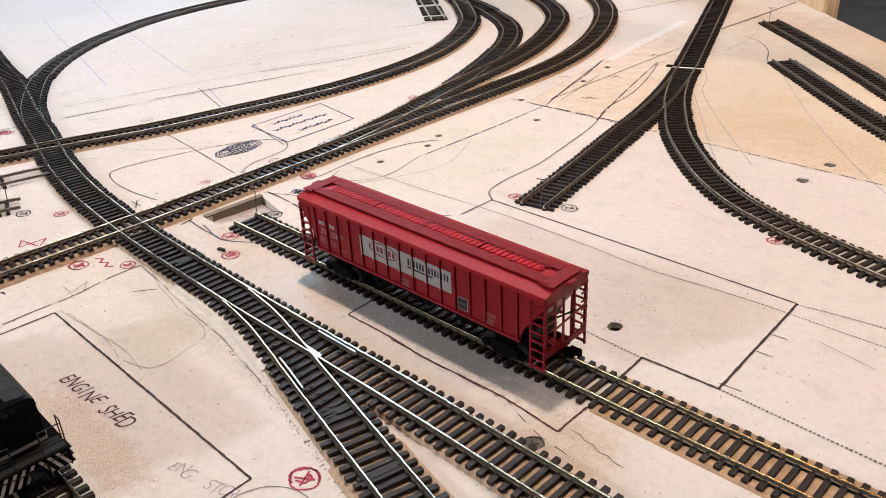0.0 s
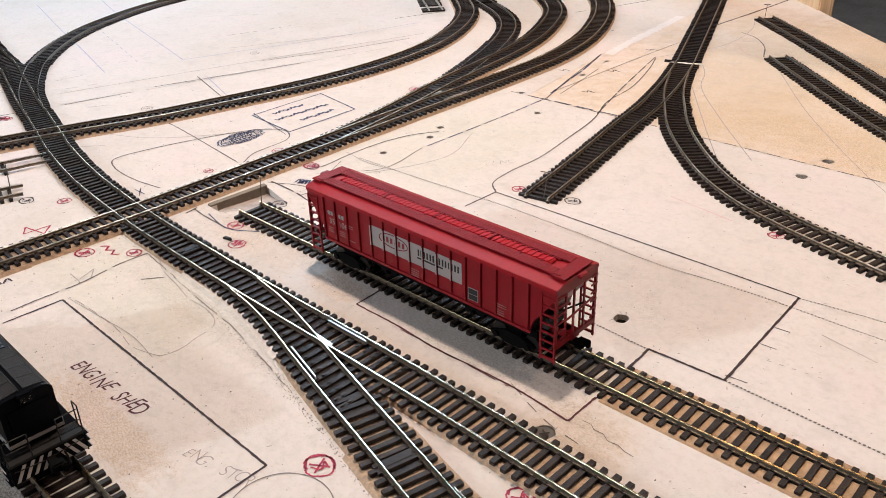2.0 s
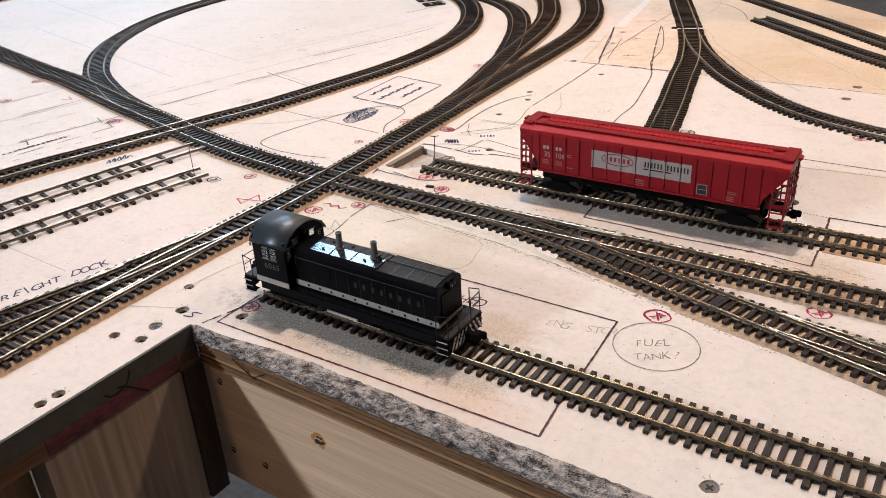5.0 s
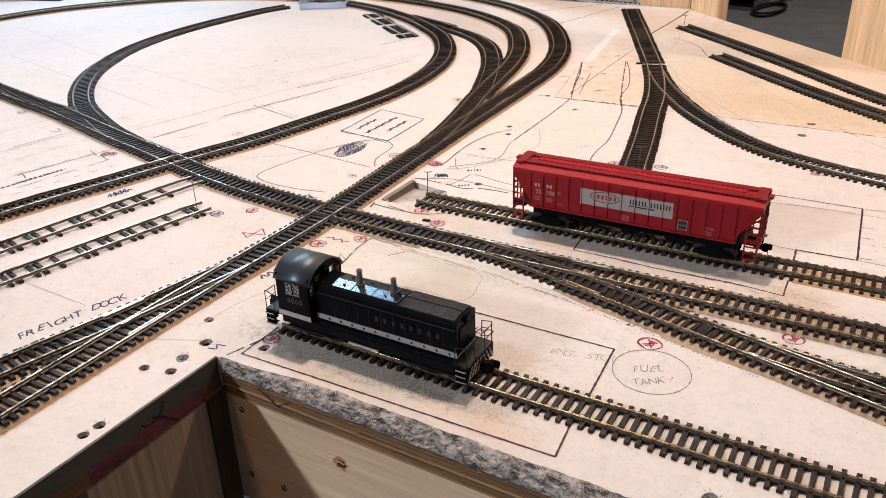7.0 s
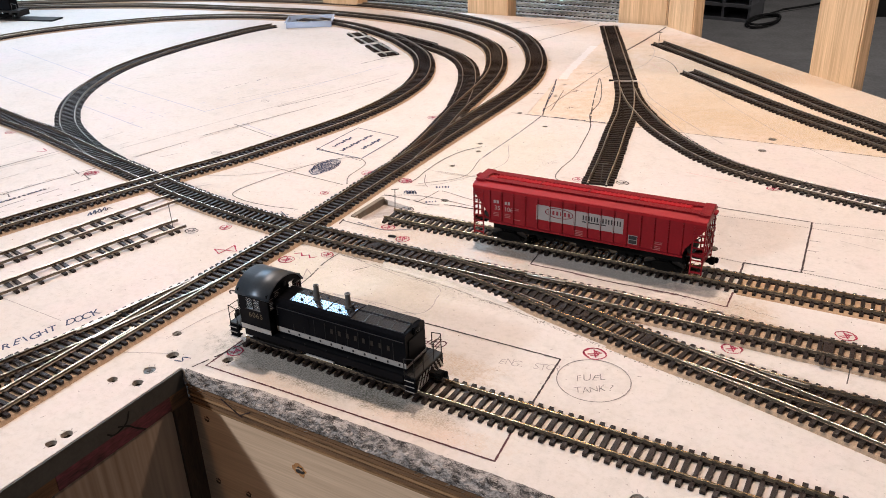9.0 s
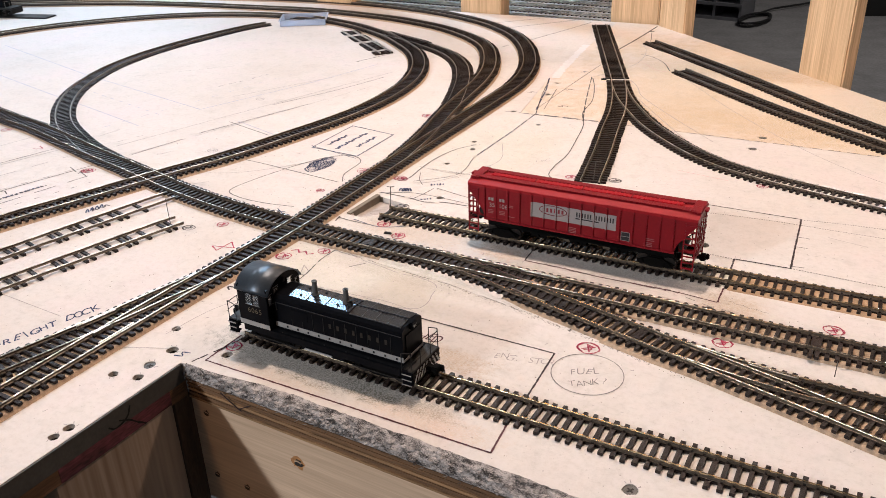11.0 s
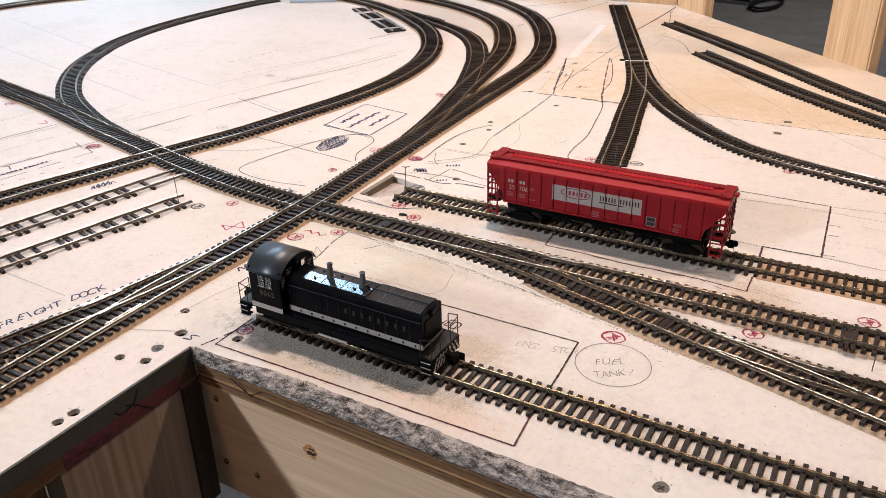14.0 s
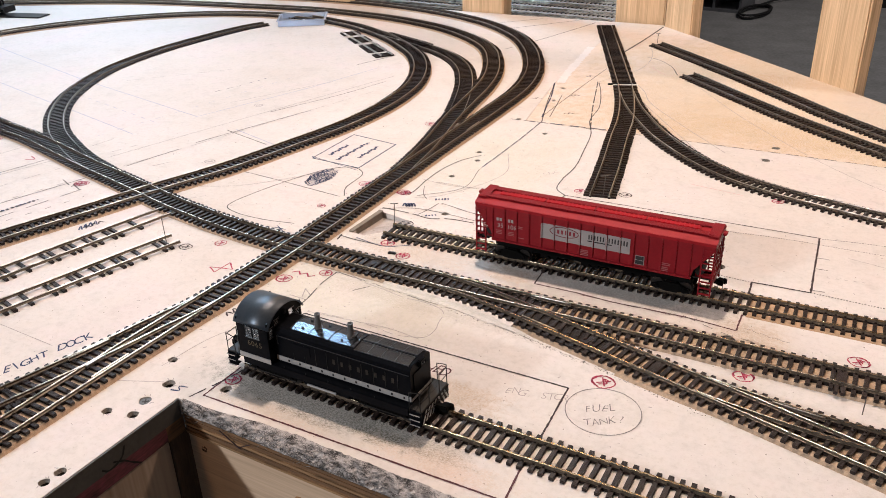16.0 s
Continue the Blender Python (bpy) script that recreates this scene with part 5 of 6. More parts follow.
def truck(parent, x, r, z0, base, name="truck"):
    """A two-axle bogie with cast side frames."""
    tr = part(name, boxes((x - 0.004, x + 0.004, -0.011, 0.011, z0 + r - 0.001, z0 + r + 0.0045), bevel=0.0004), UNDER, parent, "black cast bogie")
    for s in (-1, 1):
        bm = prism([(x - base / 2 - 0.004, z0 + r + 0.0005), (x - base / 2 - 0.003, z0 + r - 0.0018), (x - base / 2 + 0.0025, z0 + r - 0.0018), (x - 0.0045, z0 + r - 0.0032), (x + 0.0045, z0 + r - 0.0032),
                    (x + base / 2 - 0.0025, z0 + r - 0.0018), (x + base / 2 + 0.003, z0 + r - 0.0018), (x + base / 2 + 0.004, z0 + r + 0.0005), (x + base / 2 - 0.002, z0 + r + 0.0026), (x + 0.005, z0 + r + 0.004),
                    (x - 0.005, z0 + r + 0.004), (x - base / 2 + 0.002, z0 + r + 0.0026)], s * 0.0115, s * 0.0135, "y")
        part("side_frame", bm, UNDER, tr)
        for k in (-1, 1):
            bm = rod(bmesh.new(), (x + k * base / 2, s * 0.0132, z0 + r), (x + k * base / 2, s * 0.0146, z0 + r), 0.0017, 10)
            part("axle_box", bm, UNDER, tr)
    for k in (-1, 1):
        wheelset(tr, x + k * base / 2, r, z0)


def coupler(parent, x, sgn, z):
    bm = boxes((min(x, x + sgn * 0.0065), max(x, x + sgn * 0.0065), -0.0016, 0.0016, z - 0.0014, z + 0.0014))
    box(bm, min(x + sgn * 0.0055, x + sgn * 0.010), max(x + sgn * 0.0055, x + sgn * 0.010), -0.0028, 0.0034, z - 0.0022, z + 0.0022, bevel=0.0007)
    box(bm, min(x + sgn * 0.009, x + sgn * 0.012), max(x + sgn * 0.009, x + sgn * 0.012), 0.001, 0.0034, z - 0.0022, z + 0.0022, bevel=0.0006)
    c = part("coupler", bm, UNDER, parent, "black knuckle coupler")
    part("trip_pin", rods([(x + sgn * 0.0095, 0, z - 0.002), (x + sgn * 0.0097, 0.0008, z - 0.0052), (x + sgn * 0.0093, 0.003, z - 0.006)], 0.0003, 5), STEEL, c)


car = thing("hopper_car", "bright red covered hopper freight car model on a siding", "railway car", at=(0.1713, 0.2664, 0.0004), turn=2.55)
HL, HW, EAVE, SILL = 0.0915, 0.0164, 0.0513, 0.0222
side_shape = [(-HL, EAVE), (-HL, 0.0462), (-0.0785, 0.0285), (-0.0765, SILL), (0.0758, SILL), (0.0778, 0.0285), (HL, 0.0462), (HL, EAVE)]
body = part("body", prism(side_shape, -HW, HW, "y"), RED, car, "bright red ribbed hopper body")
for s in (-1, 1):
    for i in range(16):
        x = -0.0768 + 0.01012 * i
        part("rib", boxes((x - 0.0006, x + 0.0006, min(s * HW, s * (HW + 0.001)), max(s * HW, s * (HW + 0.001)), SILL + 0.0006, 0.0488), bevel=0.00028), RED, body)
        if -0.0365 < x < 0.032:
            part("rib_paint", boxes((x - 0.0004, x + 0.0004, min(s * (HW + 0.0009), s * (HW + 0.00106)), max(s * (HW + 0.0009), s * (HW + 0.00106)), 0.0312, 0.0436)), PALE, body)
    part("side_sill", boxes((-0.0775, 0.0765, min(s * (HW - 0.0004), s * (HW + 0.0009)), max(s * (HW - 0.0004), s * (HW + 0.0009)), SILL - 0.0009, SILL + 0.0006)), RED, body)
    part("top_chord", boxes((-HL, HL, min(s * (HW - 0.0002), s * (HW + 0.0011)), max(s * (HW - 0.0002), s * (HW + 0.0011)), EAVE - 0.0022, EAVE + 0.0002), bevel=0.0003), RED_LIT, body)
roof = part("roof", prism([(-HW - 0.0005, EAVE + 0.0002), (-0.0104, 0.0533), (0, 0.0536), (0.0104, 0.0533), (HW + 0.0005, EAVE + 0.0002)], -HL - 0.0004, HL + 0.0004), RED_LIT, car, "red sloping roof")
for s in (-1, 1):
    y0, y1 = sorted((s * 0.0042, s * 0.0104))
    part("running_board", boxes((-0.0838, 0.0838, y0, y1, 0.0544, 0.0548)), RED_ROOF, roof, "dark red grid walkway")
    for x in np.arange(-0.0825, 0.084, 0.0212):
        part("walkway_bracket", boxes((x - 0.0005, x + 0.0005, y0 + 0.0004, y1 - 0.0002, 0.053, 0.0545)), RED_ROOF, roof)
    bm = boxes(*[(x, x + 0.0008, y0 + 0.0003, y1 - 0.0003, 0.0548, 0.05495) for x in np.arange(-0.0835, 0.083, 0.0021)])
    part("walkway_grid", bm, RED_ROOF, roof, "fine raised grid", "stuff")
for s in (-1, 1):
    x0, x1 = sorted((s * 0.084, s * 0.0917))
    part("end_walkway", boxes((x0, x1, -0.0118, 0.0118, 0.0542, 0.0549), bevel=0.0002), RED_ROOF, roof, "dark red end walkway")
    for y in (-0.0095, 0.0095):
        part("walkway_bracket", boxes((s * 0.088 - 0.0006, s * 0.088 + 0.0006, y - 0.001, y + 0.001, 0.0531, 0.0543)), RED_ROOF, roof)
    part("end_step", boxes((min(s * 0.0925, s * 0.0952), max(s * 0.0925, s * 0.0952), -0.003, 0.003, 0.0525, 0.0543), bevel=0.0004), RED, roof)
    part("walkway_latch", boxes((s * 0.086 - 0.0018, s * 0.086 + 0.0018, -0.0102, -0.0092, 0.0548, 0.0553)), RED_ROOF, roof)
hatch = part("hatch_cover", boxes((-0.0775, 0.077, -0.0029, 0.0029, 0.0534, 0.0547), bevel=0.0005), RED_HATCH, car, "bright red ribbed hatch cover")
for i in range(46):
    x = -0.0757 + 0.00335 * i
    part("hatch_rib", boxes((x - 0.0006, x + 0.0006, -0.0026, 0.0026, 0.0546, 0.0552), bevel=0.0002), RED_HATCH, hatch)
for x in (-0.039, 0.0, 0.0385):
    part("hatch_joint", boxes((x - 0.0005, x + 0.0005, -0.0034, 0.0034, 0.0536, 0.0554)), RED_ROOF, hatch)
for s in (-1, 1):
    part("hatch_coaming", boxes((-0.079, 0.0785, min(s * 0.0034, s * 0.0039), max(s * 0.0034, s * 0.0039), 0.0533, 0.0546)), RED_ROOF, hatch)
    for x in np.arange(-0.072, 0.075, 0.0131):
        part("hatch_latch", boxes((x - 0.0008, x + 0.0008, min(s * 0.0029, s * 0.0038), max(s * 0.0029, s * 0.0038), 0.0542, 0.0549)), RED_ROOF, hatch)

for s in (-1, 1):
    xe = s * HL
    fr = part("end_frame", boxes((min(s * 0.074, xe), max(s * 0.074, xe), -0.0035, 0.0035, 0.0165, 0.0205)), RED, car, "red open end frame")
    part("end_sill", boxes((min(xe, xe - s * 0.0012), max(xe, xe - s * 0.0012), -HW, HW, 0.0172, 0.0208), bevel=0.0003), RED, fr)
    for y in (-HW + 0.0006, HW - 0.0006):
        part("corner_post", boxes((min(xe, xe - s * 0.0011), max(xe, xe - s * 0.0011), y - 0.0006, y + 0.0006, 0.0172, EAVE)), RED, fr)
        side_y = math.copysign(HW, y)
        lad = part("side_ladder", boxes(*[(xx - 0.00045, xx + 0.00045, side_y - 0.0005, side_y + 0.0005, 0.0095, 0.0472) for xx in (xe - s * 0.0006, xe - s * 0.0088)]), RED, fr, "red ladder")
        for k in range(8):
            z = 0.0105 + 0.0049 * k
            part("rung", boxes((min(xe, xe - s * 0.009), max(xe, xe - s * 0.009), side_y - 0.0004, side_y + 0.0004, z, z + (0.0009 if k else 0.0014))), RED, lad)
    for y in (-0.0085, -0.002, 0.0065):
        part("end_post", boxes((min(xe, xe - s * 0.0009), max(xe, xe - s * 0.0009), y - 0.0005, y + 0.0005, 0.02, EAVE)), RED, fr)
    for y0, y1 in ((-HW, -0.0092), (0.0105, HW)):
        for k in range(6):
            z = 0.0225 + 0.0046 * k
            part("end_rung", boxes((min(xe, xe + s * 0.0005), max(xe, xe + s * 0.0005), y0 + 0.0008, y1, z, z + 0.0009)), RED, fr)
    part("hand_rail", rods([(xe + s * 0.0004, -0.0092, 0.0315), (xe + s * 0.0004, HW - 0.001, 0.0345)], 0.00055, 6), RED, fr)
    # black instead of red: the shade below the end slope is put in
    part("end_slope", prism([(s * 0.0795, 0.0382), (s * 0.0765, 0.0225), (s * 0.0745, 0.0225), (s * 0.0745, 0.0382)], -0.0145, 0.0145, "y"), DARK, fr, "end sheet coloured black for its shade")
    part("brake_cylinder", rod(bmesh.new(), (s * 0.081, -0.011, 0.026), (s * 0.081, 0.002, 0.026), 0.0034, 14), DARK, fr, "black air cylinder")
    part("brace", rods([(s * 0.077, 0.009, 0.022), (s * 0.0905, 0.009, 0.033)], 0.0005, 6), DARK, fr)
    part("brace", rods([(s * 0.077, -0.012, 0.021), (s * 0.0905, -0.012, 0.021)], 0.0005, 6), DARK, fr)
    coupler(car, xe - s * 0.0045, s, 0.0147)
    truck(car, s * 0.0625, 0.0048, RAILTOP, 0.0202)
# added black blocks over the bogies and between the hoppers stand for shade
part("bolster_shroud", boxes((-0.077, 0.077, -0.0105, 0.0105, 0.0132, SILL + 0.0002), bevel=0.001), UNDER, car, "black block for the shade over the bogies")
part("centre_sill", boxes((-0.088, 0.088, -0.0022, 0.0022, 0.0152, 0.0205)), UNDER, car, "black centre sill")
part("underbody", boxes((-0.047, 0.047, -0.0105, 0.0105, 0.0138, SILL + 0.0004), bevel=0.001), UNDER, car, "black block for the shade between the hoppers")
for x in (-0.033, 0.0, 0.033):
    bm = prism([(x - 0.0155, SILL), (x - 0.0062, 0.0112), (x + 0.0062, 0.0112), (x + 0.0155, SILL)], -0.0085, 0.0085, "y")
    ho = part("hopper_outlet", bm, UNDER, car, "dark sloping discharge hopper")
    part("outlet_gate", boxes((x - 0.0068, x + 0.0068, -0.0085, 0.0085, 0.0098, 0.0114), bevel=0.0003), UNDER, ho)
    for s in (-1, 1):
        part("gate_gear", rod(bmesh.new(), (x, s * 0.0085, 0.0112), (x, s * 0.0105, 0.0112), 0.0012, 10), UNDER, ho)

for s in (-1, 1):
    Y = s * (HW + 0.00012)
    flat = lambda x, z: Matrix.Translation((x, s * (HW + 0.0002), z)) @ (pose(0, 0, 0, 90, 0, 0) if s < 0 else pose(0, 0, 0, 90, 0, 180))
    dx = -s
    part("white_panel", boxes((-0.0362, 0.0318, min(Y - 0.00006, Y + 0.00006), max(Y - 0.00006, Y + 0.00006), 0.0312, 0.0436)), PALE, body, "pale grey lettering panel")
    z2 = s * (HW + 0.0003)
    ov = [(-0.0185 * dx + 0.0112 * math.cos(a), 0.0388 + 0.0039 * math.sin(a)) for a in np.linspace(0, 2 * math.pi, 30)]
    part("oval_logo", rods([(x, z2, z) for x, z in ov], 0.00028, 4), RED_INK, body, "plain red oval emblem")
    for k in range(6):
        part("emblem_bar", boxes((-0.0185 * dx - 0.0085 + 0.0031 * k, -0.0185 * dx - 0.0069 + 0.0031 * k, z2 - 0.0001, z2 + 0.0001, 0.0372, 0.0404)), RED_INK, body)
    for k in range(7):
        x = 0.0152 * dx + (-0.0132 + 0.0044 * k)
        part("letter_bar", boxes((x - 0.0015, x - 0.0006, z2 - 0.0001, z2 + 0.0001, 0.0372, 0.041)), DECAL, body)
        part("letter_bar", boxes((x + 0.0006, x + 0.0015, z2 - 0.0001, z2 + 0.0001, 0.0372, 0.041)), DECAL, body)
    part("small_print", boxes((0.0125 * dx - 0.0125, 0.0125 * dx + 0.006, z2 - 0.0001, z2 + 0.0001, 0.0354, 0.0362)), DECAL, body)
    lx = 0.0662
    for k in range(4):
        x = (-lx if s < 0 else lx) + (-0.0052 + 0.0026 * k + (0.0032 if k > 1 else -0.0012)) * (1 if s < 0 else 1)
        part("mark_bar", boxes((x - 0.0009, x + 0.0009, z2 - 0.0001, z2 + 0.0001, 0.0387, 0.0412)), PALE, body)
    lettering("35", 0.0052, PALE, body, flat(-lx - 0.0042 if s < 0 else lx + 0.0042, 0.0346), "car_number", "pale number")
    lettering("106", 0.0052, PALE, body, flat(-lx + 0.0055 if s < 0 else lx - 0.0055, 0.0346), "car_number", "pale number")
    for x, z, w, n in ((-0.0715, 0.0302, 0.0048, 3), (-0.0615, 0.0302, 0.005, 3), (-0.0537, 0.0362, 0.0036, 2), (-0.053, 0.0268, 0.005, 1), (-0.0025, 0.0272, 0.0065, 4), (0.0578, 0.0295, 0.0072, 2), (0.057, 0.0262, 0.0062, 3)):
        x = x if s < 0 else -x
        for k in range(n):
            part("small_print", boxes((x - w / 2, x + w / 2, z2 - 0.0001, z2 + 0.0001, z - 0.0013 * k, z - 0.0013 * k + 0.0006)), PALE_DIM, body)
    x = 0.0394 if s < 0 else -0.0394
    lab = part("data_plate", boxes((x - 0.0034, x + 0.0034, Y - 0.00006, Y + 0.00006, 0.0246, 0.0318)), PALE, body, "small pale-edged black plate")
    for zz in (0.025, 0.0284):
        part("plate_field", boxes((x - 0.003, x + 0.003, z2 - 0.00005, z2 + 0.00005, zz, zz + 0.003)), DECAL, lab)

# ---- locomotive ----
SILVER = material("silver_stripe", (0.32, 0.31, 0.3), 0.4, 0.1, 0.1, 300)
STRIPE = material("white_stripe", (0.5, 0.5, 0.49), 0.5, 0, 0.1, 300)
DIM_GOLD = material("dim_gold_bars", (0.017, 0.0135, 0.009), 0.5, 0.2, 0.1, 300)
GOLD = material("dull_gold_lettering", (0.085, 0.066, 0.036), 0.5, 0.2, 0.1, 300)
GRILLE = material("radiator_grille", (0.012, 0.0105, 0.0095), 0.6, 0.0, 0.3, 1200, 0.4, 3000, spec=0.25)
GLASS = bpy.data.materials.new("window_glass")
GLASS.use_nodes = True
gb = GLASS.node_tree.nodes["Principled BSDF"]
gb.inputs["Base Color"].default_value, gb.inputs["Roughness"].default_value = (0.85, 0.88, 0.9, 1), 0.04
gb.inputs["Transmission Weight"].default_value, gb.inputs["IOR"].default_value = 0.95, 1.2

loco = thing("locomotive", "black diesel switcher locomotive model with pale stripe", "locomotive", at=(0.0883, 0.0526, 0.0), turn=1.06)
DECK = 0.0166
frame_part = part("frame", boxes((-0.068, 0.064, -0.0162, 0.0162, DECK - 0.0016, DECK), bevel=0.0003), BLACK, loco, "black walkway deck")
part("side_skirt", boxes((-0.062, 0.059, -0.0165, -0.0155, DECK - 0.0052, DECK - 0.0004)), BLACK, frame_part)
part("side_skirt", boxes((-0.062, 0.059, 0.0155, 0.0165, DECK - 0.0052, DECK - 0.0004)), BLACK, frame_part)
part("under_frame", boxes((-0.066, 0.062, -0.007, 0.007, 0.0095, DECK - 0.0016)), DARK, frame_part)
HY, HT = 0.0112, 0.0412
hood = part("hood", prism([(-HY, DECK), (-HY, HT - 0.0026), (-HY + 0.0016, HT - 0.001), (-HY + 0.0034, HT - 0.0004), (0, HT), (HY - 0.0034, HT - 0.0004), (HY - 0.0016, HT - 0.001), (HY, HT - 0.0026), (HY, DECK)], -0.039, 0.0585), BLACK, loco, "black engine hood")
for s in (-1, 1):
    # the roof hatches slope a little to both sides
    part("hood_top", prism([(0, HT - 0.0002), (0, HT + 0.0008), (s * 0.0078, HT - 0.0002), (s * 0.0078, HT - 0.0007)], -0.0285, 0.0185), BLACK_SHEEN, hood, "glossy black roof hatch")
    for x in (-0.0285, -0.0145, 0.0, 0.0155):
        part("hatch_seam", prism([(0, HT + 0.0004), (0, HT + 0.001), (s * 0.0078, HT), (s * 0.0078, HT - 0.0004)], x - 0.0002, x + 0.0002), DARK, hood)
    for x in (-0.021, -0.0075, 0.008):
        y0, y1 = sorted((s * 0.0044, s * 0.0052))
        part("lift_lug", boxes((x - 0.0007, x + 0.0007, y0, y1, HT, HT + 0.0011)), DARK, hood)
for i in range(4):
    x = 0.0195 + 0.0092 * i
    for s, m in ((-1, GRILLE), (1, GRILLE)):
        gr = part("radiator_panel", prism([(s * 0.0014, HT - 0.0004), (s * 0.0014, HT + 0.0006), (s * 0.0088, HT - 0.0004), (s * 0.0088, HT - 0.0012)], x, x + 0.0088), m, hood, "mesh radiator panel")
        part("panel_rim", prism([(s * 0.0014, HT - 0.0004), (s * 0.0014, HT + 0.0008), (s * 0.0088, HT - 0.0002), (s * 0.0088, HT - 0.0012)], x + 0.0088, x + 0.0091), STACK_DIM, gr)
for y in (-0.0091, -0.0011, 0.0011, 0.0091):
    part("panel_rim", boxes((0.0192, 0.0566, y - 0.00015, y + 0.00015, HT - 0.0012, HT + 0.001 - 0.13 * abs(y))), STACK_DIM, hood)
for s in (-1, 1):
    y = s * (HY + 0.0001)
    st = part("stripe", boxes((-0.0385, 0.0586, min(y, y + s * 0.0003), max(y, y + s * 0.0003), DECK + 0.0012, DECK + 0.0046)), SILVER, hood, "pale silver stripe")
    for i in range(11):
        x = -0.029 + 0.0083 * i
        part("door_latch", boxes((x - 0.0005, x + 0.0005, min(y, y + s * 0.0007), max(y, y + s * 0.0007), DECK + 0.0023, DECK + 0.0036)), DARK, st)
        if i:
            part("door_seam", boxes((x - 0.0043, x - 0.0039, min(y, y + s * 0.0002), max(y, y + s * 0.0002), DECK + 0.005, HT - 0.0075)), DARK, hood)
    part("hood_ledge", boxes((-0.037, 0.0575, min(y, y + s * 0.0004), max(y, y + s * 0.0004), HT - 0.0058, HT - 0.0054)), STACK_DIM, hood)
    part("grab_iron", rods([(-0.036, y, 0.030), (-0.036, y + s * 0.001, 0.0305), (-0.036, y + s * 0.001, 0.036), (-0.036, y, 0.0365)], 0.00025, 5), DARK, hood)
    for k in range(8):
        x = (0.0052 + 0.0059 * k) if s < 0 else (0.0465 - 0.0059 * k)
        part("letter_bar", boxes((x - 0.0009, x + 0.0009, min(y, y + s * 0.00015), max(y, y + s * 0.00015), 0.0272, 0.0306)), DIM_GOLD, hood)
    part("vent_door", boxes((-0.026, -0.012, min(y, y + s * 0.0003), max(y, y + s * 0.0003), 0.0262, 0.0335), bevel=0.0001), BLACK, hood)
part("front_grille", boxes((0.0585, 0.0591, -0.0085, 0.0085, DECK + 0.007, HT - 0.006), bevel=0.0002), BLACK, hood, "dark front grille")
part("front_stripe", boxes((0.0585, 0.0589, -HY, HY, DECK + 0.0012, DECK + 0.0028)), SILVER, hood, "thin pale stripe")
hd = part("headlight", boxes((0.0578, 0.0605, -0.0032, 0.0032, HT - 0.0045, HT + 0.0002), bevel=0.0006), BLACK, hood, "twin headlight housing")
for y in (-0.0014, 0.0014):
    part("lens", rod(bmesh.new(), (0.0604, y, HT - 0.0022), (0.0609, y, HT - 0.0022), 0.0011, 12), GLASS, hd, "clear lens")
for x, y in ((-0.0128, 0.0), (0.0112, 0.0)):
    bm = rod(bmesh.new(), (x, y, HT), (x, y, HT + 0.0098), 0.0021, 20, 0.0015)
    rod(bm, (x, y, HT + 0.0092), (x, y, HT + 0.0102), 0.0018, 20)
    rod(bm, (x, y, HT), (x, y, HT + 0.0014), 0.0026, 20)
    stk = part("exhaust_stack", bm, STACK, hood, "grey tapered exhaust stack")
    part("stack_mouth", rod(bmesh.new(), (x, y, HT + 0.0101), (x, y, HT + 0.0104), 0.0011, 14), DARK, stk)
bell = part("bell", rod(bmesh.new(), (0.0155, -0.0015, HT + 0.0005), (0.0155, -0.0015, HT + 0.0036), 0.0018, 12, 0.0007), DARK, hood, "small black bell")
part("bell_bracket", boxes((0.0148, 0.0162, -0.0042, 0.0012, HT + 0.0034, HT + 0.0041)), DARK, bell)

CX0, CX1, CY, CW = -0.0638, -0.0392, 0.0168, 0.0425


def wall_with(holes, u0, u1, w0, w1, thick, place):
    """A cab wall in (u, up) with window openings cut through it."""
    bm = bmesh.new()
    for a0, a1, b0, b1 in [(u0, u1, w0, w1)] + list(holes):
        vs = [bm.verts.new((u, w, 0)) for u, w in ((a0, b0), (a1, b0), (a1, b1), (a0, b1))]
        for i in range(4):
            bm.edges.new((vs[i], vs[(i + 1) % 4]))
    bmesh.ops.triangle_fill(bm, use_beauty=True, use_dissolve=False, edges=bm.edges[:], normal=(0, 0, 1))
    out = bmesh.ops.extrude_face_region(bm, geom=bm.faces[:])
    for v in [g for g in out["geom"] if isinstance(g, bmesh.types.BMVert)]:
        v.co.z = thick
    for v in bm.verts:
        u, w, d = v.co
        v.co = (u, -CY + d, w) if place == "y-" else (u, CY - d, w) if place == "y+" else (CX1 - d, u, w) if place == "x+" else (CX0 + d, u, w)
    bmesh.ops.recalc_face_normals(bm, faces=bm.faces)
    return bm


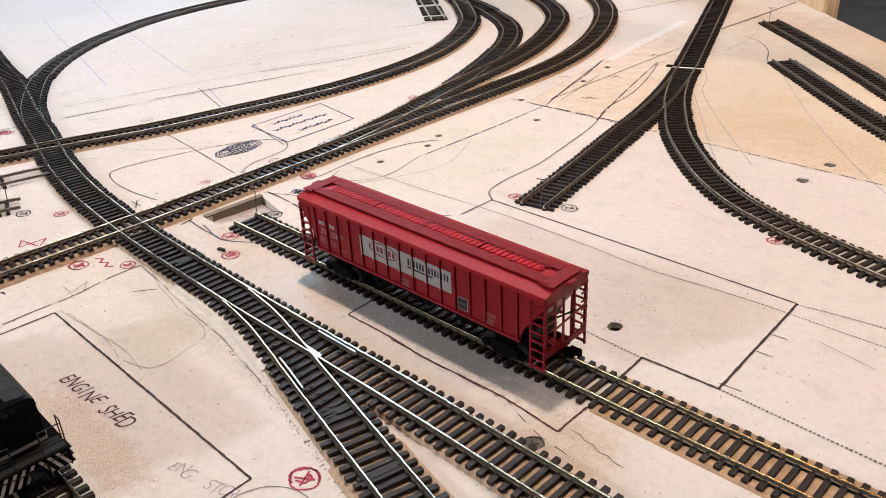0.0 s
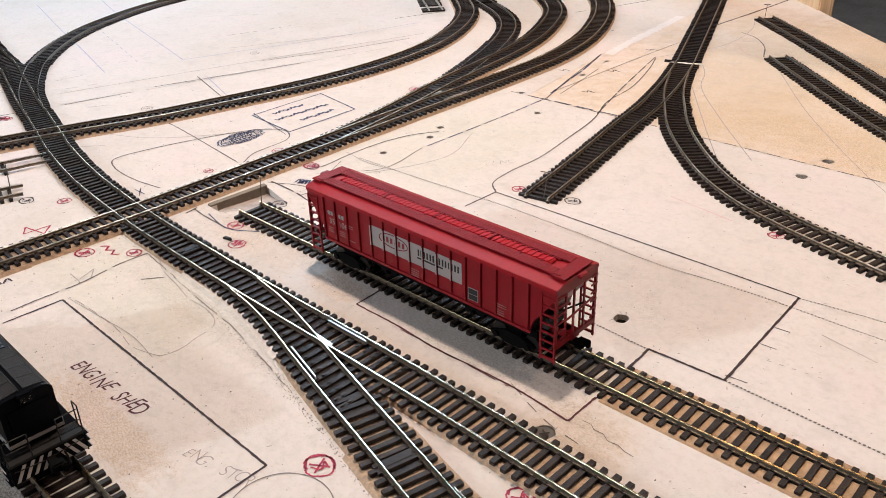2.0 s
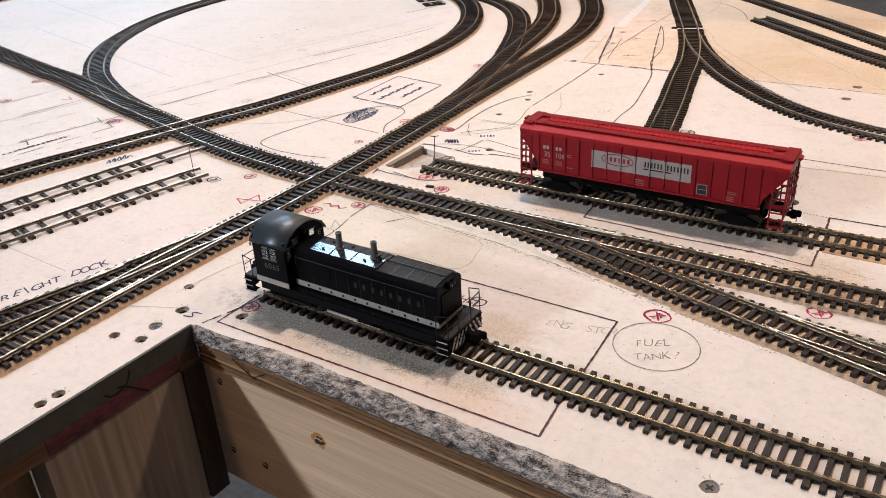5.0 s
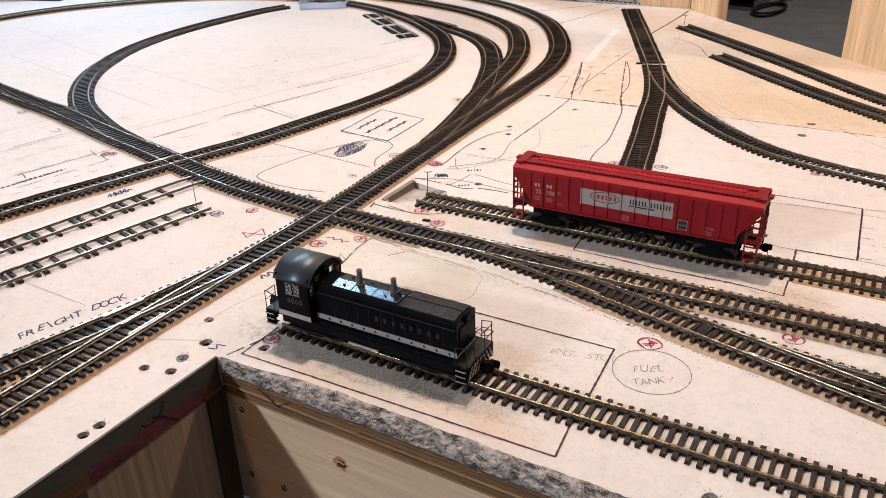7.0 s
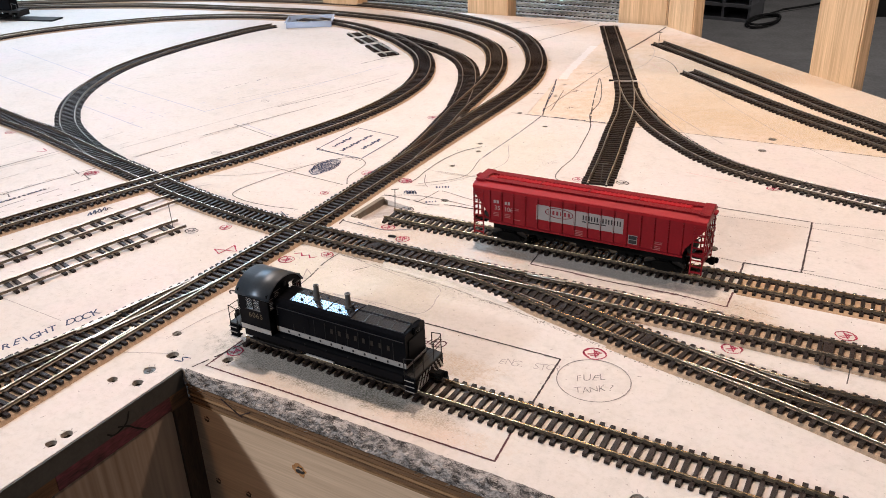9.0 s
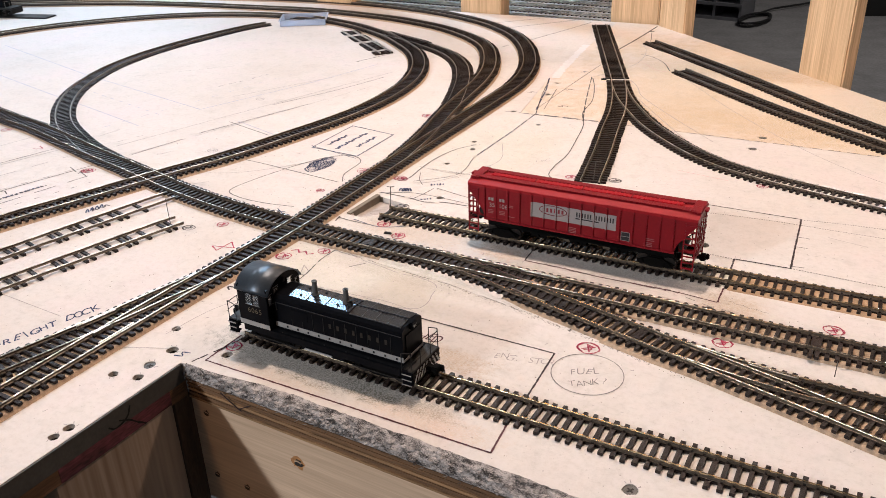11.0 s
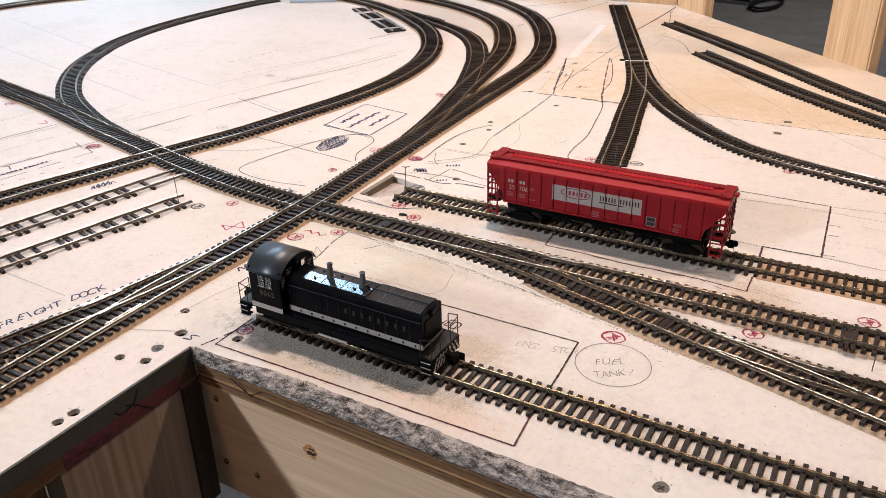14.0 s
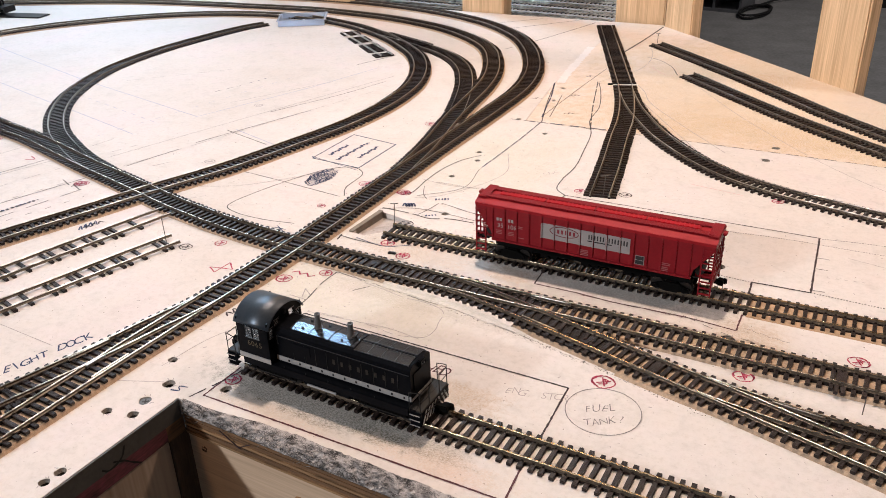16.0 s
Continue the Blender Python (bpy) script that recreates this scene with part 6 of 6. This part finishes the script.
cab = part("cab", boxes((CX0, CX1, -CY, CY, DECK - 0.0008, DECK + 0.001)), BLACK, loco, "black cab with arched roof")
SIDE_WIN = [(-0.0574, -0.0523, 0.0322, 0.0408), (-0.0515, -0.0464, 0.0322, 0.0408)]
END_WIN = [(-0.0152, -0.0115, 0.034, 0.0412), (-0.0098, -0.0048, 0.0385, 0.0446), (0.0048, 0.0098, 0.0385, 0.0446), (0.0115, 0.0152, 0.034, 0.0412)]
for pl, win, span in (("y-", SIDE_WIN, (CX0, CX1)), ("y+", SIDE_WIN, (CX0, CX1)), ("x+", END_WIN, (-CY, CY)), ("x-", END_WIN, (-CY, CY))):
    wl = part("cab_wall", wall_with(win, span[0], span[1], DECK, CW if pl[0] == "y" else 0.0455, 0.0008, pl), BLACK, cab)
    for u0, u1, w0, w1 in win:
        if pl[0] == "y":
            y = -CY + 0.0004 if pl == "y-" else CY - 0.0004
            fr_, gl = [(u0 - 0.0003, u1 + 0.0003, y - 0.0006, y + 0.0006, w, w + 0.0004) for w in (w0 - 0.0002, w1 - 0.0002)], (u0, u1, y - 0.0001, y + 0.0001, w0, w1)
        else:
            x = CX1 - 0.0004 if pl == "x+" else CX0 + 0.0004
            fr_, gl = [(x - 0.0006, x + 0.0006, u0 - 0.0003, u1 + 0.0003, w, w + 0.0004) for w in (w0 - 0.0002, w1 - 0.0002)], (x - 0.0001, x + 0.0001, u0, u1, w0, w1)
        fm = part("window_frame", boxes(*fr_), STACK, wl)
        pane = part("pane", boxes(gl), GLASS, fm, "clear window pane")
        pane.visible_shadow = False
arc = [(CY * 1.04 * math.sin(a), 0.0418 + 0.0102 * (math.cos(a) - math.cos(1.25)) / (1 - math.cos(1.25))) for a in np.linspace(-1.25, 1.25, 22)]
sc = CY * 1.05 / arc[-1][0]
outer = [(y * sc, z) for y, z in arc]
inner = [(y * sc * 0.97, z - 0.0007) for y, z in arc][::-1]
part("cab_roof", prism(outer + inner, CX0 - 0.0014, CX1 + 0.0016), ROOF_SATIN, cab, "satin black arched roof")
for f in bpy.data.objects["cab_roof"].data.polygons:
    f.use_smooth = abs(f.normal.x) < 0.5
for x in (CX0 + 0.0004, CX1 - 0.0004):
    fill = [(y * 0.95, z - 0.0006) for y, z in outer if z > 0.0452]
    part("cab_gable", prism([(fill[0][0], 0.0454)] + fill + [(fill[-1][0], 0.0454)], x - 0.0003, x + 0.0003), BLACK, cab)
for s in (-1, 1):
    y = s * (CY + 0.0001)
    part("cab_stripe", boxes((CX0, CX1, min(y, y + s * 0.0003), max(y, y + s * 0.0003), DECK + 0.0001, DECK + 0.0034)), SILVER, cab, "pale silver stripe")
    m = Matrix.Translation((-0.0505, s * (CY + 0.0002), 0.0282)) @ (pose(0, 0, 0, 90, 0, 0) if s < 0 else pose(0, 0, 0, 90, 0, 180))
    lettering("6065", 0.0052, GOLD, cab, m, "cab_number", "dull gold number", 0.0, 1.15)
    part("sun_visor", boxes((-0.057, -0.045, min(y, y + s * 0.0012), max(y, y + s * 0.0012), 0.0412, 0.0415)), BLACK, cab)
part("control_stand", boxes((-0.05, -0.047, -0.004, 0.008, DECK, 0.031), (-0.059, -0.055, -0.013, -0.008, DECK, 0.029), bevel=0.0004), DARK, cab, "dark cab interior fittings")
part("cab_lamp", boxes((CX1, CX1 + 0.0015, -0.0014, 0.0014, 0.0448, 0.0475), bevel=0.0003), DARK, cab)

for s, x0, x1 in ((-1, -0.076, -0.0638), (1, 0.0585, 0.0675)):
    xe = x0 if s < 0 else x1
    po = part("end_porch", boxes((x0, x1, -0.0158, 0.0158, DECK - 0.0014, DECK), bevel=0.0003), DARK, loco, "black end platform")
    part("pilot", boxes((min(xe, xe - s * 0.0016), max(xe, xe - s * 0.0016), -0.0158, 0.0158, 0.0068, DECK - 0.0014), bevel=0.0003), BLACK, po, "black pilot plate")
    for k in range(9):
        y = -0.0148 + 0.0036 * k
        if abs(y) < 0.0035:
            continue
        t = 1 if y < 0 else -1
        bm = bmesh.new()
        q = [bm.verts.new((xe + s * 0.00025, y + a, z)) for a, z in ((0, 0.0075), (0.0015, 0.0075), (0.0015 + 0.004 * t, 0.0148), (0.004 * t, 0.0148))]
        bm.faces.new(q)
        r_ = bmesh.ops.extrude_face_region(bm, geom=bm.faces[:])
        for v in [g for g in r_["geom"] if isinstance(g, bmesh.types.BMVert)]:
            v.co.x -= s * 0.0002
        bmesh.ops.recalc_face_normals(bm, faces=bm.faces)
        part("warning_stripe", bm, STRIPE, po, "white diagonal warning stripe")
    for y in (-1, 1):
        stp = part("step_well", boxes((min(xe, xe - s * 0.0075), max(xe, xe - s * 0.0075), min(y * 0.0152, y * 0.0158), max(y * 0.0152, y * 0.0158), 0.0062, DECK - 0.001)), BLACK, po)
        for k in range(3):
            z = 0.0068 + 0.0036 * k
            part("step_tread", boxes((min(xe - s * 0.0004, xe - s * 0.007), max(xe - s * 0.0004, xe - s * 0.007), min(y * 0.0122, y * 0.0172), max(y * 0.0122, y * 0.0172), z, z + 0.0004)), BLACK, stp)
            part("tread_edge", boxes((min(xe - s * 0.0004, xe - s * 0.007), max(xe - s * 0.0004, xe - s * 0.007), min(y * 0.0172, y * 0.0175), max(y * 0.0172, y * 0.0175), z, z + 0.0005)), SILVER, stp, "thin pale step edge")
        part("hand_rail", rods([(xe - s * 0.0075, y * 0.0162, DECK - 0.001), (xe - s * 0.0075, y * 0.0162, DECK + 0.0115), (xe - s * 0.001, y * 0.0158, DECK + 0.0128), (xe - s * 0.0006, y * 0.0155, DECK - 0.004)], 0.0003, 6), DARK, po, "thin black handrail")
        part("hand_rail", rods([(xe - s * 0.0006, y * 0.0152, DECK + 0.0115), (xe - s * 0.0004, y * 0.006, DECK + 0.0115), (xe - s * 0.0004, y * 0.006, DECK)], 0.0003, 6), DARK, po, "thin black handrail")
        part("hand_rail", rods([(xe - s * 0.0006, y * 0.0152, DECK + 0.006), (xe - s * 0.0004, y * 0.006, DECK + 0.006)], 0.00025, 6), DARK, po, "thin black handrail")
    part("brake_hose", rods([(xe, 0.006, 0.0115), (xe + s * 0.002, 0.006, 0.0105), (xe + s * 0.003, 0.0062, 0.0065)], 0.0005, 6), DARK, po, "black air hose")
    part("uncoupling_bar", rods([(xe + s * 0.0006, -0.0145, 0.0135), (xe + s * 0.001, -0.002, 0.0125), (xe + s * 0.0006, 0.0145, 0.0135)], 0.00025, 5), DARK, po)
    coupler(loco, xe - s * 0.001, s, 0.0115)
    part("number_box", boxes((min(xe - s * 0.0095, xe - s * 0.0115), max(xe - s * 0.0095, xe - s * 0.0115), -0.004, 0.004, DECK, DECK + 0.0065), bevel=0.0004), BLACK, po, "black box on the platform")
for s in (-1, 1):
    truck(loco, s * 0.0415, 0.0062, RAILTOP, 0.0275)
    for k in (-0.0152, 0.0145):
        part("brake_rod", boxes((s * 0.0415 - 0.019, s * 0.0415 + 0.019, k, k + 0.0007, 0.0075, 0.0082)), DARK, loco)
tank = part("fuel_tank", prism([(-0.0145, 0.0078), (-0.012, 0.0058), (0.012, 0.0058), (0.0145, 0.0078), (0.0145, 0.0145), (-0.0145, 0.0145)], -0.0165, 0.0165), BLACK, loco, "black fuel tank")
for s in (-1, 1):
    part("air_pipe", rod(bmesh.new(), (-0.012, s * 0.0172, 0.0108), (0.0092, s * 0.0172, 0.0108), 0.0007, 8), SILVER, tank, "bright metal pipe")
for s in (-1, 1):
    for k in range(5):
        x = -0.03 + 0.0165 * k
        part("rail_stanchion", rod(bmesh.new(), (x, s * 0.016, DECK), (x, s * 0.016, DECK + 0.001), 0.0003, 5), DARK, frame_part)

# the body stands this much higher over the bogies
for ob in loco.children:
    if not ob.name.startswith("truck"):
        ob.location.z += 0.0027

# ---- posts, far shelf, room ----
CRATE = material("grey_crate", (0.13, 0.13, 0.14), 0.6, 0, 0.1, 20)
CABLE = material("black_cable", (0.01, 0.01, 0.01), 0.5)
SHELF = material("far_shelf", (0.25, 0.24, 0.23), 0.8, 0, 0.2, 8, 0.2, 100)
BACKDROP = material("dark_backdrop", (0.05, 0.05, 0.055), 0.8, 0, 0.3, 4)
TRAY = bpy.data.materials.new("clear_plastic")
TRAY.use_nodes = True
tb = TRAY.node_tree.nodes["Principled BSDF"]
tb.inputs["Base Color"].default_value, tb.inputs["Roughness"].default_value = (0.7, 0.82, 1.0, 1), 0.25
tb.inputs["Transmission Weight"].default_value, tb.inputs["IOR"].default_value = 0.62, 1.3


def post(x, y, turn, w, d, label="pale pine stud standing at the edge of the board", z0=-0.35):
    ob = thing("timber_post", label, "post", "timber posts", at=(x, y, 0), turn=turn)
    part("stud", boxes((0, w, 0, d, z0, 1.45), bevel=0.002), STUD, ob)


post(0.2299, 0.8945, -40.2, 0.0788, 0.0185)
post(-0.0277, 1.111, -40, 0.072, 0.02)
post(-0.117, 1.124, 0, 0.085, 0.038, "broad pine board standing behind the layout")
post(-0.401, 1.0985, 1, 0.083, 0.038)
post(-0.712, 1.062, 4, 0.083, 0.038)
post(-1.02, 1.16, 8, 0.083, 0.038)

shelf = tagged(new("rear_shelf", mesh_of(boxes((-1.9, -0.16, 1.15, 1.78, -0.05, -0.035)), SHELF)), "grey shelf with storage tracks behind the posts", "shelf", "", "structure")
for i in range(6):
    ob = thing("storage_track", "long straight storage track behind the posts", "track", "storage tracks", at=(0, 0, -0.035))
    p = np.stack([np.linspace(-1.8, -0.17, 60), 1.2 + 0.055 * i + 0.0 * np.linspace(0, 1, 60)], 1)
    for k in (-1, 1):
        part("rail", sweep(p, rail_profile(k * GAUGE / 2, TIE_H)), RAIL, ob)
    verts, faces = [], []
    for x in np.arange(-1.8, -0.172, PITCH * 1.5):
        b = len(verts)
        for xx in (x, x + TIE_W):
            for yy in (-TIE_LEN / 2, TIE_LEN / 2):
                for zz in (0, TIE_H):
                    verts.append((xx, 1.2 + 0.055 * i + yy, zz))
        faces += [[b + v for v in q] for q in ((0, 1, 3, 2), (4, 6, 7, 5), (0, 4, 5, 1), (2, 3, 7, 6), (1, 5, 7, 3))]
    me = bpy.data.meshes.new("far_ties")
    me.from_pydata(verts, [], faces)
    me.materials.append(TIE)
    part("tie_bed", me, None, ob, "", "stuff")
tagged(new("shelf_back", mesh_of(boxes((-1.9, -0.16, 1.781, 1.8, -0.05, 0.5)), BACKDROP)), "dark plain back of the rear shelf", "backdrop", "", "structure")

# dark vehicle on a short black track at the far left
fl = thing("parked_engine", "small dark locomotive model standing far off", "locomotive", at=(-1.262, 0.7055, 0.003), turn=16)
part("body", boxes((-0.075, 0.06, -0.011, 0.011, 0.016, 0.042), bevel=0.001), BLACK, fl)
part("cab", boxes((-0.09, -0.06, -0.015, 0.015, 0.016, 0.052), bevel=0.001), BLACK, fl)
part("deck", boxes((-0.09, 0.078, -0.0155, 0.0155, 0.0125, 0.016)), DARK, fl)
part("pilot", boxes((0.076, 0.079, -0.0155, 0.0155, 0.005, 0.014), bevel=0.0004), DARK, fl)
for s in (-1, 1):
    truck(fl, s * 0.042, 0.0055, 0.0, 0.026)
    part("hand_rail", rods([(0.066, s * 0.015, 0.016), (0.066, s * 0.015, 0.03), (0.077, s * 0.015, 0.028), (0.077, s * 0.015, 0.016)], 0.0004, 5), STACK, fl)
part("base_track", boxes((-0.12, 0.152, -0.016, 0.016, -0.0028, -0.0002)), DARK, fl, "black track strip")

tray = thing("plastic_tray", "clear blue-tinted plastic tray lying on the board", "tray", at=(-0.613, 0.9, 0.0), turn=33)
bm = boxes((-0.04, 0.04, -0.03, 0.03, 0.0004, 0.0014))
for r in ((-0.04, -0.039, -0.03, 0.03, 0.0014, 0.011), (0.039, 0.04, -0.03, 0.03, 0.0014, 0.011), (-0.039, 0.039, -0.03, -0.029, 0.0014, 0.011), (-0.039, 0.039, 0.029, 0.03, 0.0014, 0.011)):
    box(bm, *r)
part("shell", bm, TRAY, tray, "clear plastic shell")
part("paper_slip", boxes((-0.025, 0.012, -0.022, -0.002, 0.0018, 0.0024)), WHITE, tray, "white slip inside")
part("paper_slip", boxes((-0.002, 0.028, -0.01, 0.015, 0.0028, 0.0034)), WHITE, tray, "white slip inside")
part("rim", boxes((-0.0425, 0.0425, -0.0325, -0.03, 0.01, 0.011), (-0.0425, 0.0425, 0.03, 0.0325, 0.01, 0.011), (-0.0425, -0.04, -0.03, 0.03, 0.01, 0.011), (0.04, 0.0425, -0.03, 0.03, 0.01, 0.011)), TRAY, tray)

tagged(new("floor", mesh_of(boxes((-4, 4, -4, 8, -1.1, -1.0)), CONCRETE)), "dark grey concrete floor of the room", "floor", "", "structure")
tagged(new("ceiling", mesh_of(boxes((-4, 4, -4, 8, 2.3, 2.4)), WALL)), "dark plain ceiling above the layout", "ceiling", "", "structure")
for nm, r in (("wall_north", (-4, 4, 8, 8.1, -1, 2.3)), ("wall_south", (-4, 4, -4.1, -4, -1, 2.3)), ("wall_west", (-4.1, -4, -4, 8, -1, 2.3)), ("wall_east", (4, 4.1, -4, 8, -1, 2.3))):
    tagged(new(nm, mesh_of(boxes(r), WALL)), "dark plain wall closing the room", "wall", "", "structure")

rack = thing("storage_rack", "grey open-fronted storage rack on the floor", "rack", at=(-1.56, 6.15, -1.0), turn=-6)
part("back_panel", boxes((-0.68, 0.68, 0.28, 0.3, 0, 0.95)), CRATE, rack)
for x in np.linspace(-0.68, 0.66, 8):
    part("divider", boxes((x, x + 0.018, 0, 0.28, 0, 0.95)), CRATE, rack)
for z in (0.0, 0.1, 0.25, 0.4, 0.55, 0.7, 0.85, 0.93):
    part("shelf", boxes((-0.68, 0.68, -0.01, 0.28, z, z + 0.022)), CRATE, rack)
coil = thing("cable_coil", "coil of thick black cable lying on the concrete floor", "cable", at=(-0.79, 6.1, -1.0), turn=-8)
for k in range(2):
    pts = [((0.085 + 0.006 * k) * math.cos(a), (0.22 - 0.012 * k) * math.sin(a), 0.013 + 0.016 * k) for a in np.linspace(0.4 * k, 6.28 + 0.4 * k, 34)]
    part("loop", rods(pts, 0.008, 8), CABLE, coil)
part("tail", rods([(-0.05, 0.22, 0.02), (-0.02, 0.45, 0.02), (0.1, 0.7, 0.02), (0.2, 1.0, 0.02)], 0.008, 8), CABLE, coil)
bag = thing("tool_bag", "dark bag lying far back on the concrete floor", "bag", at=(-0.05, 6.75, -1.0), turn=20)
part("body", prism([(-0.25, 0), (-0.27, 0.1), (-0.2, 0.2), (0.15, 0.22), (0.26, 0.1), (0.25, 0)], -0.12, 0.12, "y"), CABLE, bag)
